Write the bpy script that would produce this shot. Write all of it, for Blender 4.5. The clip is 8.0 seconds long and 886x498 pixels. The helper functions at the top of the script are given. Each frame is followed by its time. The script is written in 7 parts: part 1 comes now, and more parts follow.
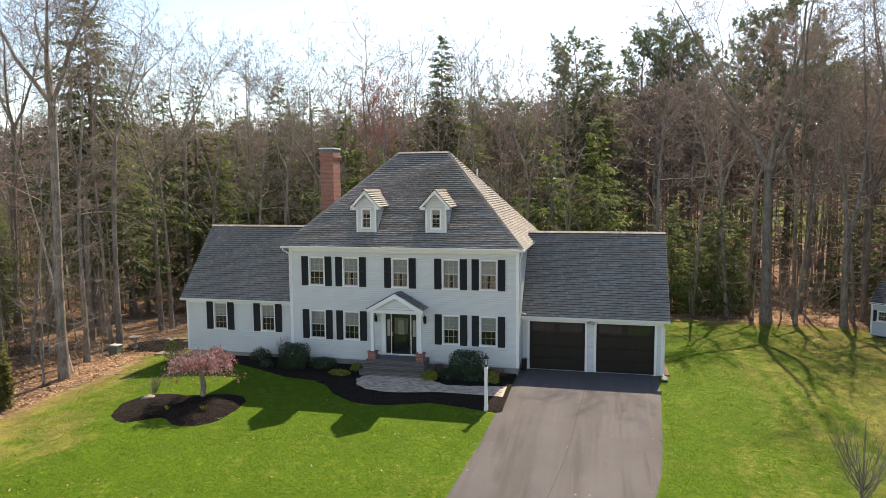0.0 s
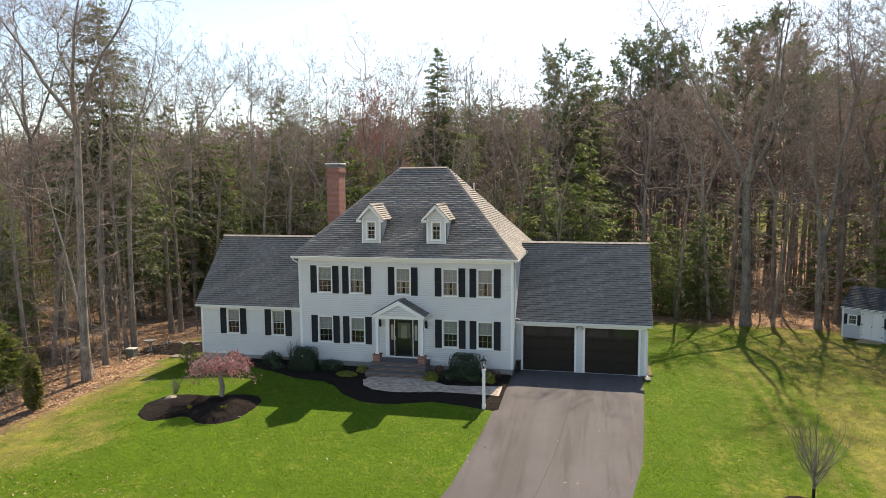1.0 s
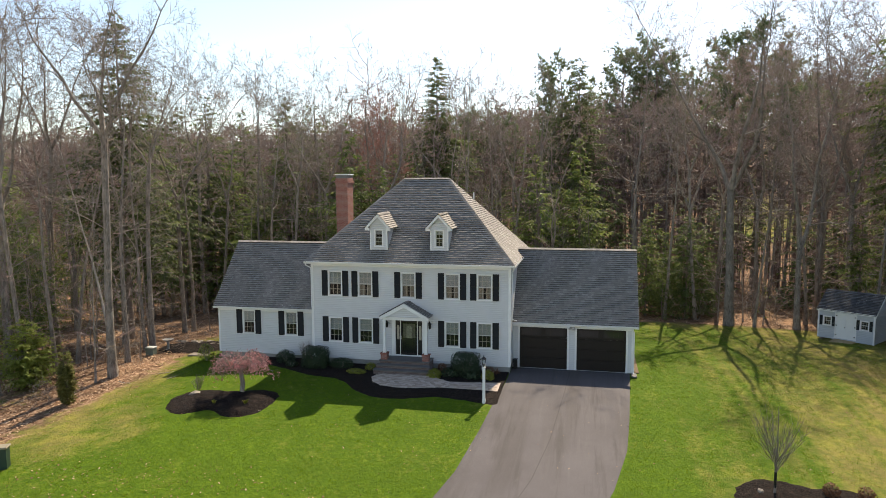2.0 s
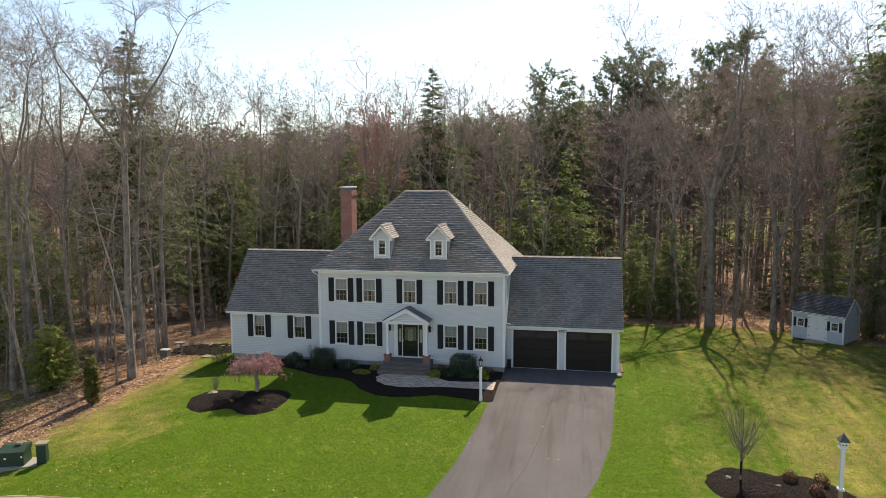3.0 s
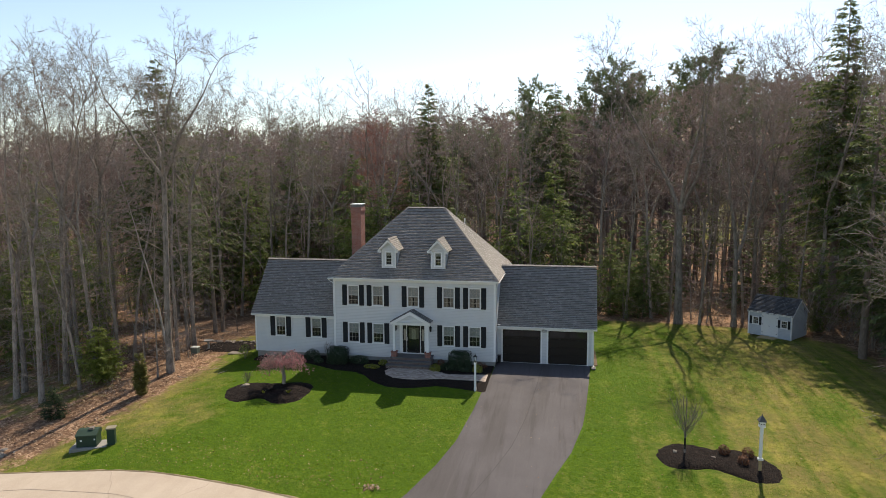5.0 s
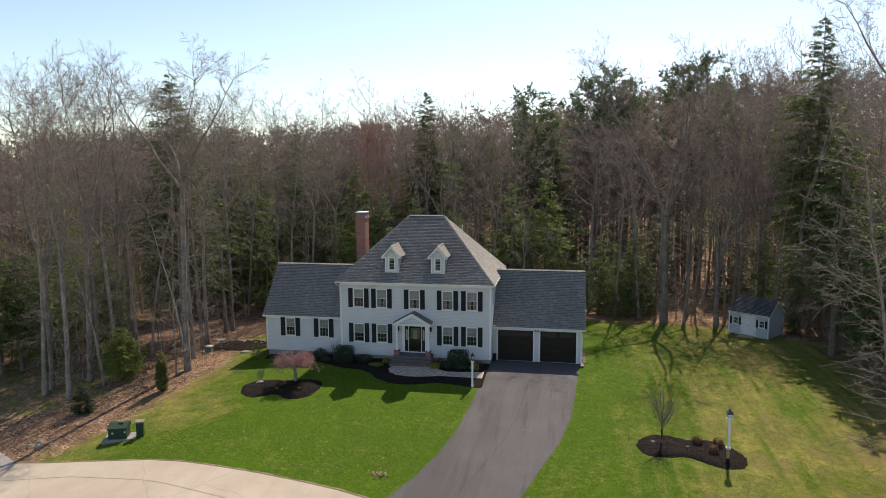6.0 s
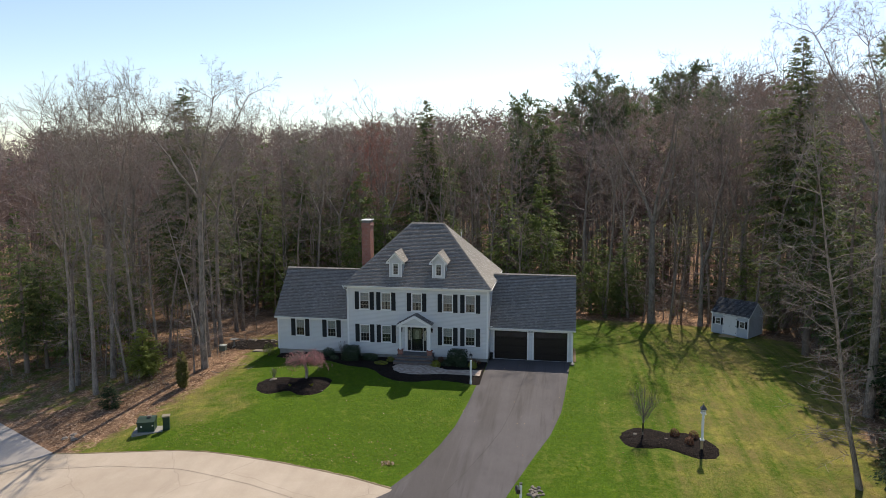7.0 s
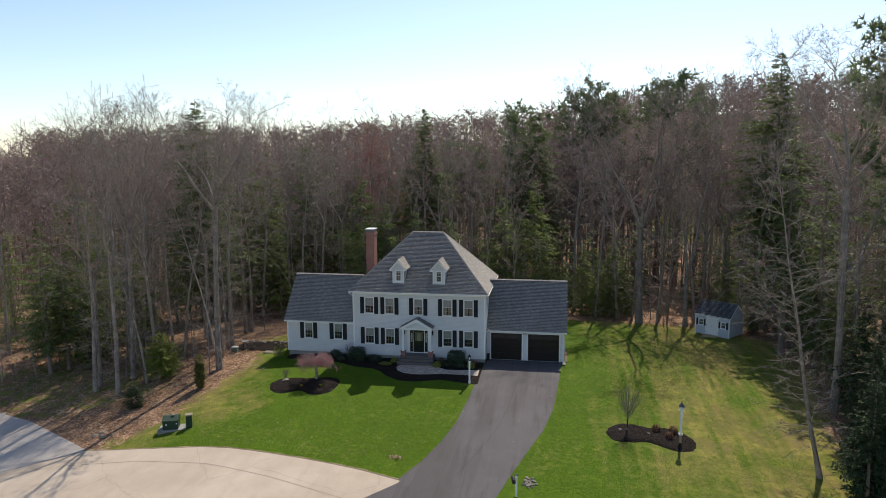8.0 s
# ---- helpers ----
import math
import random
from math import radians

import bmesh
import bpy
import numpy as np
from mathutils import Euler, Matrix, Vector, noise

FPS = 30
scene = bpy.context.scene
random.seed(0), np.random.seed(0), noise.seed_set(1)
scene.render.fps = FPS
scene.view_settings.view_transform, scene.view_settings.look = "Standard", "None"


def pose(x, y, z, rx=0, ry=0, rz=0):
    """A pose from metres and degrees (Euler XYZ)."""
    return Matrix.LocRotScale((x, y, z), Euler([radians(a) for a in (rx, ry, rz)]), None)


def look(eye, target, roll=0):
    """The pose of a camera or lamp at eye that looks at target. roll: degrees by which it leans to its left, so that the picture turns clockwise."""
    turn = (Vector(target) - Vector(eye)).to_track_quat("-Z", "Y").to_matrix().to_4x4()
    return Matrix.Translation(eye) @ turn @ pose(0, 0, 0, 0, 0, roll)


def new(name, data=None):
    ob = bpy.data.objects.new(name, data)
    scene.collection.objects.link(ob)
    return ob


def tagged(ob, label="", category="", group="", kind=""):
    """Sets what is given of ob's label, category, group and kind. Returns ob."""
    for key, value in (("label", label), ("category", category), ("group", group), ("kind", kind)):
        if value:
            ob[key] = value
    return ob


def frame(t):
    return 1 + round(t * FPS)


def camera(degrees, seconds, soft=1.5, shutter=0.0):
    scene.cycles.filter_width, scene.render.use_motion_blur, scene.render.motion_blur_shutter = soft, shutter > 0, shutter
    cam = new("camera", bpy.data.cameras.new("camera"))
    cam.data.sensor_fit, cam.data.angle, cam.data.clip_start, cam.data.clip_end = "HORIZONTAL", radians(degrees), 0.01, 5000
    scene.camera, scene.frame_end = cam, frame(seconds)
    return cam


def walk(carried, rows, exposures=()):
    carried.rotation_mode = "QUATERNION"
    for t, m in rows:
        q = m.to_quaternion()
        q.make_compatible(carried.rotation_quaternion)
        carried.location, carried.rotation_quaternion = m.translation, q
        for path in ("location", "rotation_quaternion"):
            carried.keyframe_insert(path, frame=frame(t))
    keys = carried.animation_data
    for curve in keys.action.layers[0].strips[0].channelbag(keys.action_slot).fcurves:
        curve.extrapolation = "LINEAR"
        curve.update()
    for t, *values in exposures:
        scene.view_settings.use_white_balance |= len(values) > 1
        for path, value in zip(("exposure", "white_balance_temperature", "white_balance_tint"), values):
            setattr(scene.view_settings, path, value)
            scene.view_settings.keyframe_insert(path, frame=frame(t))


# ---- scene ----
cam = camera(67.0, 8.0, 0.4)
PATH = [
    (0, (15.878, -32.1, 9.371), (15.418, -30.164, 9.179), -0.4),
    (0.5, (15.969, -33.323, 9.754), (15.522, -31.383, 9.562), -0.4),
    (1, (16.048, -34.625, 10.165), (15.611, -32.682, 9.972), -0.4),
    (1.5, (16.148, -36.021, 10.561), (15.717, -34.078, 10.363), -0.3),
    (3, (16.378, -40.267, 11.929), (15.981, -38.318, 11.722), -0.3),
    (3.5, (16.552, -41.789, 12.457), (16.163, -39.839, 12.243), -0.3),
    (4, (16.715, -43.291, 12.984), (16.332, -41.34, 12.762), -0.3),
    (4.5, (16.86, -44.881, 13.518), (16.484, -42.93, 13.289), -0.3),
    (6, (17.439, -49.962, 15.308), (17.082, -48.01, 15.059), -0.3),
    (6.5, (17.615, -51.739, 16.013), (17.261, -49.787, 15.756), -0.2),
    (7, (17.782, -53.537, 16.737), (17.435, -51.585, 16.472), -0.2),
    (7.5, (17.877, -55.33, 17.562), (17.538, -53.378, 17.289), -0.2),
    (8, (17.938, -57.168, 18.439), (17.608, -55.215, 18.157), -0.3),
]
EXPOSURES = [(0.0, 1.0, 7450, 10), (1.5, 0.9, 7400, 10), (3.5, 0.65, 7250, 10), (4.5, 0.5, 7050, 10), (6.5, 0.3, 6700, 10), (8.0, 0.22, 6450, 10)]
walk(cam, [(t, look(eye, target, roll)) for t, eye, target, roll in PATH], EXPOSURES)

# ---- light ----
SUN = Vector((0.21, 1.0, 1.10)).normalized()
world = bpy.data.worlds.new("world")
scene.world = world
world.use_nodes = True
wn = world.node_tree
sky = wn.nodes.new("ShaderNodeTexSky")
sky.sky_type = "NISHITA"
sky.sun_disc = False
sky.sun_elevation = math.asin(SUN.z)
sky.sun_rotation = math.atan2(SUN.x, SUN.y)
sky.air_density, sky.dust_density, sky.ozone_density = 0.9, 0.45, 1.15
# a thin high veil pales the blue
veil = wn.nodes.new("ShaderNodeHueSaturation")
veil.inputs["Saturation"].default_value = 0.96
veil.inputs["Value"].default_value = 0.84
wn.links.new(sky.outputs[0], veil.inputs["Color"])
wn.links.new(veil.outputs[0], wn.nodes["Background"].inputs[0])
wn.nodes["Background"].inputs[1].default_value = 0.162
sun_data = bpy.data.lights.new("sun", "SUN")
sun_data.energy, sun_data.angle, sun_data.color = 4.5, radians(0.53), (1.0, 0.90, 0.76)
sun = new("sun", sun_data)
sun.matrix_world = look((0, 0, 60), Vector((0, 0, 60)) - SUN)

RNG = random.Random(7)


# ---- materials ----
class Mat:
    """A node material with a principled shader and short ways to wire it."""

    def __init__(self, name, rough=0.7, metal=0.0, spec=0.4):
        self.m = bpy.data.materials.new(name)
        self.m.use_nodes = True
        self.t = self.m.node_tree
        self.b = self.t.nodes["Principled BSDF"]
        self.b.inputs["Roughness"].default_value = rough
        self.b.inputs["Metallic"].default_value = metal
        self.b.inputs["Specular IOR Level"].default_value = spec
        self.where = None

    def node(self, kind, **sets):
        n = self.t.nodes.new("ShaderNode" + kind)
        for k, v in sets.items():
            n.inputs[k].default_value = v
        return n

    def link(self, a, b):
        self.t.links.new(a, b)

    def pos(self, scale=(1, 1, 1), obj=False):
        c = self.node("TexCoord").outputs["Object"] if obj else self.node("NewGeometry").outputs["Position"]
        mp = self.node("Mapping")
        mp.inputs["Scale"].default_value = scale
        self.link(c, mp.inputs["Vector"])
        return mp.outputs[0]

    def noise(self, scale, detail=4, rough=0.6, vec=None, stretch=(1, 1, 1)):
        n = self.node("TexNoise", Scale=scale, Detail=detail, Roughness=rough)
        self.link(vec or self.pos(stretch), n.inputs["Vector"])
        return n.outputs[0]

    def ramp(self, fac, stops):
        r = self.node("ValToRGB")
        e = r.color_ramp.elements
        while len(e) < len(stops):
            e.new(0.5)
        for el, (p, c) in zip(e, stops):
            el.position, el.color = p, (*c, 1) if len(c) == 3 else c
        self.link(fac, r.inputs[0])
        return r.outputs[0]

    def mix(self, fac, a, b, mode="MIX"):
        n = self.t.nodes.new("ShaderNodeMix")
        n.data_type, n.blend_type = "RGBA", mode
        for sock, v in ((n.inputs[0], fac), (n.inputs[6], a), (n.inputs[7], b)):
            if isinstance(v, bpy.types.NodeSocket):
                self.link(v, sock)
            elif isinstance(v, (int, float)):
                sock.default_value = v
            else:
                sock.default_value = (*v, 1)
        return n.outputs[2]

    def math(self, op, a, b=0.0):
        n = self.t.nodes.new("ShaderNodeMath")
        n.operation = op
        for sock, v in ((n.inputs[0], a), (n.inputs[1], b)):
            if isinstance(v, bpy.types.NodeSocket):
                self.link(v, sock)
            else:
                sock.default_value = v
        return n.outputs[0]

    def bump(self, height, strength=0.4, dist=0.02):
        n = self.node("Bump", Strength=strength, Distance=dist)
        self.link(height, n.inputs["Height"])
        self.link(n.outputs[0], self.b.inputs["Normal"])

    def base(self, v):
        if isinstance(v, bpy.types.NodeSocket):
            self.link(v, self.b.inputs["Base Color"])
        else:
            self.b.inputs["Base Color"].default_value = (*v, 1)
        return self

    def island(self):
        return self.node("NewGeometry").outputs["Random Per Island"]

    def each(self):
        return self.node("ObjectInfo").outputs["Random"]


def grey(v):
    return (v, v, v)


def painted(name, colour, rough=0.5, dirt=0.12, scale=1.5):
    m = Mat(name, rough)
    n = m.noise(scale, 6, 0.65)
    d = tuple(c * (1 - dirt) for c in colour)
    fine = m.noise(40, 3)
    c = m.mix(m.ramp(n, [(0.35, grey(0)), (0.7, grey(1))]), colour, d)
    m.base(m.mix(m.math("MULTIPLY", fine, 0.15), c, tuple(x * 0.8 for x in colour)))
    m.bump(fine, 0.1, 0.004)
    return m.m


SIDING = painted("vinyl_siding", (0.63, 0.635, 0.64), 0.45, 0.07, 0.8)
WHITE = painted("white_trim", (0.80, 0.80, 0.79), 0.4, 0.06)
SHUTTER = painted("black_shutter_paint", (0.007, 0.008, 0.009), 0.6, 0.3)
BLACK = painted("black_metal", (0.01, 0.01, 0.011), 0.35, 0.2)
CONCRETE = painted("foundation_concrete", (0.30, 0.29, 0.27), 0.9, 0.3, 2.5)
SHEDWALL = painted("shed_siding", (0.50, 0.53, 0.57), 0.5, 0.1, 1.2)
GREENBOX = painted("green_utility_metal", (0.018, 0.048, 0.03), 0.55, 0.3, 3)
BLIND = painted("window_blind", (0.46, 0.45, 0.44), 0.8, 0.12, 3)
ROOM_DARK = painted("unlit_room_tone", (0.05, 0.045, 0.04), 0.9, 0.3)
SASH = painted("weathered_sash", (0.55, 0.54, 0.52), 0.5, 0.1)
CURTAIN = painted("beige_curtain", (0.34, 0.28, 0.22), 0.9, 0.3, 6)


def island_material(name, stops, rough=0.8, fine=30, fine_mix=0.3, spec=0.25, translucent=0.0, each=0.0):
    m = Mat(name, rough, 0, spec)
    c = m.ramp(m.island(), stops)
    if each:
        e = m.ramp(m.each(), [(0, (1 - each, 1 - each * 0.9, 1 - each * 0.7)), (1, (1, 1, 1))])
        c = m.mix(1.0, c, e, "MULTIPLY")
    n = m.noise(fine, 4)
    c = m.mix(m.math("MULTIPLY", n, fine_mix), c, tuple(x * 0.45 for x in stops[0][1]))
    m.base(c)
    m.bump(n, 0.3, 0.01)
    if translucent:
        out = m.t.nodes["Material Output"]
        tl = m.node("BsdfTranslucent")
        m.link(c, tl.inputs[0])
        mx = m.node("MixShader", Fac=translucent)
        m.link(m.b.outputs[0], mx.inputs[1])
        m.link(tl.outputs[0], mx.inputs[2])
        m.link(mx.outputs[0], out.inputs[0])
    return m.m


def shingle_material():
    m = Mat("asphalt_shingle", 0.78, 0, 0.35)
    isl = m.island()
    tab = m.ramp(isl, [(0.0, (0.215, 0.197, 0.177)), (0.35, (0.252, 0.231, 0.208)), (0.8, (0.292, 0.268, 0.243)), (1.0, (0.35, 0.323, 0.294))])
    gran = m.noise(160, 2)
    stain = m.noise(0.5, 5, 0.6, stretch=(1, 0.35, 0.35))
    c = m.mix(m.ramp(stain, [(0.42, grey(0)), (0.75, grey(0.35))]), tab, (0.13, 0.122, 0.113))
    m.base(m.mix(m.math("MULTIPLY", gran, 0.4), c, (0.20, 0.185, 0.168)))
    m.bump(gran, 0.5, 0.006)
    return m.m


SHINGLE = shingle_material()
# cut edges coloured far darker than the tabs, painting each course's shadow line
SHINGLE_SHADOW_EDGE = painted("shingle_cut_edge_shadow", (0.065, 0.06, 0.055), 0.9, 0.3, 8)
DARKSHINGLE = island_material("charcoal_shed_shingle", [(0, (0.078, 0.080, 0.086)), (0.6, (0.118, 0.121, 0.128)), (1, (0.17, 0.173, 0.18))], 0.9, 120, 0.3, 0.1)


def brick_material(name, one, two, grime=(0.20, 0.09, 0.07)):
    m = Mat(name, 0.85)
    t = m.node("TexBrick", Scale=1.0, **{"Mortar Size": 0.007, "Mortar Smooth": 0.3, "Brick Width": 0.21, "Row Height": 0.073, "Bias": -0.1})
    t.inputs["Color1"].default_value = (*one, 1)
    t.inputs["Color2"].default_value = (*two, 1)
    t.inputs["Mortar"].default_value = (0.34, 0.30, 0.27, 1)
    g = m.node("NewGeometry")
    sep = m.node("SeparateXYZ")
    m.link(g.outputs["Position"], sep.inputs[0])
    comb = m.node("CombineXYZ")
    m.link(m.math("ADD", sep.outputs[0], sep.outputs[1]), comb.inputs[0])
    m.link(sep.outputs[2], comb.inputs[1])
    m.link(comb.outputs[0], t.inputs["Vector"])
    n = m.noise(5, 5)
    m.base(m.mix(m.math("MULTIPLY", n, 0.35), t.outputs[0], grime))
    inv = m.math("SUBTRACT", 1.0, t.outputs[1])
    m.bump(m.math("ADD", inv, m.math("MULTIPLY", n, 0.3)), 0.6, 0.01)
    return m.m


BRICK = brick_material("red_brick", (0.25, 0.085, 0.062), (0.34, 0.15, 0.115))
STEPBRICK = brick_material("weathered_brown_brick", (0.105, 0.068, 0.058), (0.155, 0.108, 0.095), (0.09, 0.065, 0.058))


def glass_material():
    m = Mat("window_glass", 0.02)
    out = m.t.nodes["Material Output"]
    tr = m.node("BsdfTransparent")
    tr.inputs[0].default_value = (0.86, 0.88, 0.88, 1)
    gl = m.node("BsdfGlossy", Roughness=0.02)
    fr = m.node("Fresnel", IOR=1.5)
    mx = m.node("MixShader")
    m.link(m.math("MULTIPLY", fr.outputs[0], 0.7), mx.inputs[0])
    m.link(tr.outputs[0], mx.inputs[1])
    m.link(gl.outputs[0], mx.inputs[2])
    m.link(mx.outputs[0], out.inputs[0])
    return m.m


GLASS = glass_material()


def garage_material():
    m = Mat("dark_brown_garage_panel", 0.45, 0, 0.3)
    n = m.noise(3, 6, 0.7, stretch=(1, 1, 14))
    m.base(m.mix(m.ramp(n, [(0.3, grey(0)), (0.7, grey(1))]), (0.008, 0.006, 0.005), (0.018, 0.012, 0.010)))
    m.bump(n, 0.15, 0.004)
    return m.m


GARAGE = garage_material()


def asphalt_material(name, a, b, tan=None):
    m = Mat(name, 0.9, 0, 0.3)
    big = m.noise(0.28, 6, 0.62)
    streak = m.noise(0.8, 6, 0.68, stretch=(1.5, 0.2, 1))
    c = m.mix(m.ramp(big, [(0.35, grey(0)), (0.7, grey(1))]), a, b)
    c = m.mix(m.ramp(streak, [(0.48, grey(0)), (0.66, grey(0.15 if tan else 0.7))]), c, tuple(x * 0.62 for x in a))
    gran = m.noise(90, 2)
    v = m.node("TexVoronoi", Scale=55.0)
    m.link(m.pos(), v.inputs["Vector"])
    c = m.mix(m.math("MULTIPLY", m.ramp(v.outputs[0], [(0.0, grey(1)), (0.35, grey(0))]), 0.35), c, tuple(min(1, x * 1.9) for x in b))
    if tan:
        crack = m.node("TexVoronoi", Scale=0.13)
        crack.feature = "DISTANCE_TO_EDGE"
        wob = m.node("VectorMath")
        wob.operation = "ADD"
        nz = m.node("TexNoise", Scale=0.6, Detail=5.0)
        m.link(m.pos(), nz.inputs["Vector"])
        m.link(m.pos(), wob.inputs[0])
        m.link(nz.outputs[1], wob.inputs[1])
        m.link(wob.outputs[0], crack.inputs["Vector"])
        c = m.mix(m.ramp(crack.outputs[0], [(0.0, grey(0.5)), (0.004, grey(0))]), c, tan)
    m.base(c)
    m.bump(m.math("ADD", gran, v.outputs[0]), 0.35, 0.01)
    return m.m


def driveway_material():
    """Sealed asphalt: fine stone, long wheel streaks and patchy wear."""
    m = Mat("driveway_asphalt", 0.88, 0, 0.3)
    big = m.noise(0.35, 6, 0.65)
    c = m.mix(m.ramp(big, [(0.35, grey(0)), (0.68, grey(1))]), (0.083, 0.075, 0.078), (0.106, 0.097, 0.101))
    lane = m.noise(0.55, 3, 0.5, stretch=(1.0, 0.035, 1))
    c = m.mix(m.ramp(lane, [(0.50, grey(0)), (0.62, grey(0.75))]), c, (0.072, 0.064, 0.063))
    streak = m.noise(2.6, 5, 0.6, stretch=(1.0, 0.03, 1))
    c = m.mix(m.ramp(streak, [(0.54, grey(0)), (0.68, grey(0.85))]), c, (0.062, 0.055, 0.054))
    c = m.mix(m.ramp(streak, [(0.30, grey(0.35)), (0.42, grey(0))]), c, (0.132, 0.121, 0.12))
    blot = m.noise(2.2, 7, 0.75)
    c = m.mix(m.ramp(blot, [(0.58, grey(0)), (0.72, grey(0.4))]), c, (0.128, 0.117, 0.116))
    v = m.node("TexVoronoi", Scale=60.0)
    m.link(m.pos(), v.inputs["Vector"])
    c = m.mix(m.math("MULTIPLY", m.ramp(v.outputs[0], [(0.0, grey(1)), (0.4, grey(0))]), 0.3), c, (0.24, 0.225, 0.22))
    m.base(c)
    m.bump(m.math("ADD", m.noise(90, 2), v.outputs[0]), 0.35, 0.01)
    return m.m


ASPHALT = driveway_material()
SEAM = painted("tarry_seam", (0.045, 0.041, 0.041), 0.8, 0.3, 6)
CRACK = painted("dusty_crack", (0.32, 0.262, 0.207), 0.9, 0.4, 3)
DIRT = island_material("bare_border_dirt", [(0, (0.15, 0.105, 0.065)), (0.5, (0.2, 0.145, 0.095)), (1, (0.26, 0.19, 0.13))], 0.95, 5, 0.7)
VERGE = asphalt_material("sandy_verge", (0.20, 0.155, 0.09), (0.28, 0.22, 0.14), (0.13, 0.12, 0.05))
OLDROAD = asphalt_material("old_grey_asphalt", (0.35, 0.315, 0.285), (0.43, 0.39, 0.355), (0.2, 0.18, 0.16))
TANROAD = asphalt_material("pale_tan_street_surface", (0.40, 0.325, 0.25), (0.495, 0.415, 0.33), (0.24, 0.19, 0.15))


def ground_material():
    m = Mat("lawn_and_leaf_litter", 0.95, 0, 0.15)
    at = m.node("Attribute")
    at.attribute_name = "lawn"
    dry = m.node("Attribute")
    dry.attribute_name = "dry"
    wob = m.noise(0.9, 5, 0.65)
    edge = m.math("ADD", at.outputs["Fac"], m.math("MULTIPLY", m.math("SUBTRACT", wob, 0.5), 1.35))
    lawn = m.ramp(edge, [(0.38, grey(0)), (0.66, grey(1))])
    # turf
    big = m.noise(0.22, 5, 0.6)
    mid = m.noise(1.7, 5, 0.7)
    fine = m.noise(26, 3, 0.7)
    green = m.mix(m.ramp(mid, [(0.3, grey(0)), (0.7, grey(1))]), (0.082, 0.168, 0.004), (0.150, 0.240, 0.007))
    green = m.mix(m.ramp(fine, [(0.40, grey(0.85)), (0.60, grey(0))]), green, (0.036, 0.072, 0.003))
    pit = m.noise(4.2, 8, 0.85)
    green = m.mix(m.ramp(pit, [(0.38, grey(0.8)), (0.50, grey(0))]), green, (0.028, 0.060, 0.002))
    mott = m.noise(2.6, 7, 0.75)
    green = m.mix(m.ramp(mott, [(0.34, grey(0.6)), (0.60, grey(0))]), green, (0.038, 0.08, 0.003))
    blot = m.noise(7.0, 7, 0.8)
    green = m.mix(m.ramp(blot, [(0.38, grey(0.7)), (0.55, grey(0))]), green, (0.055, 0.105, 0.003))
    green = m.mix(m.ramp(blot, [(0.55, grey(0)), (0.72, grey(0.5))]), green, (0.25, 0.27, 0.02))
    green = m.mix(m.ramp(m.noise(0.35, 4, 0.6), [(0.38, grey(0.35)), (0.6, grey(0))]), green, (0.045, 0.085, 0.003))
    stripe = m.noise(1.15, 3, 0.5, stretch=(1, 0.05, 1))
    straw = m.mix(fine, (0.22, 0.195, 0.035), (0.37, 0.31, 0.09))
    dryness = m.math("ADD", m.math("MULTIPLY", dry.outputs["Fac"], 0.62), m.math("MULTIPLY", m.math("SUBTRACT", big, 0.5), 0.7))
    dryness = m.math("ADD", dryness, m.math("MULTIPLY", m.math("SUBTRACT", mid, 0.5), 0.45))
    sep = m.node("SeparateXYZ")
    m.link(m.pos(), sep.inputs[0])
    mown = m.ramp(m.math("MULTIPLY", sep.outputs[0], 0.025), [(0.42, grey(0)), (0.52, grey(1))])
    stripe = m.math("ADD", m.math("MULTIPLY", m.math("SUBTRACT", stripe, 0.5), mown), 0.5)
    dryness = m.math("ADD", dryness, m.math("MULTIPLY", m.math("SUBTRACT", stripe, 0.5), m.math("MULTIPLY", dry.outputs["Fac"], 2.0)))
    dryness = m.math("ADD", dryness, m.math("MULTIPLY", m.math("SUBTRACT", mott, 0.5), 0.7))
    dryness = m.math("ADD", dryness, m.math("MULTIPLY", m.math("SUBTRACT", blot, 0.5), 0.6))
    straw = m.mix(m.ramp(m.noise(0.8, 6, 0.75), [(0.40, grey(0)), (0.56, grey(0.9))]), straw, (0.20, 0.15, 0.06))
    turf = m.mix(m.ramp(dryness, [(0.18, grey(0)), (0.75, grey(0.9))]), green, straw)
    # litter
    v = m.node("TexVoronoi", Scale=7.0)
    m.link(m.pos(), v.inputs["Vector"])
    vc = m.node("SeparateColor")
    m.link(v.outputs["Color"], vc.inputs[0])
    leaf = m.ramp(vc.outputs[0], [(0.0, (0.15, 0.083, 0.048)), (0.5, (0.275, 0.16, 0.095)), (1.0, (0.50, 0.335, 0.22))])
    soil = m.mix(m.ramp(m.noise(0.5, 5, 0.7), [(0.42, grey(0)), (0.68, grey(0.9))]), leaf, (0.10, 0.062, 0.039))
    m.base(m.mix(lawn, soil, turf))
    m.bump(m.math("ADD", fine, m.math("MULTIPLY", v.outputs[0], 0.6)), 0.7, 0.05)
    return m.m


GROUND = ground_material()


def mulch_material():
    m = Mat("dark_bark_mulch", 0.95, 0, 0.2)
    v = m.node("TexVoronoi", Scale=22.0)
    m.link(m.pos((1, 1.7, 1)), v.inputs["Vector"])
    sc = m.node("SeparateColor")
    m.link(v.outputs["Color"], sc.inputs[0])
    n = m.noise(2.0, 5)
    c = m.ramp(sc.outputs[0], [(0, (0.005, 0.004, 0.0035)), (0.7, (0.015, 0.010, 0.008)), (1, (0.06, 0.038, 0.03))])
    m.base(m.mix(m.math("MULTIPLY", n, 0.4), c, (0.024, 0.015, 0.012)))
    m.bump(v.outputs[0], 1.0, 0.09)
    return m.m


MULCH = mulch_material()


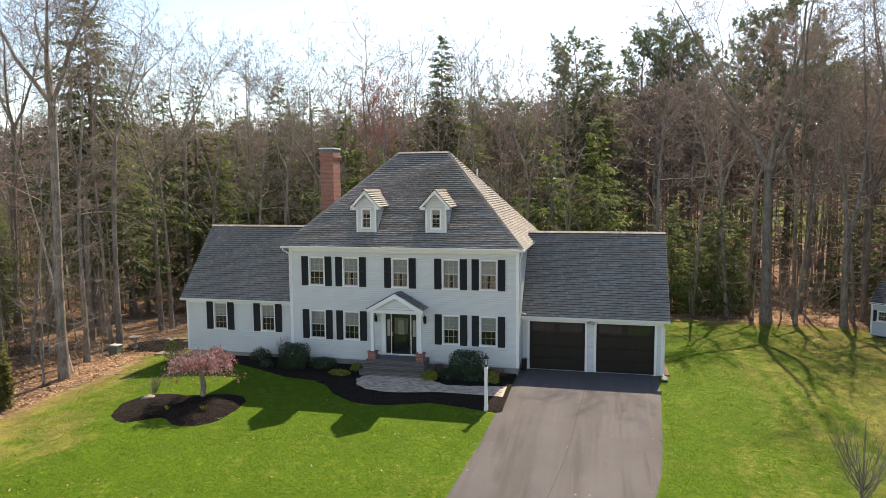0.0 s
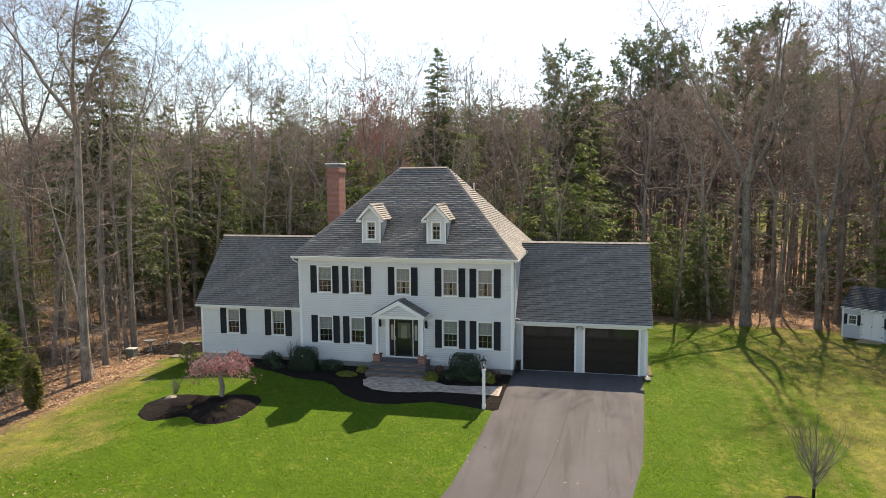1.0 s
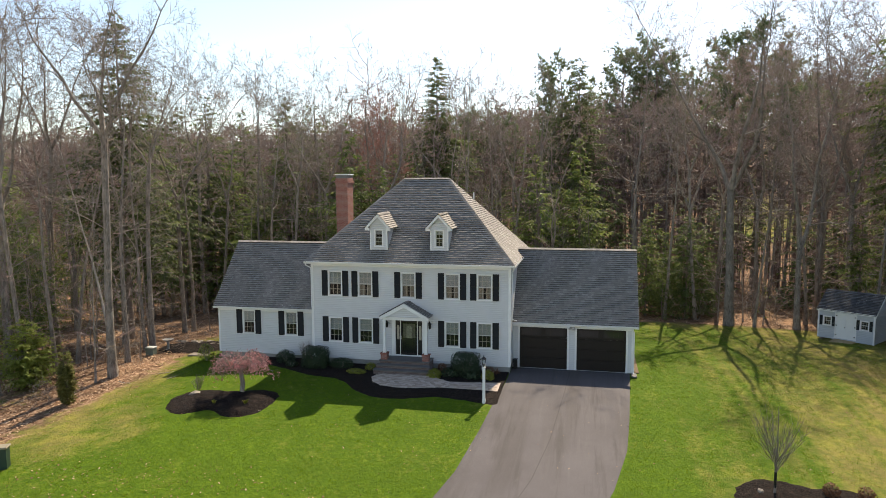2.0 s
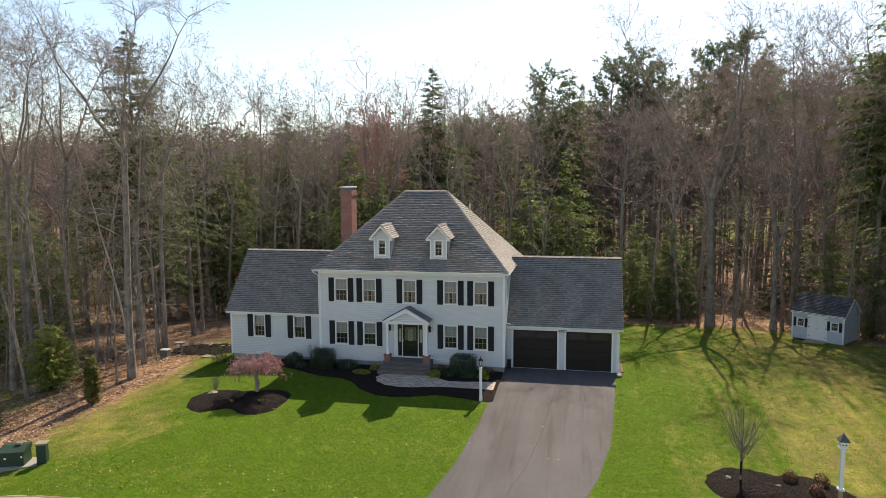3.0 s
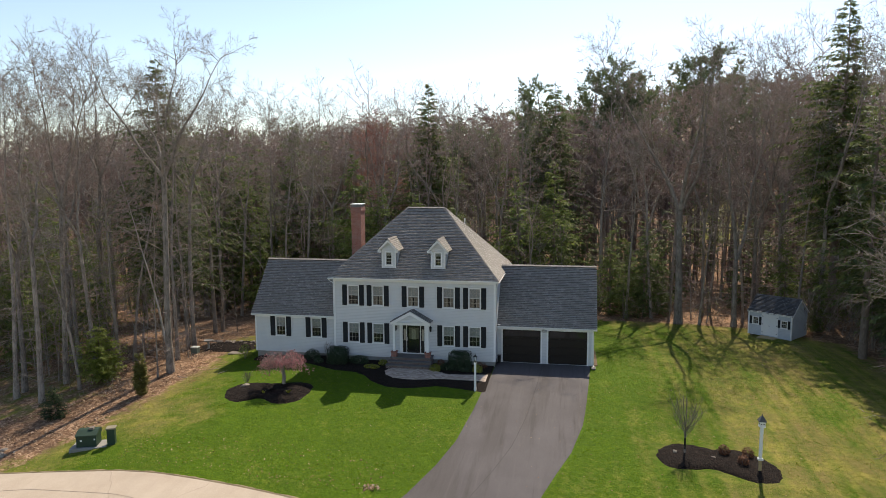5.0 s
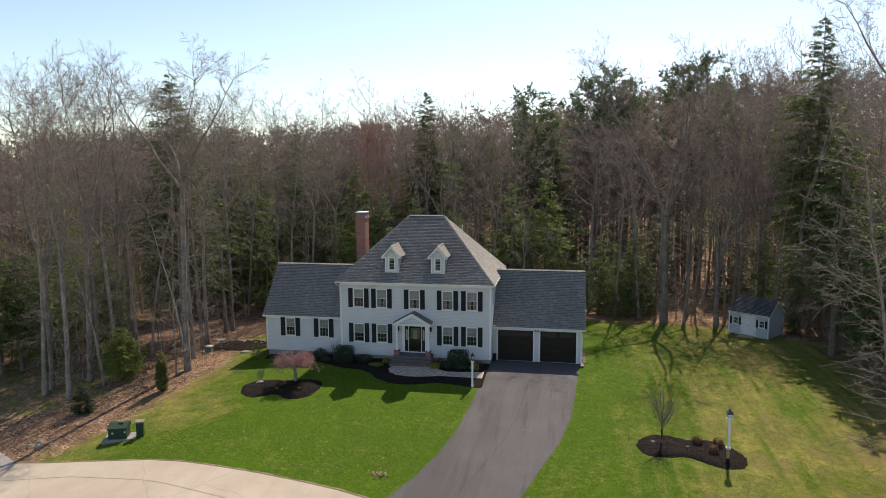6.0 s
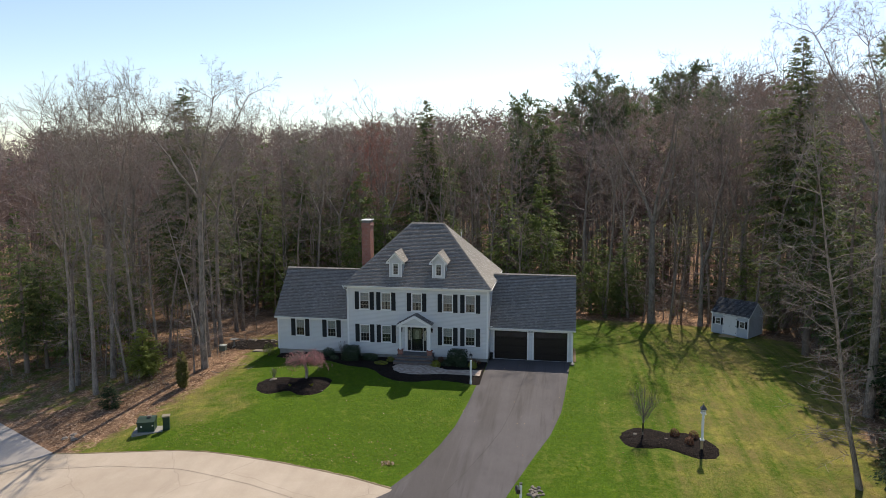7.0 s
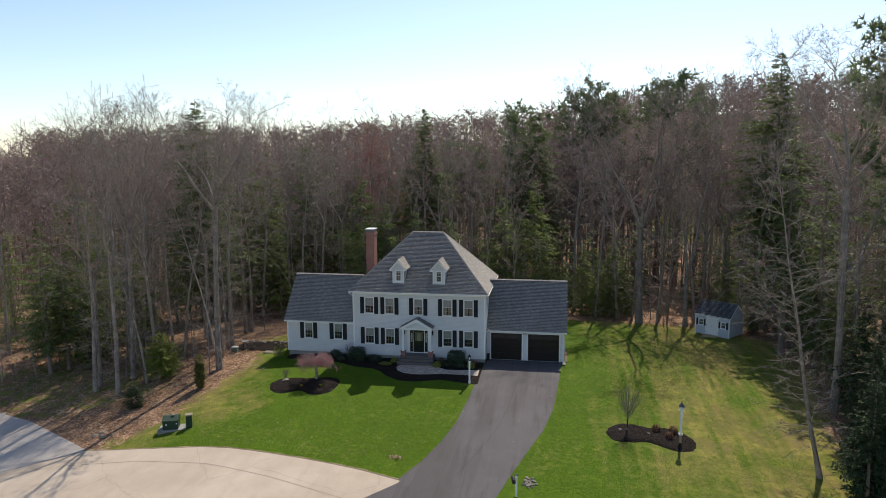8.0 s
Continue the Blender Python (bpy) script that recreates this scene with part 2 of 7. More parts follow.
def bark_material(name, a, b):
    m = Mat(name, 0.9, 0, 0.2)
    n = m.noise(6, 6, 0.7, stretch=(3, 3, 0.5))
    k = m.noise(1.3, 4)
    c = m.mix(m.ramp(n, [(0.35, grey(0)), (0.65, grey(1))]), a, b)
    c = m.mix(m.ramp(k, [(0.45, grey(0)), (0.7, grey(0.6))]), c, tuple(x * 1.25 for x in b))
    e = m.ramp(m.each(), [(0, grey(0.75)), (1, grey(1.0))])
    m.base(m.mix(1.0, c, e, "MULTIPLY"))
    m.bump(n, 0.8, 0.04)
    return m.m


BARK = bark_material("grey_bark", (0.11, 0.09, 0.074), (0.37, 0.32, 0.275))
PALEBARK = bark_material("pale_dead_wood", (0.30, 0.26, 0.22), (0.50, 0.45, 0.39))
DARKBARK = bark_material("dark_conifer_bark", (0.13, 0.10, 0.08), (0.26, 0.21, 0.175))
TWIG = island_material("bare_twigs", [(0, (0.18, 0.145, 0.12)), (0.5, (0.29, 0.24, 0.20)), (1, (0.48, 0.415, 0.355))], 0.7, each=0.25, spec=0.2, translucent=0.25)
REDTWIG = island_material("reddish_budding_twigs", [(0, (0.25, 0.165, 0.14)), (0.5, (0.37, 0.255, 0.22)), (1, (0.54, 0.41, 0.36))], 0.6, each=0.25, spec=0.4, translucent=0.25)
FARTWIG = island_material("far_woodland_twigs", [(0, (0.15, 0.105, 0.09)), (0.5, (0.24, 0.17, 0.15)), (1, (0.36, 0.275, 0.245))], 0.7, spec=0.3, translucent=0.25)
DARKNEEDLE = island_material("dark_spruce_needles", [(0, (0.026, 0.046, 0.02)), (0.5, (0.048, 0.076, 0.031)), (1, (0.09, 0.125, 0.05))], 0.7, 20, 0.25, 0.2, 0.25, each=0.2)
YOUNGNEEDLE = island_material("light_green_needles", [(0, (0.11, 0.155, 0.042)), (0.5, (0.175, 0.23, 0.062)), (1, (0.27, 0.32, 0.10))], 0.6, 20, 0.2, 0.3, 0.5, each=0.35)
REDBUD = island_material("red_maple_blossom", [(0, (0.26, 0.10, 0.08)), (0.6, (0.36, 0.16, 0.13)), (1, (0.46, 0.25, 0.20))], translucent=0.4)
NEEDLE = island_material("evergreen_needles", [(0, (0.10, 0.135, 0.045)), (0.5, (0.16, 0.20, 0.065)), (1, (0.25, 0.285, 0.10))], 0.6, 20, 0.25, 0.3, 0.5, each=0.35)
PINE = island_material("pine_needles", [(0, (0.11, 0.15, 0.065)), (0.5, (0.17, 0.22, 0.095)), (1, (0.27, 0.31, 0.145))], 0.6, 20, 0.25, 0.3, 0.5, each=0.25)
SPRING = island_material("young_spring_leaves", [(0, (0.10, 0.14, 0.02)), (0.5, (0.17, 0.21, 0.035)), (1, (0.27, 0.30, 0.07))], 0.6, 20, 0.2, 0.3, 0.35)
BOXLEAF = island_material("dark_shrub_leaves", [(0, (0.013, 0.026, 0.009)), (0.5, (0.024, 0.046, 0.015)), (1, (0.05, 0.08, 0.028))], 0.5, 20, 0.2, 0.4, 0.15)
GOLDLEAF = island_material("yellow_green_shrub_leaves", [(0, (0.14, 0.15, 0.02)), (0.5, (0.22, 0.23, 0.03)), (1, (0.34, 0.34, 0.06))], 0.6, 20, 0.2, 0.3, 0.25)
RUSTLEAF = island_material("rust_red_shrub_leaves", [(0, (0.10, 0.035, 0.02)), (0.5, (0.17, 0.07, 0.035)), (1, (0.24, 0.12, 0.06))], 0.7)
BLOSSOM = island_material("pink_blossom", [(0, (0.42, 0.16, 0.17)), (0.5, (0.58, 0.27, 0.28)), (1, (0.70, 0.42, 0.42))], 0.7, 20, 0.15, 0.2, 0.3)
STONE = island_material("field_stone", [(0, (0.13, 0.11, 0.09)), (0.5, (0.24, 0.205, 0.17)), (1, (0.36, 0.31, 0.26))], 0.9, 8, 0.6)
PAVER = island_material("grey_pink_pavers", [(0, (0.33, 0.265, 0.22)), (0.5, (0.47, 0.385, 0.325)), (1, (0.60, 0.51, 0.44))], 0.9, 12, 0.35)
LEAFFLAKE = island_material("fallen_leaves", [(0, (0.16, 0.09, 0.053)), (0.5, (0.295, 0.175, 0.105)), (1, (0.56, 0.405, 0.28))], 0.9)
BLADE = island_material("grass_blades", [(0, (0.085, 0.16, 0.004)), (0.5, (0.135, 0.22, 0.006)), (1, (0.20, 0.275, 0.012))], 0.8, 20, 0.1, 0.1, 0.6)
STRAW = island_material("dry_grass_blades", [(0, (0.22, 0.23, 0.03)), (0.5, (0.32, 0.29, 0.07)), (1, (0.42, 0.36, 0.13))], 0.8, 20, 0.1, 0.1, 0.5)
BLUESTONE = painted("bluestone_tread", (0.135, 0.13, 0.128), 0.8, 0.25, 4)
WOOD = painted("raw_pine_wood", (0.45, 0.33, 0.17), 0.8, 0.3, 4)


# ---- mesh helpers ----
class M:
    """Collects vertices and faces for one mesh."""

    def __init__(self):
        self.v, self.f, self.second = [], [], []

    def face(self, *pts):
        n = len(self.v)
        self.v.extend([tuple(p) for p in pts])
        self.f.append(tuple(range(n, n + len(pts))))

    def box(self, x0, y0, z0, x1, y1, z1, bev=0.0):
        x0, x1 = min(x0, x1), max(x0, x1)
        y0, y1 = min(y0, y1), max(y0, y1)
        z0, z1 = min(z0, z1), max(z0, z1)
        n = len(self.v)
        if bev <= 0:
            self.v += [(x, y, z) for z in (z0, z1) for x, y in ((x0, y0), (x1, y0), (x1, y1), (x0, y1))]
            self.f += [tuple(n + i for i in q) for q in ((0, 3, 2, 1), (4, 5, 6, 7), (0, 1, 5, 4), (1, 2, 6, 5), (2, 3, 7, 6), (3, 0, 4, 7))]
            return
        b = bev
        rings = [(z0, b), (z0 + b, 0), (z1 - b, 0), (z1, b)]
        for z, i in rings:
            self.v += [(x0 + i, y0 + i, z), (x1 - i, y0 + i, z), (x1 - i, y1 - i, z), (x0 + i, y1 - i, z)]
        self.f += [(n, n + 3, n + 2, n + 1), (n + 12, n + 13, n + 14, n + 15)]
        for r in range(3):
            for k in range(4):
                a, c = n + 4 * r + k, n + 4 * r + (k + 1) % 4
                self.f.append((a, c, c + 4, a + 4))

    def prism(self, poly, off):
        """A closed prism: a flat polygon (3D points) swept by the vector off."""
        n, k, off = len(self.v), len(poly), Vector(off)
        self.v += [tuple(p) for p in poly] + [tuple(Vector(p) + off) for p in poly]
        self.f.append(tuple(range(n + k - 1, n - 1, -1)))
        self.f.append(tuple(range(n + k, n + 2 * k)))
        for i in range(k):
            j = (i + 1) % k
            self.f.append((n + i, n + j, n + k + j, n + k + i))

    def tube(self, pts, radii, sides=8, cap=True):
        n0 = len(self.v)
        pts = [Vector(p) for p in pts]
        for i, p in enumerate(pts):
            d = (pts[min(i + 1, len(pts) - 1)] - pts[max(i - 1, 0)])
            d = d.normalized() if d.length > 1e-9 else Vector((0, 0, 1))
            a = d.cross(Vector((1, 0, 0)) if abs(d.x) < 0.8 else Vector((0, 1, 0))).normalized()
            b = d.cross(a)
            for s in range(sides):
                t = 2 * math.pi * s / sides
                self.v.append(tuple(p + radii[i] * (math.cos(t) * a + math.sin(t) * b)))
        for i in range(len(pts) - 1):
            for s in range(sides):
                q = n0 + i * sides
                self.f.append((q + s, q + (s + 1) % sides, q + sides + (s + 1) % sides, q + sides + s))
        if cap:
            self.f.append(tuple(n0 + sides - 1 - s for s in range(sides)))
            self.f.append(tuple(n0 + (len(pts) - 1) * sides + s for s in range(sides)))

    def lathe(self, profile, centre=(0, 0), sides=12):
        n0 = len(self.v)
        for r, z in profile:
            for s in range(sides):
                t = 2 * math.pi * s / sides
                self.v.append((centre[0] + r * math.cos(t), centre[1] + r * math.sin(t), z))
        for i in range(len(profile) - 1):
            for s in range(sides):
                q = n0 + i * sides
                self.f.append((q + s, q + (s + 1) % sides, q + sides + (s + 1) % sides, q + sides + s))
        self.f.append(tuple(n0 + sides - 1 - s for s in range(sides)))
        self.f.append(tuple(n0 + (len(profile) - 1) * sides + s for s in range(sides)))

    def mesh(self, name, material, smooth=False):
        me = bpy.data.meshes.new(name)
        me.from_pydata(self.v, [], self.f)
        me.materials.append(material)
        if self.second:
            me.materials.append(SHINGLE_SHADOW_EDGE)
            for i in self.second:
                me.polygons[i].material_index = 1
        if smooth:
            me.polygons.foreach_set("use_smooth", [True] * len(me.polygons))
        me.update()
        return me


def part(name, m, material, parent, label="", at=None, smooth=False):
    """Links one mesh (an M or ready mesh data) as a part under a thing or part."""
    me = m.mesh(name, material, smooth) if isinstance(m, M) else m
    ob = new(name, me)
    if parent is not None:
        ob.parent = parent
    if at is not None:
        ob.location = at
    if label:
        ob["label"] = label
    return ob


def thing(name, label, category, at=(0, 0, 0), group="", kind="", rz=0.0):
    ob = new(name)
    ob.location = at
    ob.rotation_euler = (0, 0, rz)
    return tagged(ob, label, category, group, kind)


def solid(name, m, material, label="", category="", kind="structure", smooth=False):
    return tagged(new(name, m.mesh(name, material, smooth)), label, category, "", kind)


# ---- ground ----
def soft(v, w=1.0):
    return 0.5 * (v + math.sqrt(v * v + w * w))


def ground(x, y):
    left, front, back = min(soft(-x - 3.2), 24), min(soft(-y - 2.2), 120), min(soft(y - 6), 50)
    z = -0.08 * left - 0.055 * front - 0.002 * left * min(front, 16) - 0.055 * back
    t = max(0.0, min(1.0, (y - 55) / 85))
    side = 0.75 + 0.25 * max(0.0, min(1.0, (x + 120) / 100)) + 0.75 * max(0.0, min(1.0, (x - 8) / 60))
    return z + side * (10.75 * t * t * (3 - 2 * t) + 0.055 * max(0.0, min(y, 450) - 140))


def lerp_table(table, v):
    for (a, b), (c, d) in zip(table, table[1:]):
        if v <= c:
            t = max(0.0, (v - a) / (c - a))
            return b + (d - b) * t
    return table[-1][1]


# clearing: the turf runs between these lines (x of the wood's edge by y, y of the wood's edge by x)
EDGE_LEFT = [(-60, -60), (-20, -15), (-17, -14.2), (-13, -12.6), (-8.5, -12.4), (-3, -10.6), (3, -11), (9, -13), (14, -12)]
EDGE_RIGHT = [(-60, 60), (-22, 38), (-16, 36), (-8, 37), (0, 39), (12, 39), (19, 34), (22, 30)]
EDGE_BACK = [(-14, 6), (-8, 11), (0, 14), (12, 15), (19, 20.0), (27, 19.6), (33, 18.4), (40, 13)]


# the turf thins out a little before the first trees
LAWN_LEFT = [(-60, -60), (-20, -15), (-17, -13.2), (-13, -11.0), (-8.5, -10.4), (-3, -9.3), (3, -10.0), (9, -13), (14, -12)]


def lawn_amount(x, y):
    d = min((x - lerp_table(LAWN_LEFT, y)) * 0.75, lerp_table(EDGE_RIGHT, y) - x, lerp_table(EDGE_BACK, x) - y)
    a = 0.5 + d / 3.6
    # the neighbour's strip of grass beyond the side road and a sunny clearing far behind the trees
    a = max(a, min(0.47, 0.5 + (5 - math.hypot((x + 26) / 2.0, y + 6.5)) / 5))
    a = max(a, 0.5 + (1 - math.hypot((x - 46) / 9, (y - 91) / 13)) * 3)
    return max(0.0, min(1.0, a))


def dryness(x, y):
    a = 0.2 + 0.50 * max(0, min(1, (x - 19) / 9))
    patch = max(0, 1 - math.hypot((x + 7.0) / 5.5, (y + 11.0) / 3.6)) + max(0, 1 - math.hypot((x + 9.5) / 4.5, (y + 6.5) / 7))
    a += patch * (0.55 + 1.1 * noise.noise(Vector((x * 0.8, y * 0.8, 2))))
    a += 0.5 * max(0, min(1, (-x - 5.5) / 4.5)) * (0.75 + 0.9 * noise.noise(Vector((x * 0.5, y * 0.5, 5))))
    a += 0.5 * max(0, 1 - abs(y - lerp_table(EDGE_BACK, x)) / 4)
    a += 0.3 * max(0, min(1, (x - 27) / 7)) * (0.6 + noise.noise(Vector((x * 0.3, y * 0.3, 7))))
    return max(0.0, min(1.0, a))


def make_ground():
    def axis(a, b, step, lo, hi, grow):
        c = list(np.arange(a, b + 1e-6, step))
        s = step
        while c[-1] < hi:
            s *= grow
            c.append(c[-1] + s)
        s = step
        while c[0] > lo:
            s *= grow
            c.insert(0, c[0] - s)
        return c

    xs = axis(-30, 44, 0.6, -900, 900, 1.18)
    ys = axis(-24, 26, 0.6, -400, 1100, 1.18)
    verts = [(x, y, ground(x, y)) for y in ys for x in xs]
    nx = len(xs)
    faces = [(j * nx + i, j * nx + i + 1, (j + 1) * nx + i + 1, (j + 1) * nx + i) for j in range(len(ys) - 1) for i in range(nx - 1)]
    me = bpy.data.meshes.new("ground")
    me.from_pydata(verts, [], faces)
    for key, fn in (("lawn", lawn_amount), ("dry", dryness)):
        at = me.attributes.new(key, "FLOAT", "POINT")
        at.data.foreach_set("value", [fn(v[0], v[1]) for v in verts])
    me.polygons.foreach_set("use_smooth", [True] * len(faces))
    me.materials.append(GROUND)
    tagged(new("ground", me), "mown spring lawn fading into brown woodland leaf litter", "lawn", "", "structure")


make_ground()


def sheet(name, rows, material, lift, label, category, across=14, smooth_rows=6, ease=1.0):
    """A sheet draped on the ground between pairs of edge points (rows of left and right point)."""
    m = M()
    grid = []
    for (a, b), (c, d) in zip(rows, rows[1:]):
        for s in range(smooth_rows):
            t = s / smooth_rows
            grid.append((Vector(a).lerp(Vector(c), t), Vector(b).lerp(Vector(d), t)))
    grid.append((Vector(rows[-1][0]), Vector(rows[-1][1])))
    for p, q in grid:
        for k in range(across + 1):
            w = p.lerp(q, (k / across) ** ease)
            m.v.append((w.x, w.y, ground(w.x, w.y) + lift - (0.05 if k in (0, across) else 0)))
    n = across + 1
    m.f = [(j * n + i, j * n + i + 1, (j + 1) * n + i + 1, (j + 1) * n + i) for j in range(len(grid) - 1) for i in range(across)]
    return solid(name, m, material, label, category)


sheet("driveway", [((11.95, 1.25), (18.75, 1.25)), ((11.9, -2.0), (18.55, -2.5)), ((11.65, -5.2), (18.3, -6.3)), ((11.5, -8), (18.05, -9.2)), ((11.15, -12.2), (17.4, -12.6)), ((10.6, -15), (16.6, -15.2)), ((9.8, -17.8), (15.6, -18.7)), ((8.6, -20.6), (14.9, -21.4)), ((7.0, -22.4), (14.9, -22.6))],
      ASPHALT, 0.045, "dark worn asphalt driveway running from garage to street", "driveway")
STREET_EDGE = [(-14.3, -17.5), (-12.0, -17.62), (-9.8, -17.6), (-7.6, -17.62), (-5.5, -17.64), (-2.9, -17.92), (-0.6, -18.2), (1.6, -18.5), (4.0, -18.95), (6.4, -19.5), (8.9, -20.3), (12.3, -21.5), (16, -22.9), (22, -25.4), (30, -29)]
sheet("street", [((x, y), (-57 + (x + 14.3) * 2.6, -44 - min(36, (x + 14.3) * 5))) for x, y in STREET_EDGE],
      TANROAD, 0.03, "pale tan worn street turning circle with fine cracks", "street", 44, 6, 2.4)
sheet("side_road", [((-50, -3), (-58, -44)), ((-28.5, -9.9), (-45, -36.3)), ((-23, -12.15), (-34, -29.5)), ((-20.4, -13.7), (-26, -24.6)), ((-17.9, -15.2), (-20, -21)), ((-14.4, -17.3), (-14.45, -17.6))],
      OLDROAD, 0.036, "grey weathered asphalt road striped by tree shadows", "road", 24)


def strip_on_ground(name, line, half, material, lift, label, category, rough=0.0):
    """A narrow ragged strip that follows a line on the ground."""
    m = M()
    rng = random.Random(len(line))
    pts = []
    for (a, b), (c, d) in zip(line, line[1:]):
        n = max(2, int(math.hypot(c - a, d - b) / 0.25))
        pts += [(a + (c - a) * k / n, b + (d - b) * k / n) for k in range(n)]
    pts.append(line[-1])
    for i, (x, y) in enumerate(pts):
        p, q = pts[max(0, i - 1)], pts[min(len(pts) - 1, i + 1)]
        d = Vector((q[0] - p[0], q[1] - p[1])).normalized()
        for s in (-1, 0, 1):
            w = half * (1 + rough * (noise.noise(Vector((x * 1.3, y * 1.3, s * 9))) + rng.uniform(-0.3, 0.3))) * s
            m.v.append((x - d.y * w, y + d.x * w, ground(x - d.y * w, y + d.x * w) + (lift if s == 0 or not rough else -0.01)))
    m.f = [(j * 3 + i, j * 3 + i + 1, (j + 1) * 3 + i + 1, (j + 1) * 3 + i) for j in range(len(pts) - 1) for i in range(2)]
    return solid(name, m, material, label, category)


strip_on_ground("verge", [(x, y + 0.1) for x, y in STREET_EDGE[:11]], 0.13, VERGE, 0.041, "ragged strip of sandy dirt along the street's edge", "verge", 0.7)
strip_on_ground("driveway_seam", [(15.35, 0.9), (15.2, -2.5), (14.95, -6), (14.75, -8.8), (14.25, -12.4), (13.6, -15), (12.7, -18), (11.9, -20.2)], 0.012, SEAM, 0.0465, "dark paving seam down the middle of the driveway", "seam")
strip_on_ground("street_crack", [(-26, -24.9), (-20, -21.2), (-14.6, -19.6), (-9, -19.3), (-4, -19.9), (1, -21.0), (6, -22.6), (12, -25)], 0.016, CRACK, 0.038, "long dark crack curving through the street surface", "crack")


def bed(name, outline, centre, lift, label):
    """A mounded mulch bed inside a closed outline."""
    m = M()
    rings, k = 7, len(outline)
    dense = []
    for i in range(k):
        p0, p1, p2, p3 = (Vector(outline[(i + d) % k]) for d in (-1, 0, 1, 2))
        for s in range(5):
            t = s / 5
            dense.append(0.5 * (2 * p1 + (p2 - p0) * t + (2 * p0 - 5 * p1 + 4 * p2 - p3) * t * t + (3 * p1 - p0 - 3 * p2 + p3) * t ** 3))
    c = Vector(centre)
    for r in range(rings):
        t = r / (rings - 1)
        for p in dense:
            jag = 1 + 0.05 * noise.noise(Vector((p.x * 3, p.y * 3, 1)))
            w = p.lerp(c, t) if r else c + (p - c) * jag
            h = lift * math.sqrt(min(1, t * 2.2)) + (0.05 * noise.noise(Vector((w.x * 2.3, w.y * 2.3, 3))) + 0.05 * noise.noise(Vector((w.x * 6, w.y * 6, 8)))) * (1 if r else 0)
            m.v.append((w.x, w.y, ground(w.x, w.y) + (h + 0.02 if r else -0.03)))
    n = len(dense)
    for r in range(rings - 1):
        for i in range(n):
            j = (i + 1) % n
            m.f.append((r * n + i, r * n + j, (r + 1) * n + j, (r + 1) * n + i))
    m.f.append(tuple((rings - 1) * n + i for i in range(n)))
    return solid(name, m, MULCH, label, "mulch bed", smooth=True)


bed("mulch_bed_lawn", [(-4.65, -8.15), (-5.25, -6.85), (-4.9, -5.85), (-3.8, -5.6), (-2.25, -5.65), (-0.25, -5.2), (0.45, -5.6), (0.68, -6.4), (0.62, -7.65), (0.3, -8.5), (-0.45, -8.85), (-1.2, -8.7), (-2.1, -8.2), (-2.9, -8.65), (-3.6, -8.9)], (-1.6, -7.0), 0.2, "dark mulch island bed round the weeping cherry")
bed("mulch_bed_side", [(21.5, -12.1), (22.4, -10.8), (23.5, -10.75), (24.5, -11.1), (25.6, -10.95), (26.7, -11.5), (27.5, -12.9), (27.1, -14.15), (26.0, -14.4), (25.2, -13.95), (24.2, -13.35), (23.2, -13.5), (22.05, -13.4)], (24.6, -12.4), 0.14, "dark mulch island bed in the side lawn")

FRONT_BED = [(-6.4, -0.5), (-4.5, -0.75), (-2.6, -0.9), (-0.8, -1.75), (0.7, -2.5), (2.5, -2.8), (3.3, -3.4), (4.1, -4.4), (5.2, -5.15), (6.2, -5.35), (7.2, -5.2), (8.6, -4.65), (10.2, -4.9), (11.62, -5.25)]


def front_bed():
    m = M()
    xs = np.linspace(-6.4, 11.94, 110)
    for x in xs:
        y0 = lerp_table(FRONT_BED, x) + 0.05 * noise.noise(Vector((x * 2, 0, 5)))
        y1 = 0.62 if x < -0.05 else 0.06
        for k in range(15):
            y = y0 + (y1 - y0) * k / 14
            h = 0.07 * min(1, k / 2.0) + 0.03 * noise.noise(Vector((x * 2.4, y * 2.4, 0)))
            m.v.append((x, y, ground(x, y) + (h + 0.015 if k else -0.03)))
    m.f = [(j * 15 + i, (j + 1) * 15 + i, (j + 1) * 15 + i + 1, j * 15 + i + 1) for j in range(len(xs) - 1) for i in range(14)]
    solid("mulch_bed_house", m, MULCH, "dark bark mulch border along the house front", "mulch bed", smooth=True)


front_bed()

WALK_N = [(4.5, -2.4), (4.75, -1.75), (5.3, -1.5), (7.6, -1.5), (8.1, -1.95), (8.9, -2.45), (10.0, -2.4), (11.6, -2.15)]
WALK_S = [(4.5, -2.45), (4.8, -3.15), (5.4, -3.65), (6.4, -3.85), (7.4, -3.75), (8.6, -3.45), (10.0, -3.45), (11.6, -3.5)]


def walkway():
    base, m = M(), M()
    xs = np.linspace(4.52, 11.75, 60)
    for x in xs:
        for k in range(7):
            y = lerp_table(WALK_S, x) + (lerp_table(WALK_N, x) - lerp_table(WALK_S, x)) * k / 6
            base.v.append((x, y, ground(x, y) + 0.108))
    base.f = [(j * 7 + i, (j + 1) * 7 + i, (j + 1) * 7 + i + 1, j * 7 + i + 1) for j in range(59) for i in range(6)]
    top = solid("walkway", base, PAVER, "curving paver walkway from driveway to front steps", "walkway")
    rng = random.Random(3)
    row, y = 0, -3.9
    while y < -1.45:
        x = 4.5 + (0.105 if row % 2 else 0)
        while x < 11.5:
            cx, cy = x + 0.1, y + 0.07
            if lerp_table(WALK_S, cx) + 0.08 < cy < lerp_table(WALK_N, cx) - 0.08:
                z = ground(cx, cy) + 0.104 + rng.uniform(0, 0.005)
                m.box(x + 0.006, y + 0.006, z - 0.03, x + 0.204, y + 0.134, z + 0.022)
            x += 0.21
        y += 0.14
        row += 1
    part("paver", m, PAVER, top)["kind"] = "stuff"


walkway()


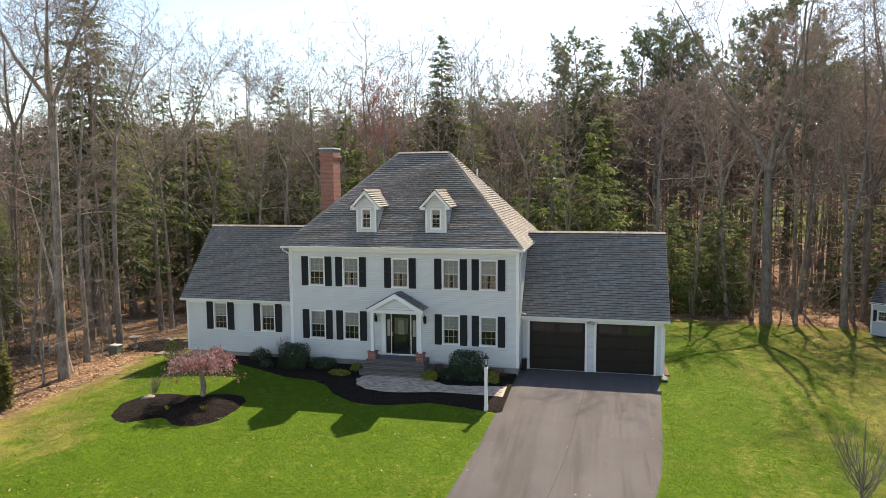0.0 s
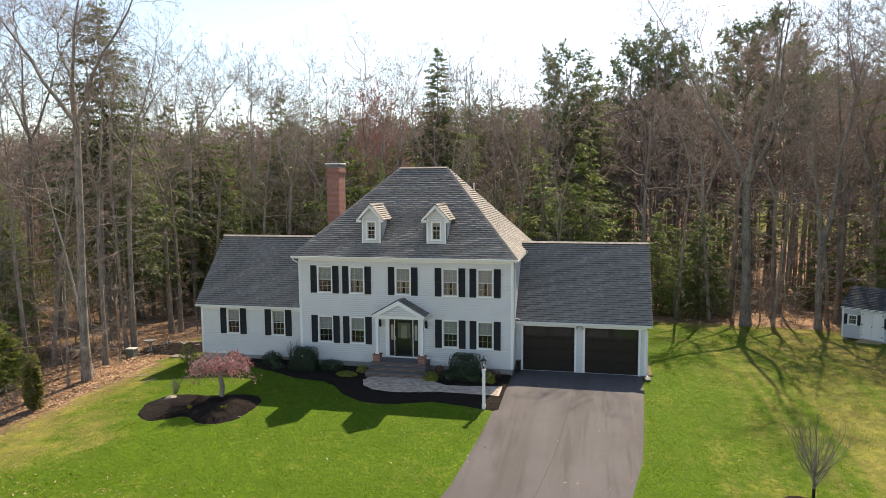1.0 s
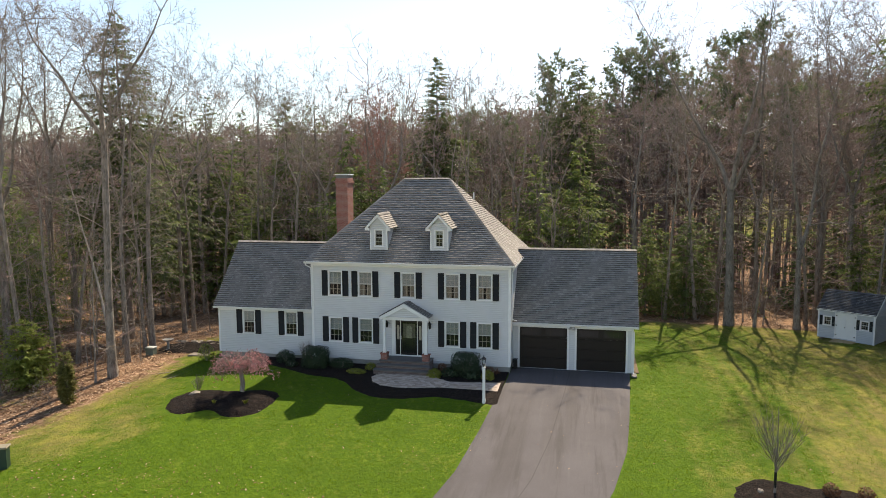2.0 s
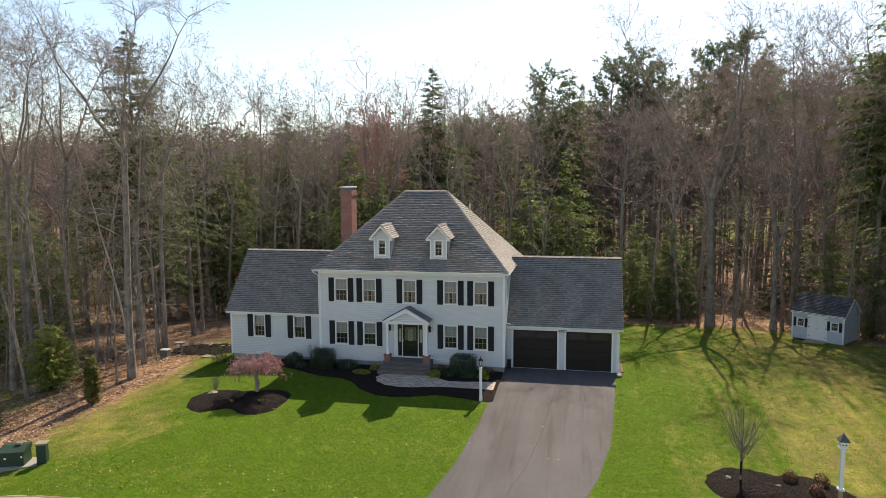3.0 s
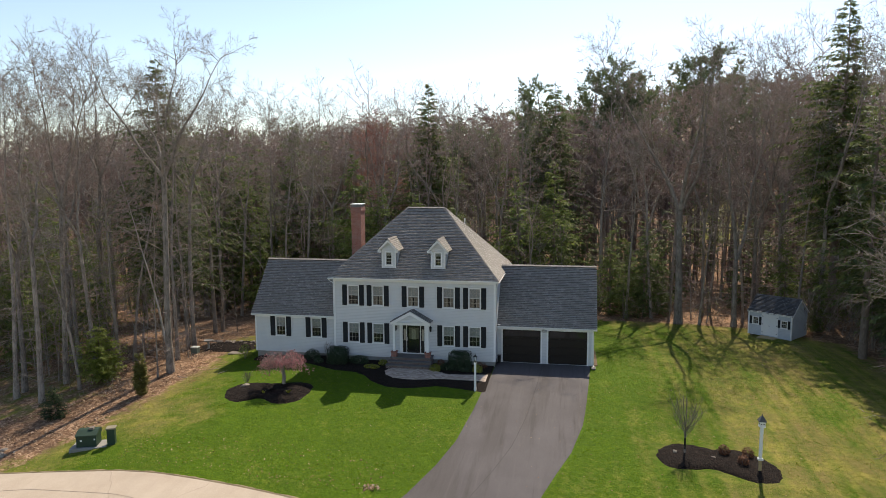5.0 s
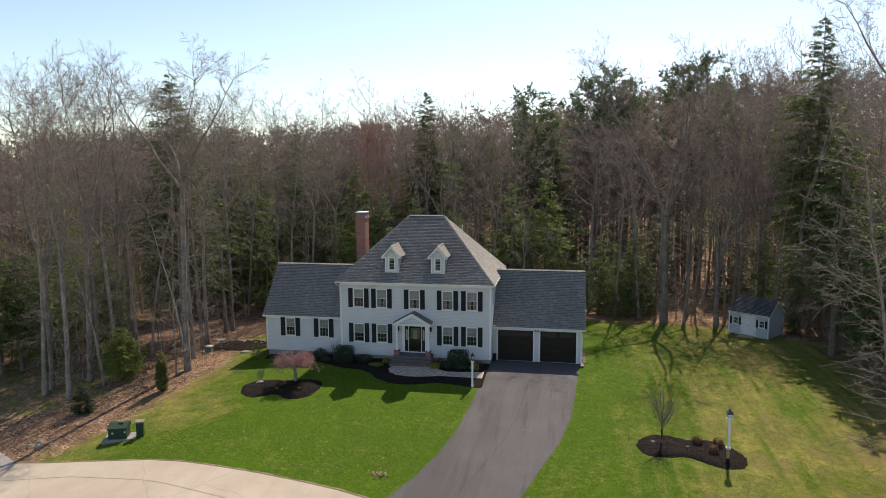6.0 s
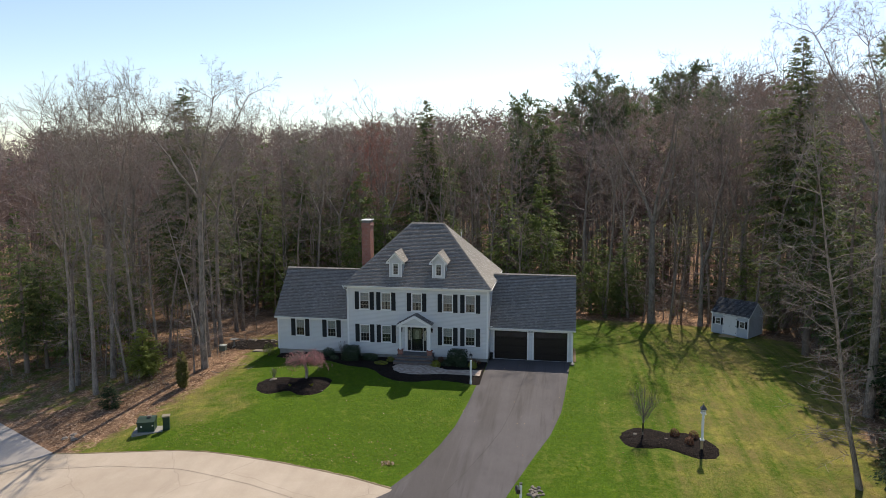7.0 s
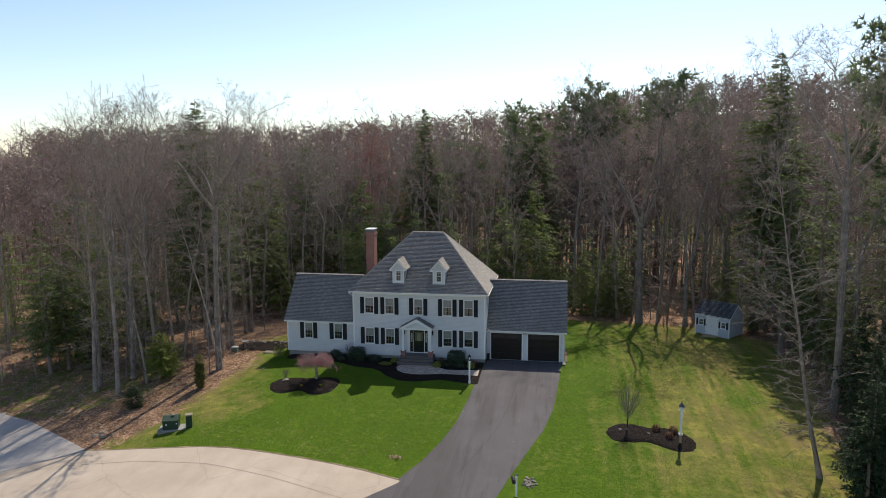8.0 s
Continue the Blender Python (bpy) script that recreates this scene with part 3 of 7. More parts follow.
# ---- house ----
house = thing("house", "two-storey pale grey clapboard house with black shutters and hipped roof", "house")
CACHE = {}


def shared(key, build, material, smooth=False):
    if key not in CACHE:
        m = M()
        build(m)
        CACHE[key] = m.mesh(key, material, smooth)
    return CACHE[key]


def front(y):
    return lambda u, z, d: (u, y - d, z)


def right_side(x):
    return lambda u, z, d: (x + d, u, z)


def left_side(x):
    return lambda u, z, d: (x - d, u, z)


def wall_slab(m, to, u0, u1, z0, z1, holes, thick=0.16, top=None):
    us = sorted({u0, u1, *[h[0] for h in holes], *[h[2] for h in holes]})
    for a, b in zip(us, us[1:]):
        mid = (a + b) / 2
        cuts = sorted((h[1], h[3]) for h in holes if h[0] < mid < h[2])
        z = z0
        for c, d in cuts + [(z1, z1)]:
            if c > z + 1e-4:
                p = [to(u, w, dd) for dd in (0, -thick) for u, w in ((a, z), (b, z), (b, c), (a, c))]
                n = len(m.v)
                m.v += p
                m.f += [(n, n + 1, n + 2, n + 3), (n + 7, n + 6, n + 5, n + 4), (n, n + 4, n + 5, n + 1), (n + 1, n + 5, n + 6, n + 2), (n + 2, n + 6, n + 7, n + 3), (n + 3, n + 7, n + 4, n)]
            z = max(z, d)


def clapboards(m, to, span, z0, z1, holes, step=0.112):
    """Lapped boards; span(z) gives the wall's width at a height."""
    z = z0
    rng = random.Random(int(z0 * 100) + int(z1 * 1000))
    while z < z1 - 0.02:
        top = min(z + step, z1)
        mid = (z + top) / 2
        u0, u1 = span(mid)
        if u1 - u0 > 0.05:
            cuts = sorted((h[0], h[2]) for h in holes if h[1] < mid < h[3])
            u = u0
            for a, b in cuts + [(u1, u1)]:
                if a > u + 0.02:
                    w = rng.uniform(-0.001, 0.001)
                    lo, hi, k = 0.034 + w, 0.003, z + (top - z) * 0.68
                    m.face(to(u, z, lo), to(a, z, lo), to(a, k, lo - 0.004), to(u, k, lo - 0.004))
                    m.face(to(u, k, lo - 0.004), to(a, k, lo - 0.004), to(a, top, hi), to(u, top, hi))
                    m.face(to(u, z, hi), to(a, z, hi), to(a, z, lo), to(u, z, lo))
                u = max(u, b)
        z = top


def shingles(m, e0, e1, r0, r1, course=0.15, tab=0.19, seed=1):
    """Courses of lapped tabs on the slope between the eave e0-e1 and the top r0-r1."""
    e0, e1, r0, r1 = map(Vector, (e0, e1, r0, r1))
    rng = random.Random(seed)
    nrm = (e1 - e0).cross(r0 - e0).normalized()
    if nrm.z < 0:
        nrm.negate()
    rise = ((r0 + r1) / 2 - (e0 + e1) / 2).length
    n = max(1, round(rise / course))
    for i in range(n):
        t0, t1 = i / n, (i + 1) / n
        a, b = e0.lerp(r0, t0), e1.lerp(r1, t0)
        c, d = e0.lerp(r0, t1), e1.lerp(r1, t1)
        k = max(1, round((b - a).length / tab))
        cuts = [0.0] + sorted(min(0.999, max(0.001, (j + rng.uniform(-0.3, 0.3)) / k)) for j in range(1, k)) + [1.0]
        for s0, s1 in zip(cuts, cuts[1:]):
            up = 0.05 + rng.uniform(-0.006, 0.008)
            p, q = a.lerp(b, s0) + nrm * up, a.lerp(b, s1) + nrm * up
            r, s = c.lerp(d, s1) + nrm * 0.009, c.lerp(d, s0) + nrm * 0.009
            v = len(m.v)
            m.v += [tuple(p), tuple(q), tuple(r), tuple(s), tuple(a.lerp(b, s0)), tuple(a.lerp(b, s1))]
            m.f += [(v, v + 1, v + 2, v + 3), (v + 4, v + 5, v + 1, v)]
            # the butt face takes the dark colour painted as the course's shadow
            m.second.append(len(m.f) - 1)


def ridge_caps(m, a, b, width=0.15, step=0.2):
    a, b = Vector(a), Vector(b)
    n = max(1, round((b - a).length / step))
    d = (b - a).normalized()
    side = d.cross(Vector((0, 0, 1))).normalized()
    up = side.cross(d)
    for i in range(n):
        p, q = a.lerp(b, i / n), a.lerp(b, (i + 1.25) / n if i < n - 1 else 1)
        h0, h1 = 0.05, 0.034
        drop = -0.09
        m.face(p + side * width + up * (h0 + drop), p + up * h0, q + up * h1, q + side * width + up * (h1 + drop))
        m.face(p + up * h0, p - side * width + up * (h0 + drop), q - side * width + up * (h1 + drop), q + up * h1)


def slab(m, pts, thick):
    """A flat roof deck of the given thickness below the plane of pts."""
    p = [Vector(q) for q in pts]
    nrm = (p[1] - p[0]).cross(p[2] - p[0]).normalized()
    if nrm.z < 0:
        nrm.negate()
    m.prism(p, -nrm * thick)


WIN_W, WIN_H = 0.90, 1.50
GRILLE = painted("cream_window_grille", (0.44, 0.41, 0.35), 0.5, 0.1)


def window(parent, x, y, z, w=WIN_W, h=WIN_H, blind=0.5, drape=False, grid=(3, 2)):
    """A double-hung window facing -y; (x, z) is the middle of its lower edge on the wall plane y."""
    key = f"win{w}{h}"
    c = 0.062

    def casing(m):
        m.box(-w / 2, -0.06, 0, -w / 2 + c, 0.08, h, 0.006)
        m.box(w / 2 - c, -0.06, 0, w / 2, 0.08, h, 0.006)
        m.box(-w / 2 + c, -0.059, h - c, w / 2 - c, 0.08, h, 0.006)
        m.box(-w / 2 - 0.02, -0.075, -0.03, w / 2 + 0.02, 0.08, 0.035, 0.006)

    ob = part("window", shared(key + "case", casing, WHITE), None, parent, "white double-hung window", (x, y, z))
    iw, half = w / 2 - c, h / 2

    def sash(z0, z1, yy):
        def build(m):
            s = 0.04
            m.box(-iw, yy, z0, -iw + s, yy + 0.035, z1)
            m.box(iw - s, yy, z0, iw, yy + 0.035, z1)
            m.box(-iw + s, yy + 0.001, z0, iw - s, yy + 0.034, z0 + s)
            m.box(-iw + s, yy + 0.001, z1 - s, iw - s, yy + 0.034, z1)
        return build

    def grille(z0, z1, yy):
        def build(m):
            for i in range(1, grid[0]):
                u = -iw + 2 * iw * i / grid[0]
                m.box(u - 0.009, yy, z0 + 0.03, u + 0.009, yy + 0.008, z1 - 0.03)
            for i in range(1, grid[1]):
                v = z0 + (z1 - z0) * i / grid[1]
                m.box(-iw + 0.03, yy + 0.001, v - 0.009, iw - 0.03, yy + 0.007, v + 0.009)
        return build

    for tag, z0, z1, yy in (("lo", 0.036, half + 0.02, -0.012), ("up", half - 0.02, h - c, 0.026)):
        s = part("sash", shared(key + tag, sash(z0, z1, yy), SASH), None, ob)
        part("grille", shared(key + tag + "g%d" % grid[0], grille(z0, z1, yy + 0.002), GRILLE), None, ob)
        def pane(m, z0=z0, z1=z1, yy=yy):
            m.box(-iw + 0.03, yy + 0.012, z0 + 0.03, iw - 0.03, yy + 0.017, z1 - 0.03)
        g = part("pane", shared(key + tag + "p", pane, GLASS), None, ob)
        g.visible_shadow = False

    # added shallow box; its near-black colour stands in for the unlit interior's shade
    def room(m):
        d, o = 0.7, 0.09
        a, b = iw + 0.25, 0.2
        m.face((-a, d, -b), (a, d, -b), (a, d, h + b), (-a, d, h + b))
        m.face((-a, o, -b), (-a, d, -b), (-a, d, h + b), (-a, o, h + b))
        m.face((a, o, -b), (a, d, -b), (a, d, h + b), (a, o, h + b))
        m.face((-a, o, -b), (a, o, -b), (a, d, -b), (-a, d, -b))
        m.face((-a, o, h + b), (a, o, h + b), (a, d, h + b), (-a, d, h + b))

    part("room_recess", shared(key + "room", room, ROOM_DARK), None, ob)
    if blind > 0:
        def shade(m):
            n = max(3, int(blind * h / 0.06))
            for i in range(n):
                zz = h - c - (i + 1) * blind * (h - c) / n
                hh = blind * (h - c) / n
                m.face((-iw, 0.082, zz), (iw, 0.082, zz), (iw, 0.094, zz + hh), (-iw, 0.094, zz + hh))
        part("blind", shared(key + "blind%.2f" % blind, shade, BLIND), None, ob, "pale pulled-down window blind")
    if drape:
        def cloth(m):
            for sgn in (-1, 1):
                n = 8
                for i in range(n):
                    u0, u1 = sgn * (iw - iw * 0.85 * i / n), sgn * (iw - iw * 0.85 * (i + 1) / n)
                    d0, d1 = (0.12, 0.15) if i % 2 else (0.15, 0.12)
                    m.face((u0, d0, 0.02), (u1, d1, 0.02), (u1, d1, h - 0.05), (u0, d0, h - 0.05))
        part("curtain", shared(key + "cloth", cloth, CURTAIN), None, ob, "beige curtains behind the glass")
    return ob


def shutter(parent, x, y, z, w, h):
    def build(m):
        s = 0.045
        m.box(0, -0.045, 0, s, 0, h, 0.004)
        m.box(w - s, -0.045, 0, w, 0, h, 0.004)
        for a, b in ((0, 0.09), (h * 0.5 - 0.04, h * 0.5 + 0.04), (h - 0.09, h)):
            m.box(s, -0.044, a, w - s, -0.004, b, 0.003)
        n = int(h / 0.055)
        for i in range(n):
            zz = 0.05 + i * (h - 0.1) / n
            m.face((s, -0.03, zz), (w - s, -0.03, zz), (w - s, -0.008, zz + 0.05), (s, -0.008, zz + 0.05))
        m.box(s * 0.5, -0.008, 0.02, w - s * 0.5, -0.004, h - 0.02)
    return part("shutter", shared(f"shut{w}{h}", build, SHUTTER), None, parent, "black louvred shutter", (x, y, z))


# main block: x 0..12, front wall y 0
EAVE_Z, EAVE_Y0, EAVE_Y1, EAVE_X0, EAVE_X1 = 6.27, -0.41, 9.35, -0.28, 12.28
RIDGE_Z, RIDGE_Y, RIDGE_X0, RIDGE_X1 = 11.16, 4.47, 4.65, 7.55
WALL_TOP = 6.12
COLS = [1.50, 3.38, 6.02, 8.64, 10.53]
UP_Z, LO_Z = 4.19, 1.39
holes = [(x - 0.41, UP_Z + 0.04, x + 0.41, UP_Z + WIN_H - 0.04) for x in COLS]
holes += [(x - 0.41, LO_Z + 0.04, x + 0.41, LO_Z + WIN_H - 0.04) for x in COLS if x != 6.02]
DOOR_Z, DOOR_TOP = 0.78, 2.84
holes.append((5.06, DOOR_Z - 0.04, 7.0, DOOR_TOP + 0.06))

m = M()
wall_slab(m, front(0), 0, 12, 0.35, WALL_TOP, holes)
wall_slab(m, right_side(12), 0.16, 8.95, 0.35, WALL_TOP, [])
wall_slab(m, left_side(0), 0.16, 8.95, 0.35, WALL_TOP, [])
m.box(0.16, 8.79, 0.35, 11.84, 8.95, WALL_TOP)
part("wall", m, SIDING, house, "pale grey wall of the main block")
m = M()
clapboards(m, front(0), lambda z: (0.1, 11.9), 0.40, WALL_TOP, [(h[0] - 0.02, h[1], h[2] + 0.02, h[3]) for h in holes])
part("siding", m, SIDING, house, "pale grey lapped clapboards")
m = M()
clapboards(m, right_side(12), lambda z: (0.12, 8.9), 0.40, WALL_TOP, [])
part("siding", m, SIDING, house)
m = M()
m.box(0.03, 0.03, -0.6, 11.97, 8.9, 0.349)
m.box(-6.52, 0.6, -1.2, 0.029, 6.6, 0.249)
m.box(11.971, 1.36, -0.5, 18.76, 8.2, 0.02)
part("foundation", m, CONCRETE, house, "low concrete foundation")
for x0, x1, y0, y1 in ((-0.03, 0.11, -0.03, 0.1), (11.89, 12.03, -0.03, 0.11)):
    m = M()
    m.box(x0 - 0.012 * (x0 < 6), y0 - 0.012, 0.37, x1 + 0.012 * (x0 > 6), y1, WALL_TOP, 0.006)
    part("corner_board", m, WHITE, house)

m = M()
m.box(-0.03, -0.06, WALL_TOP - 0.14, 12.03, -0.0355, WALL_TOP + 0.02)
m.box(EAVE_X0 + 0.04, EAVE_Y0 + 0.03, WALL_TOP + 0.021, EAVE_X1 - 0.04, EAVE_Y1 - 0.03, WALL_TOP + 0.05)
part("soffit", m, WHITE, house, "white frieze and soffit")


def gutter(parent, a, b):
    """A white K-shaped gutter from a to b (level, along x or y), its back at that line."""
    a, b = Vector(a), Vector(b)
    d = (b - a).normalized()
    out = d.cross(Vector((0, 0, 1)))
    prof = [(0, 0.0), (0.0, -0.12), (0.07, -0.12), (0.085, -0.07), (0.115, -0.045), (0.12, 0.0), (0.108, 0.0), (0.1, -0.035), (0.07, -0.06), (0.06, -0.1), (0.012, -0.1), (0.012, 0.0)]
    m = M()
    m.prism([a + out * u + Vector((0, 0, w)) for u, w in prof], b - a)
    return part("gutter", m, WHITE, parent, "white metal rain gutter")


def downspout(parent, pts):
    m = M()
    m.tube(pts, [0.04] * len(pts), 6)
    return part("downspout", m, WHITE, parent, "white downspout")


gutter(house, (EAVE_X0 - 0.02, EAVE_Y0 + 0.02, EAVE_Z - 0.01), (EAVE_X1 + 0.02, EAVE_Y0 + 0.02, EAVE_Z - 0.01))
gutter(house, (EAVE_X1 - 0.02, EAVE_Y0 + 0.1, EAVE_Z - 0.01), (EAVE_X1 - 0.02, EAVE_Y1, EAVE_Z - 0.01))
downspout(house, [(-0.22, -0.42, 6.15), (-0.2, -0.36, 6.02), (-0.02, -0.1, 5.85), (0.0, -0.075, 5.7), (0.0, -0.075, 3.45)])
downspout(house, [(12.2, -0.35, 6.15), (12.2, -0.2, 6.0), (12.075, 0.2, 5.8), (12.075, 0.22, 5.6), (12.075, 0.24, 3.1), (12.3, 0.6, 2.95)])

EL, ER = (EAVE_X0, EAVE_Y0, EAVE_Z), (EAVE_X1, EAVE_Y0, EAVE_Z)
BL, BR = (EAVE_X0, EAVE_Y1, EAVE_Z), (EAVE_X1, EAVE_Y1, EAVE_Z)
RL, RR = (RIDGE_X0, RIDGE_Y, RIDGE_Z), (RIDGE_X1, RIDGE_Y, RIDGE_Z)
m = M()
n = len(m.v)
m.v += [EL, ER, BR, BL, RL, RR] + [(p[0], p[1], p[2] - 0.14) for p in (EL, ER, BR, BL)]
m.f += [(0, 1, 5, 4), (1, 2, 5), (2, 3, 4, 5), (3, 0, 4), (0, 6, 7, 1), (1, 7, 8, 2), (2, 8, 9, 3), (3, 9, 6, 0), (9, 8, 7, 6)]
roof = part("roof", m, WHITE, house, "steep dark grey asphalt-shingled hip roof with white fascia")
m = M()
shingles(m, EL, ER, RL, RR, seed=1)
shingles(m, ER, BR, RR, RR, seed=2)
shingles(m, BL, EL, RL, RL, seed=3)
shingles(m, BR, BL, RR, RL, seed=4, tab=0.8)
part("shingles", m, SHINGLE, roof)["kind"] = "stuff"
m = M()
for a, b in ((EL, RL), (ER, RR), (BR, RR), (BL, RL), (RL, RR)):
    ridge_caps(m, a, b)
part("ridge_cap", m, SHINGLE, roof)
m = M()
m.tube([(8.9, 5.9, 9.2), (8.9, 5.9, 10.25)], [0.05, 0.05], 8)
m.lathe([(0.12, 9.35), (0.06, 9.5)], (8.9, 5.9), 8)
part("vent_pipe", m, WHITE, roof, "white plumbing vent pipe")


# windows and shutters of the main front
for i, x in enumerate(COLS):
    window(house, x, 0, UP_Z, blind=0.52, drape=i in (1, 2, 3, 4))
    for sx in (x - WIN_W / 2 - 0.38, x + WIN_W / 2 + 0.02):
        shutter(house, sx, -0.036, UP_Z - 0.02, 0.36, WIN_H + 0.04)
    if x != 6.02:
        window(house, x, 0, LO_Z, blind=(0.46, 0.52, 0, 0.5, 0.5)[i])
        for sx in (x - WIN_W / 2 - 0.38, x + WIN_W / 2 + 0.02):
            shutter(house, sx, -0.036, LO_Z - 0.02, 0.36, WIN_H + 0.04)


# dormers
def dormer(cx):
    w, y0 = 0.54, 0.27
    z0, z1, zp = 6.84, 8.36, 9.07
    yb = lambda z: EAVE_Y0 + (z - EAVE_Z) * (RIDGE_Y - EAVE_Y0) / (RIDGE_Z - EAVE_Z)
    ob_m = M()
    m = ob_m
    hl = [(cx - 0.22, 7.2, cx + 0.22, 8.13)]
    wall_slab(m, front(y0), cx - w, cx + w, z0, z1, hl, 0.1)
    m.prism([(cx - w, y0, z1), (cx + w, y0, z1), (cx, y0, zp - 0.1)], (0, 0.1, 0))
    for s in (-1, 1):
        x = cx + s * w
        m.prism([(x, y0 + 0.1, z0), (x, yb(z0) + 0.15, z0), (x, yb(z1) + 0.2, z1), (x, y0 + 0.1, z1)], (-s * 0.06, 0, 0))
    d = part("dormer", m, SIDING, house, "small gabled roof dormer with white trim")
    m = M()
    clapboards(m, front(y0), lambda z: (cx - w + 0.07, cx + w - 0.07) if z < z1 else (cx - w * max(0.02, (zp - 0.1 - z) / (zp - 0.1 - z1)), cx + w * max(0.02, (zp - 0.1 - z) / (zp - 0.1 - z1))), z0 + 0.06, zp - 0.15, [(cx - 0.25, 7.2, cx + 0.25, 8.13)])
    for s in (-1, 1):
        to = right_side(cx + w) if s > 0 else left_side(cx - w)
        clapboards(m, to, lambda z: (y0 + 0.06, yb(z)), z0, z1, [])
    part("dormer_siding", m, SIDING, d)
    m = M()
    for s in (-1, 1):
        m.box(cx + s * w - 0.035 * s - 0.035, y0 - 0.03, z0 - 0.02, cx + s * w - 0.035 * s + 0.035, y0 + 0.07, z1 + 0.02, 0.004)
        # raking fascia and return
        lo, hi = Vector((cx + s * (w + 0.22), y0 - 0.3, z1 - 0.10)), Vector((cx, y0 - 0.3, zp))
        m.prism([lo, hi, hi - Vector((0, 0, 0.17)), lo - Vector((0, 0, 0.14))], (0, 0.05, 0))
        m.prism([lo + Vector((0, 0.05, -0.14)), lo + Vector((-s * 0.26, 0.05, -0.14)), lo + Vector((-s * 0.26, 0.05, 0.0)), lo + Vector((0, 0.05, -0.02))], (0, 0.27, 0))
    m.box(cx - w + 0.035, y0 - 0.03, z0 - 0.02, cx + w - 0.035, y0 - 0.024, z0 + 0.07)
    part("dormer_trim", m, WHITE, d, "white dormer trim")
    m, r = M(), M()
    for s in (-1, 1):
        lo = Vector((cx + s * (w + 0.24), y0 - 0.32, z1 - 0.12))
        hi = Vector((cx, y0 - 0.32, zp + 0.02))
        lob, hib = Vector((lo.x, yb(lo.z), lo.z)), Vector((cx, yb(hi.z), hi.z))
        slab(r, [lo, hi, hib, lob] if s > 0 else [lo, lob, hib, hi], 0.04)
        if s > 0:
            shingles(m, lo, lob, hi, hib, tab=0.3, seed=int(cx * 10))
        else:
            shingles(m, lob, lo, hib, hi, tab=0.3, seed=int(cx * 10) + 1)
    ridge_caps(m, (cx, y0 - 0.33, zp + 0.03), (cx, yb(zp), zp + 0.03), 0.12)
    rr = part("dormer_roof", r, WHITE, d)
    part("dormer_shingles", m, SHINGLE, d)
    window(d, cx, y0, 7.16, 0.56, 1.02, 0.25, grid=(2, 2))


dormer(4.18)
dormer(7.84)

# chimney
m = M()
m.box(0.32, 3.45, 6.3, 1.10, 4.5, 11.0, 0.01)
m.box(0.29, 3.42, 10.78, 1.13, 4.53, 10.9, 0.008)
m.box(0.26, 3.39, 10.901, 1.16, 4.56, 11.02, 0.008)
m.box(0.30, 3.43, 11.021, 1.12, 4.52, 11.2, 0.008)
chimney = part("chimney", m, BRICK, house, "tall red brick chimney with a metal cap")
m = M()
m.box(0.33, 3.46, 11.2, 1.09, 4.49, 11.40)
part("spark_screen", m, painted("dull_grey_metal", (0.16, 0.16, 0.16), 0.5, 0.3), chimney)
m = M()
m.box(0.27, 3.40, 11.401, 1.15, 4.55, 11.47, 0.01)
part("chimney_cap", m, WHITE, chimney, "pale metal chimney cap")


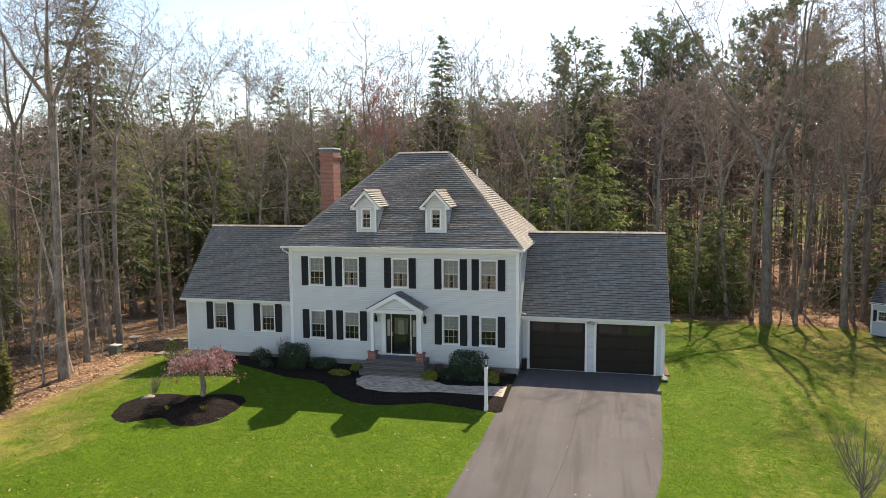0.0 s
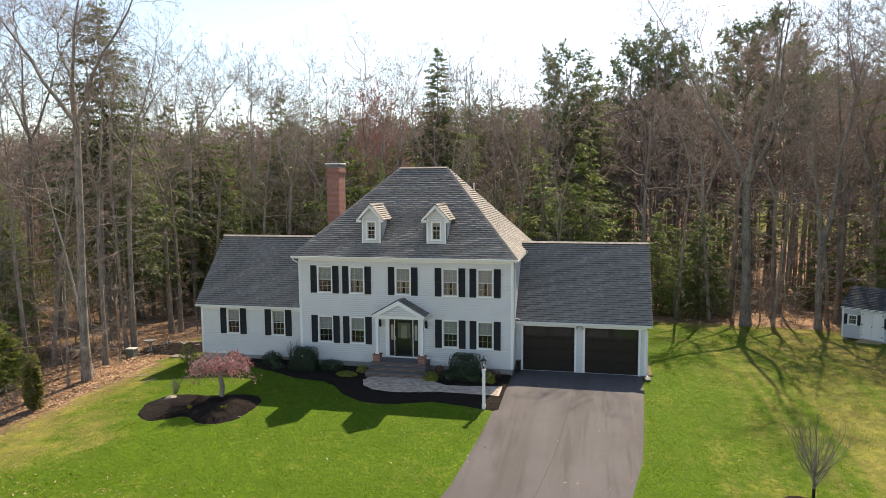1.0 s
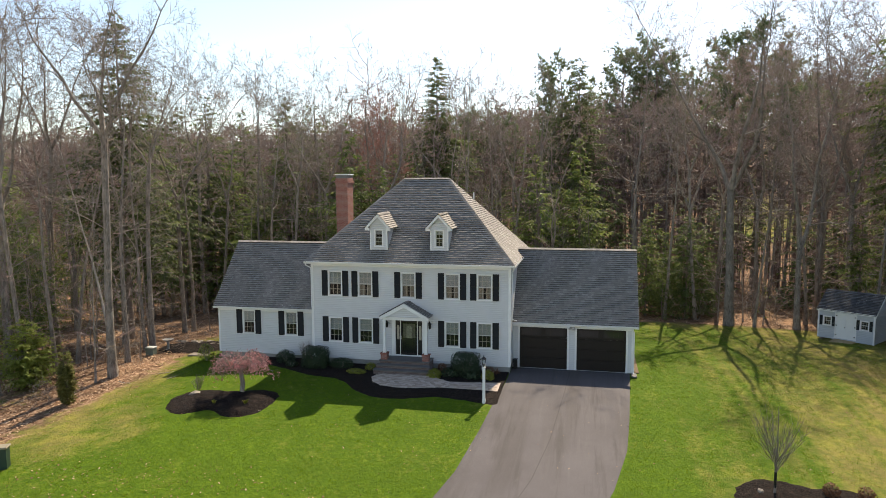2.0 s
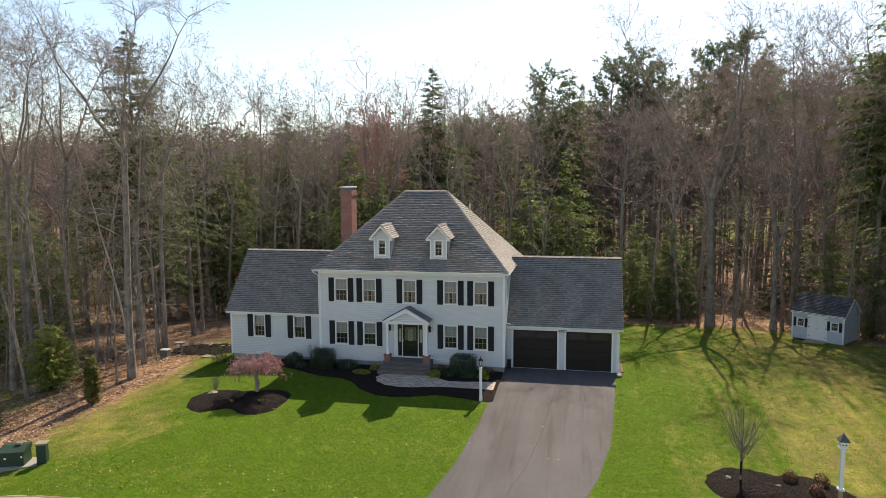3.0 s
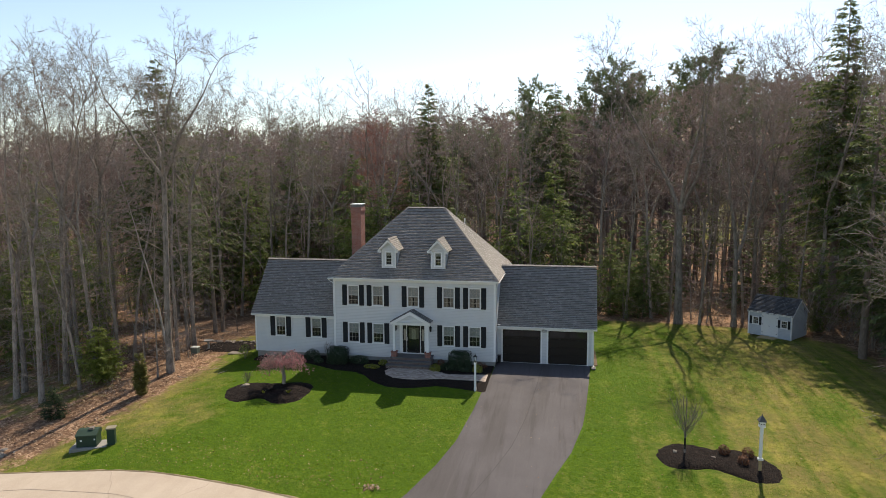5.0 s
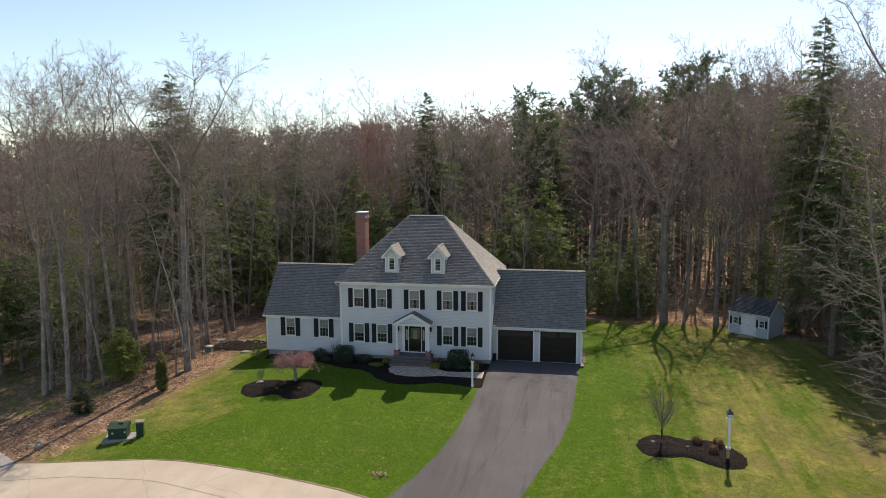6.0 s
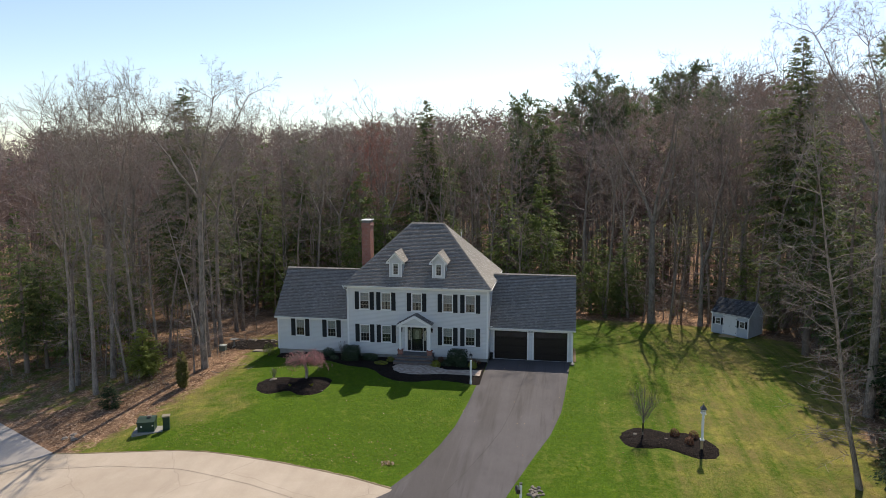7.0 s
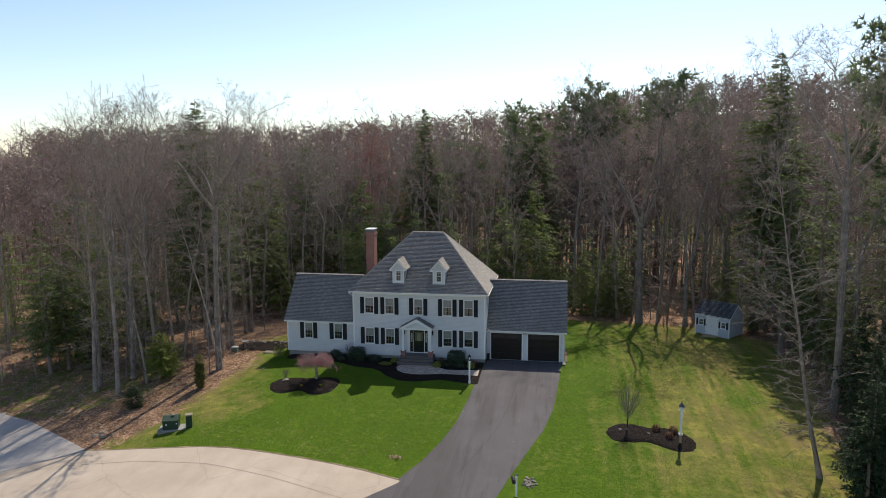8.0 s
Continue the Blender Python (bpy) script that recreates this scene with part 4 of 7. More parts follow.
# gabled wings
def wing(x0, x1, wall_y, eave_y, eave_z, ridge_y, ridge_z, rake, side, hl, base, seed):
    back_eave = 2 * ridge_y - eave_y
    slope = (ridge_z - eave_z) / (ridge_y - eave_y)
    wt = eave_z - 0.1
    a, b = (x0 - rake, x1) if side < 0 else (x0, x1 + rake)
    m = M()
    wall_slab(m, front(wall_y), x0, x1, base, wt, hl)
    gx = x0 if side < 0 else x1
    back_wall = 2 * ridge_y - wall_y
    to = left_side(gx) if side < 0 else right_side(gx)
    wall_slab(m, to, wall_y + 0.16, back_wall, base, wt, [])
    m.prism([(gx, wall_y + 0.05, wt), (gx, back_wall - 0.05, wt), (gx, ridge_y, ridge_z - 0.14)], (0.16 if side < 0 else -0.16, 0, 0))
    m.box(x0 + 0.17, back_wall - 0.16, base, x1 - 0.17, back_wall, wt)
    part("wall", m, SIDING, house, "pale grey wall of the side wing")
    m = M()
    clapboards(m, front(wall_y), lambda z: (x0 + 0.08, x1 - 0.02 if side < 0 else x1 - 0.08), base + 0.02, wt, hl)
    sp = lambda z: (wall_y + 0.08, back_wall) if z < wt else (ridge_y - (ridge_z - 0.14 - z) / slope, ridge_y + (ridge_z - 0.14 - z) / slope)
    clapboards(m, to, sp, base + 0.02, ridge_z - 0.2, [])
    part("siding", m, SIDING, house, "pale grey lapped clapboards")
    m = M()
    cx = x0 - 0.03 if side < 0 else x1 - 0.09
    m.box(cx, wall_y - 0.03, base, cx + 0.12, wall_y + 0.1, wt, 0.006)
    part("corner_board", m, WHITE, house)
    m = M()
    e0, e1, r0, r1 = Vector((a, eave_y, eave_z)), Vector((b, eave_y, eave_z)), Vector((a, ridge_y, ridge_z)), Vector((b, ridge_y, ridge_z))
    k0, k1 = Vector((a, back_eave, eave_z)), Vector((b, back_eave, eave_z))
    slab(m, [e0, e1, r1, r0], 0.13)
    slab(m, [k1, k0, r0, r1], 0.13)
    r = part("roof", m, WHITE, house, "dark grey shingled gable roof with white trim")
    m = M()
    shingles(m, e0, e1, r0, r1, seed=seed)
    shingles(m, k1, k0, r1, r0, seed=seed + 1, tab=0.8)
    part("shingles", m, SHINGLE, r)["kind"] = "stuff"
    m = M()
    ridge_caps(m, r0, r1, 0.17)
    part("ridge_cap", m, SHINGLE, r)
    m = M()
    m.box(min(a, b) + 0.02, eave_y + 0.07, wt + 0.001, max(a, b) - 0.02, wall_y + 0.02, wt + 0.03)
    m.box(x0, wall_y - 0.06, wt - 0.2, x1, wall_y - 0.0355, wt)
    part("soffit", m, WHITE, house)
    gutter(house, (a, eave_y + 0.03, eave_z - 0.02), (b, eave_y + 0.03, eave_z - 0.02))


LWX = [-4.52, -1.66]
wing(-6.6, 0.0, 0.55, 0.2, 3.24, 3.66, 7.04, 0.17, -1, [(x - 0.39, 1.54, x + 0.39, 2.96) for x in LWX], 0.25, 21)
for x in LWX:
    window(house, x, 0.55, 1.5, 0.86, 1.5, 0.45)
    for sx in (x - 0.43 - 0.40, x + 0.43 + 0.02):
        shutter(house, sx, 0.514, 1.49, 0.38, 1.53)
GY = 1.3
GDOORS = [(12.42, 15.16), (15.71, 18.46)]
wing(12.0, 18.85, GY, 0.95, 2.80, 4.5, 6.78, 0.28, 1, [(a, 0.0, b, 2.48) for a, b in GDOORS], 0.02, 31)
downspout(house, [(18.7, 0.98, 2.7), (18.8, 1.1, 2.6), (18.9, 1.24, 2.4), (18.9, 1.24, 0.12), (18.92, 0.95, 0.05)])


def garage_door(x0, x1):
    w, h = x1 - x0, 2.48
    m = M()
    m.box(-0.11, -0.05, 0.0, 0.0, 0.1, h + 0.11, 0.005)
    m.box(w, -0.05, 0.0, w + 0.11, 0.1, h + 0.11, 0.005)
    m.box(0, -0.049, h, w, 0.1, h + 0.11, 0.005)
    m.box(0.0, -0.03, 0.0, w, 0.04, 0.035, 0.005)
    ob = part("garage_door", m, WHITE, house, "closed dark brown carriage-style garage door in white casing", (x0, GY, 0.0))
    rows = 4
    for r in range(rows):
        z0, z1 = 0.04 + r * (h - 0.05) / rows, 0.04 + (r + 1) * (h - 0.05) / rows - 0.008
        m = M()
        m.box(0.006, 0.055, z0, w - 0.006, 0.09, z1, 0.004)
        cols = 4
        for c in range(cols):
            u0, u1 = 0.08 + c * (w - 0.08) / cols, (c + 1) * (w - 0.08) / cols
            if r < rows - 1:
                m.box(u0, 0.042, z0 + 0.07, u1, 0.054, z1 - 0.07, 0.006)
        p = part("door_panel", m, GARAGE, ob)
        if r == rows - 1:
            for c in range(2):
                u0, u1 = 0.14 + c * w / 2, (c + 1) * w / 2 - 0.16
                g = M()
                g.box(u0, 0.046, z0 + 0.14, u1, 0.052, z1 - 0.08)
                part("pane", g, DARKGLASS, ob, "faintly reflecting dark window pane")
                g = M()
                for k in range(1, 4):
                    uu = u0 + (u1 - u0) * k / 4
                    g.box(uu - 0.01, 0.038, z0 + 0.14, uu + 0.01, 0.0455, z1 - 0.08)
                part("muntin", g, GARAGE, ob)
    m = M()
    m.box(w / 2 - 0.06, 0.03, 0.62, w / 2 + 0.06, 0.054, 0.65, 0.004)
    part("handle", m, BLACK, ob)


DARKGLASS = Mat("dark_glossy_glass", 0.06, 0, 0.7).base((0.028, 0.027, 0.027)).m
for a, b in GDOORS:
    garage_door(a, b)
m = M()
m.lathe([(0.09, 2.55), (0.09, 2.62), (0.03, 2.66)], (15.43, GY - 0.08), 10)
for s in (-1, 1):
    m.tube([(15.43, GY - 0.1, 2.6), (15.43 + s * 0.1, GY - 0.2, 2.56), (15.43 + s * 0.14, GY - 0.3, 2.5)], [0.03, 0.06, 0.075], 8)
part("flood_light", m, painted("grey_fixture", (0.5, 0.5, 0.5), 0.4, 0.2), house, "grey twin floodlight between the garage doors")

# front door with sidelights
m = M()
for a, b in ((5.0, 5.22), (6.85, 7.07)):
    m.box(a, -0.06, DOOR_Z - 0.02, b, 0.1, DOOR_TOP, 0.006)
m.box(4.98, -0.065, DOOR_TOP, 7.09, 0.1, DOOR_TOP + 0.16, 0.006)
m.box(5.22, -0.05, DOOR_Z - 0.04, 6.85, 0.1, DOOR_Z, 0.005)
for a in (5.5, 6.53):
    m.box(a, -0.03, DOOR_Z, a + 0.04, 0.1, DOOR_TOP)
entry = part("front_door", m, WHITE, house, "black front door with arched glass, sidelights and a full-view storm door")
m = M()
m.box(5.54, 0.045, DOOR_Z, 6.53, 0.09, DOOR_TOP)
for a, b in ((5.22, 5.5), (6.57, 6.85)):
    m.box(a, 0.045, DOOR_Z, b, 0.09, DOOR_TOP)
part("door_leaf", m, BLACK, entry)


def arched(m, x0, x1, z0, z1, y):
    r = (x1 - x0) / 2
    pts = [(x0, y, z0), (x1, y, z0)] + [((x0 + x1) / 2 + r * math.cos(t), y, z1 - r + r * math.sin(t)) for t in np.linspace(0, math.pi, 9)]
    m.prism(pts, (0, 0.02, 0))


FROST = painted("frosted_leaded_glass", (0.40, 0.37, 0.30), 0.3, 0.3, 12)
m = M()
m.box(5.68, 0.028, DOOR_Z + 1.02, 6.40, 0.044, DOOR_TOP - 0.2, 0.004)
part("leaded_light", m, painted("smoky_leaded_glass", (0.20, 0.18, 0.145), 0.3, 0.3, 12), entry, "wide smoky glass light in the door")
m = M()
arched(m, 5.88, 6.20, DOOR_Z + 1.0, DOOR_TOP - 0.3, 0.006)
part("leaded_light", m, FROST, entry, "frosted arched glass light")
for a, b in ((5.29, 5.44), (6.64, 6.79)):
    m = M()
    arched(m, a, b, DOOR_Z + 0.9, DOOR_TOP - 0.3, 0.02)
    part("leaded_light", m, FROST, entry, "frosted arched glass light")
m = M()
m.box(5.54, -0.035, DOOR_Z, 5.61, 0.0, DOOR_TOP - 0.01, 0.004)
m.box(6.46, -0.035, DOOR_Z, 6.53, 0.0, DOOR_TOP - 0.01, 0.004)
m.box(5.61, -0.034, DOOR_TOP - 0.1, 6.46, 0.0, DOOR_TOP - 0.01, 0.004)
m.box(5.61, -0.034, DOOR_Z, 6.46, 0.0, DOOR_Z + 0.12, 0.004)
part("storm_door", m, BLACK, entry, "black storm door frame")
m = M()
m.box(5.6, -0.02, DOOR_Z + 0.1, 6.47, -0.014, DOOR_TOP - 0.09)
part("pane", m, GLASS, entry).visible_shadow = False
m = M()
m.tube([(5.585, -0.09, 1.72), (5.585, -0.09, 1.92)], [0.012, 0.012], 6)
m.box(5.57, -0.09, 1.74, 5.6, -0.034, 1.77)
m.box(5.57, -0.09, 1.87, 5.6, -0.034, 1.90)
part("handle", m, Mat("brushed_nickel", 0.3, 1.0).base((0.6, 0.6, 0.58)).m, entry)

# portico
PX0, PX1, PY, PZ = 4.62, 7.42, -0.98, 3.02
m = M()
m.box(PX0 + 0.1, PY + 0.08, PZ, PX1 - 0.1, 0.0, PZ + 0.16)
m.box(PX0, PY, PZ + 0.161, PX1, 0.0, PZ + 0.20, 0.006)
portico = part("portico", m, WHITE, house, "small white gabled entrance portico with shingled roof")
m = M()
m.prism([(PX0 + 0.2, PY + 0.12, PZ + 0.2), (PX1 - 0.2, PY + 0.12, PZ + 0.2), (6.02, PY + 0.12, 3.86)], (0, 0.05, 0))
mm = M()
clapboards(mm, front(PY + 0.12), lambda z: (6.02 - 1.2 * (3.86 - z) / 0.64, 6.02 + 1.2 * (3.86 - z) / 0.64), PZ + 0.21, 3.82, [])
part("pediment", m, SIDING, portico)
part("pediment_siding", mm, SIDING, portico)
m, sh, tr = M(), M(), M()
for s in (-1, 1):
    lo, hi = Vector((6.02 + s * 1.46, PY - 0.03, PZ + 0.19)), Vector((6.02, PY - 0.03, 4.03))
    lob, hib = lo + Vector((0, 1.02, 0)), hi + Vector((0, 1.02, 0))
    slab(m, [lo, hi, hib, lob] if s > 0 else [lo, lob, hib, hi], 0.04)
    if s > 0:
        shingles(sh, lo, lob, hi, hib, seed=51)
    else:
        shingles(sh, lob, lo, hib, hi, seed=52)
    tr.prism([lo + Vector((0, -0.03, -0.01)), hi + Vector((0, -0.03, -0.01)), hi + Vector((0, -0.03, -0.24)), lo + Vector((-s * 0.05, -0.03, -0.17))], (0, 0.06, 0))
part("portico_roof", m, WHITE, portico)
part("portico_shingles", sh, SHINGLE, portico)
part("rake_board", tr, WHITE, portico, "white raking trim boards")
for x in (4.78, 7.26):
    m = M()
    m.box(x - 0.075, PY + 0.10, 1.10, x + 0.075, PY + 0.25, PZ, 0.01)
    m.box(x - 0.10, PY + 0.075, 1.08, x + 0.10, PY + 0.275, 1.18, 0.008)
    m.box(x - 0.10, PY + 0.075, PZ - 0.1, x + 0.10, PY + 0.275, PZ - 0.001, 0.008)
    part("portico_post", m, WHITE, portico, "square white portico post")
    m = M()
    m.box(x - 0.19, PY - 0.02, 0.3, x + 0.19, PY + 0.36, 1.02, 0.008)
    m.box(x - 0.225, PY - 0.055, 1.021, x + 0.225, PY + 0.395, 1.08, 0.01)
    part("pedestal", m, BRICK, portico, "red brick post pedestal")

m = M()
m.box(4.55, -1.05, -0.2, 7.5, -0.03, 0.64, 0.01)
m.box(4.45, -1.40, -0.2, 7.58, -1.051, 0.45, 0.01)
m.box(4.38, -1.75, -0.2, 7.65, -1.401, 0.26, 0.01)
stoop = tagged(new("front_steps", m.mesh("front_steps", STEPBRICK)), "red brick front steps with grey bluestone treads", "steps", "", "structure")
for x0, x1, y0, y1, z in ((4.52, 7.53, -1.1, -0.03, 0.64), (4.42, 7.61, -1.45, -1.052, 0.45), (4.35, 7.68, -1.80, -1.402, 0.26)):
    m = M()
    m.box(x0, y0, z, x1, y1, z + 0.055, 0.01)
    part("tread", m, BLUESTONE, stoop, "grey bluestone tread")


def wall_lantern(x, z):
    ob = thing("wall_lantern", "black carriage lantern with clear glass on the house wall", "lantern", (x, -0.02, z), "entrance lanterns")
    m = M()
    m.box(-0.05, -0.03, -0.1, 0.05, 0.0, 0.12, 0.008)
    m.tube([(0, -0.03, -0.06), (0, -0.09, -0.12), (0, -0.13, -0.10), (0, -0.13, -0.05)], [0.012] * 4, 6)
    part("bracket", m, BLACK, ob)
    m = M()
    m.lathe([(0.05, -0.06), (0.06, -0.05), (0.03, -0.055)], (0, -0.13), 6)
    m.lathe([(0.11, 0.22), (0.07, 0.27), (0.02, 0.33), (0.015, 0.37)], (0, -0.13), 6)
    for k in range(6):
        t = math.pi / 3 * k
        m.tube([(0.055 * math.cos(t), -0.13 + 0.055 * math.sin(t), -0.05), (0.085 * math.cos(t), -0.13 + 0.085 * math.sin(t), 0.22)], [0.007, 0.007], 4)
    part("cage", m, BLACK, ob)
    m = M()
    m.lathe([(0.045, -0.045), (0.075, 0.21)], (0, -0.13), 6)
    part("lantern_glass", m, SMOKED, ob)


SMOKED = Mat("smoky_lantern_glass", 0.1, 0, 0.5).base((0.03, 0.028, 0.025)).m
wall_lantern(4.72, 2.5)
wall_lantern(7.32, 2.5)


# ---- trees ----
UP = Vector((0, 0, 1))


def any_way(rng):
    return Vector((rng.gauss(0, 1), rng.gauss(0, 1), rng.gauss(0, 1))).normalized()


def wander(rng, p, d, length, segs, wig, rise):
    """A bent line from p: its points and the direction at each."""
    pts, ways = [p.copy()], [d.copy()]
    for i in range(segs):
        d = (d + any_way(rng) * wig + UP * rise).normalized()
        pts.append(pts[-1] + d * length / segs)
        ways.append(d)
    return pts, ways


def along(pts, t):
    f = t * (len(pts) - 1)
    i = min(len(pts) - 2, int(f))
    return pts[i].lerp(pts[i + 1], f - i), i


def off_axis(rng, d, turn, angle):
    """A direction that leaves d by an angle, turned about it."""
    a = d.orthogonal().normalized()
    b = d.cross(a)
    s = math.sin(angle)
    return (d * math.cos(angle) + a * s * math.cos(turn) + b * s * math.sin(turn)).normalized()


def bare_tree(seed, height, radius, crown=0.35, limbs=14, sub=6, brs=4, tw=4, fork=0.0, stems=2, opening=0.25, spread=0.24, low=20, lean=0.0, hw=0.0085, tips=4, arm=5.2, least=0.014):
    """Meshes of a leafless tree: (trunk and limbs, fine twigs)."""
    rng = random.Random(seed)
    wood, fuzz = M(), M()

    def strip(p, d, length, w):
        side = d.cross(any_way(rng))
        if side.length < 1e-3:
            return p
        side = side.normalized() * w
        mid = p + d * length * 0.55
        tip = mid + (d + any_way(rng) * 0.22 + UP * 0.06).normalized() * length * 0.45
        n = len(fuzz.v)
        fuzz.v += [tuple(p - side), tuple(p + side), tuple(mid + side * 0.65), tuple(mid - side * 0.65), tuple(tip)]
        fuzz.f += [(n, n + 1, n + 2, n + 3), (n + 3, n + 2, n + 4)]
        return mid

    def sliver(p, d, length, w):
        side = d.cross(any_way(rng)).normalized() * w
        n = len(fuzz.v)
        fuzz.v += [tuple(p - side), tuple(p + side), tuple(p + d * length)]
        fuzz.f.append((n, n + 1, n + 2))

    def branchlet(p, d, length):
        mid = strip(p, d, length, hw * 1.5)
        for k in range(tw):
            q = p.lerp(mid, rng.uniform(0.3, 1.5))
            sliver(q, (off_axis(rng, d, k * 2.6 + rng.random(), rng.uniform(0.6, 1.3)) + UP * 0.08).normalized(), length * rng.uniform(0.3, 0.65), hw * rng.uniform(0.75, 1.1))

    def branch(p, d, length, r):
        pts, ways = wander(rng, p, d, length, 2, 0.34, 0.05)
        wood.tube(pts, [r, r * 0.6, 0.006], 3, False)
        for k in range(brs):
            t = 0.2 + 0.8 * (k + rng.random()) / brs
            q, i = along(pts, min(1, t))
            branchlet(q, (off_axis(rng, ways[i + 1], k * 2.4 + rng.random(), rng.uniform(0.6, 1.15)) + UP * 0.08).normalized(), max(0.4, length * rng.uniform(0.36, 0.62) * (1.25 - 0.5 * t)))
        branchlet(pts[-1], ways[-1], max(0.35, length * 0.3))

    def limb(p, d, length, r):
        pts, ways = wander(rng, p, d, length, 5, 0.30, 0.06)
        wood.tube(pts, [r, r * 0.8, r * 0.62, r * 0.45, r * 0.3, r * 0.16], 4, False)
        turn = rng.uniform(0, 6.28)
        for k in range(sub):
            t = 0.22 + 0.78 * (k + rng.random()) / sub
            q, i = along(pts, min(1, t))
            dd = (off_axis(rng, ways[i + 1], turn + k * 2.4, rng.uniform(0.65, 1.15)) + UP * 0.06).normalized()
            branch(q, dd, max(0.7, length * rng.uniform(0.34, 0.58) * (1.2 - 0.62 * t)), max(least, r * (0.58 - 0.3 * t)))
        branch(pts[-1], ways[-1], max(0.7, length * 0.28), max(least, r * 0.22))

    lines = []
    if fork:
        pts, ways = wander(rng, Vector((0, 0, -0.4)), Vector((lean, 0, 1)).normalized(), height * fork + 0.4, 5, 0.035, 0.0)
        wood.tube(pts, [radius * 1.5, radius * 1.08, radius * 0.98, radius * 0.9, radius * 0.86, radius * 0.84], 9, False)
        lines.append((pts, [radius] * 6, crown, fork, True))
        turn = rng.uniform(-0.3, 0.3)
        for s in range(stems):
            az = turn + 6.283 * s / stems + rng.uniform(-0.25, 0.25)
            d = Vector((math.cos(az) * opening, math.sin(az) * opening, 1)).normalized()
            h = height * (1 - fork) * rng.uniform(0.85, 1.03)
            p2, w2 = wander(rng, pts[-1] - ways[-1] * 0.2, d, h, 7, 0.22, 0.06)
            r0 = radius * (0.72 if stems == 2 else 0.56)
            rad = [max(0.018, r0 * (1 - 0.92 * i / 7)) for i in range(8)]
            wood.tube(p2, rad, 7, False)
            lines.append((p2, rad, 0.12, 1 - fork, False))
    else:
        pts, ways = wander(rng, Vector((0, 0, -0.4)), Vector((lean, 0, 1)).normalized(), height * 0.95, 10, 0.06, 0.035)
        rad = [radius * 1.45] + [max(0.018, radius * (1.03 - 0.97 * (i / 10) ** 0.9)) for i in range(1, 11)]
        wood.tube(pts, rad, 8, False)
        lines.append((pts, rad, crown, 1.0, False))
    tops = [l for l in lines if not l[4]]
    for pts, rad, cr, share, bole in tops:
        cnt = max(4, round(limbs / len(tops)))
        turn = rng.uniform(0, 6.28)
        for k in range(cnt):
            t = cr + (1 - cr) * (k + rng.random()) / cnt
            q, i = along(pts, min(0.99, t))
            rel = (t - cr) / (1 - cr)
            az = turn + k * 2.4 + rng.uniform(-0.5, 0.5)
            d = Vector((math.cos(az), math.sin(az), 0.25 + 0.75 * rel + rng.uniform(-0.25, 0.35))).normalized()
            length = height * spread * (1.05 - 0.5 * rel) * rng.uniform(0.55, 1.1) * (1.0 if len(tops) == 1 else 0.85)
            limb(q, d, length, max(0.02, rad[i] * rng.uniform(0.32, 0.5)))
        for k in range(tips):
            q, i = along(pts, rng.uniform(0.82, 1.0))
            limb(q, (Vector((math.cos(k * 6.28 / tips), math.sin(k * 6.28 / tips), rng.uniform(0.4, 1.2)))).normalized(), height * spread * rng.uniform(0.4, 0.6), 0.03)
    # long slender side branches below the crown, their twigs in flat sprays
    pts, rad = lines[0][0], lines[0][1]
    reach = 1.0 if not fork else 0.98
    hi = min(reach, (crown + 0.2)) if not fork else reach
    for k in range(low):
        t = 0.10 + (hi - 0.10) * (k + rng.random()) / low
        q, i = along(pts, min(0.99, t))
        az = k * 2.4 + rng.uniform(-0.6, 0.6)
        ln = rng.uniform(0.8, arm) * height / 23 * (0.6 if rng.random() < 0.4 else 1.0)
        line, ways = wander(rng, q, Vector((math.cos(az), math.sin(az), rng.uniform(0.0, 0.8))).normalized(), ln, 4, 0.20, rng.uniform(-0.13, 0.05))
        r = 0.007 + 0.0035 * ln
        fuzz.tube(line, [r, r * 0.8, r * 0.6, r * 0.4, 0.004], 3, False)
        for e in range(9):
            p, j = along(line, rng.uniform(0.2, 1.0))
            flat = UP.cross(ways[j + 1]).normalized() * (1 if e % 2 else -1)
            d = (ways[j + 1] + flat * rng.uniform(0.5, 1.0) + UP * rng.gauss(0.02, 0.22)).normalized()
            s = ln * rng.uniform(0.14, 0.38)
            mid = strip(p, d, s, hw * 1.5)
            sliver(mid, (d + any_way(rng) * 0.7).normalized(), s * 0.5, hw)
            sliver(p.lerp(mid, 0.6), (d + any_way(rng) * 0.7).normalized(), s * 0.5, hw)
    return wood, fuzz


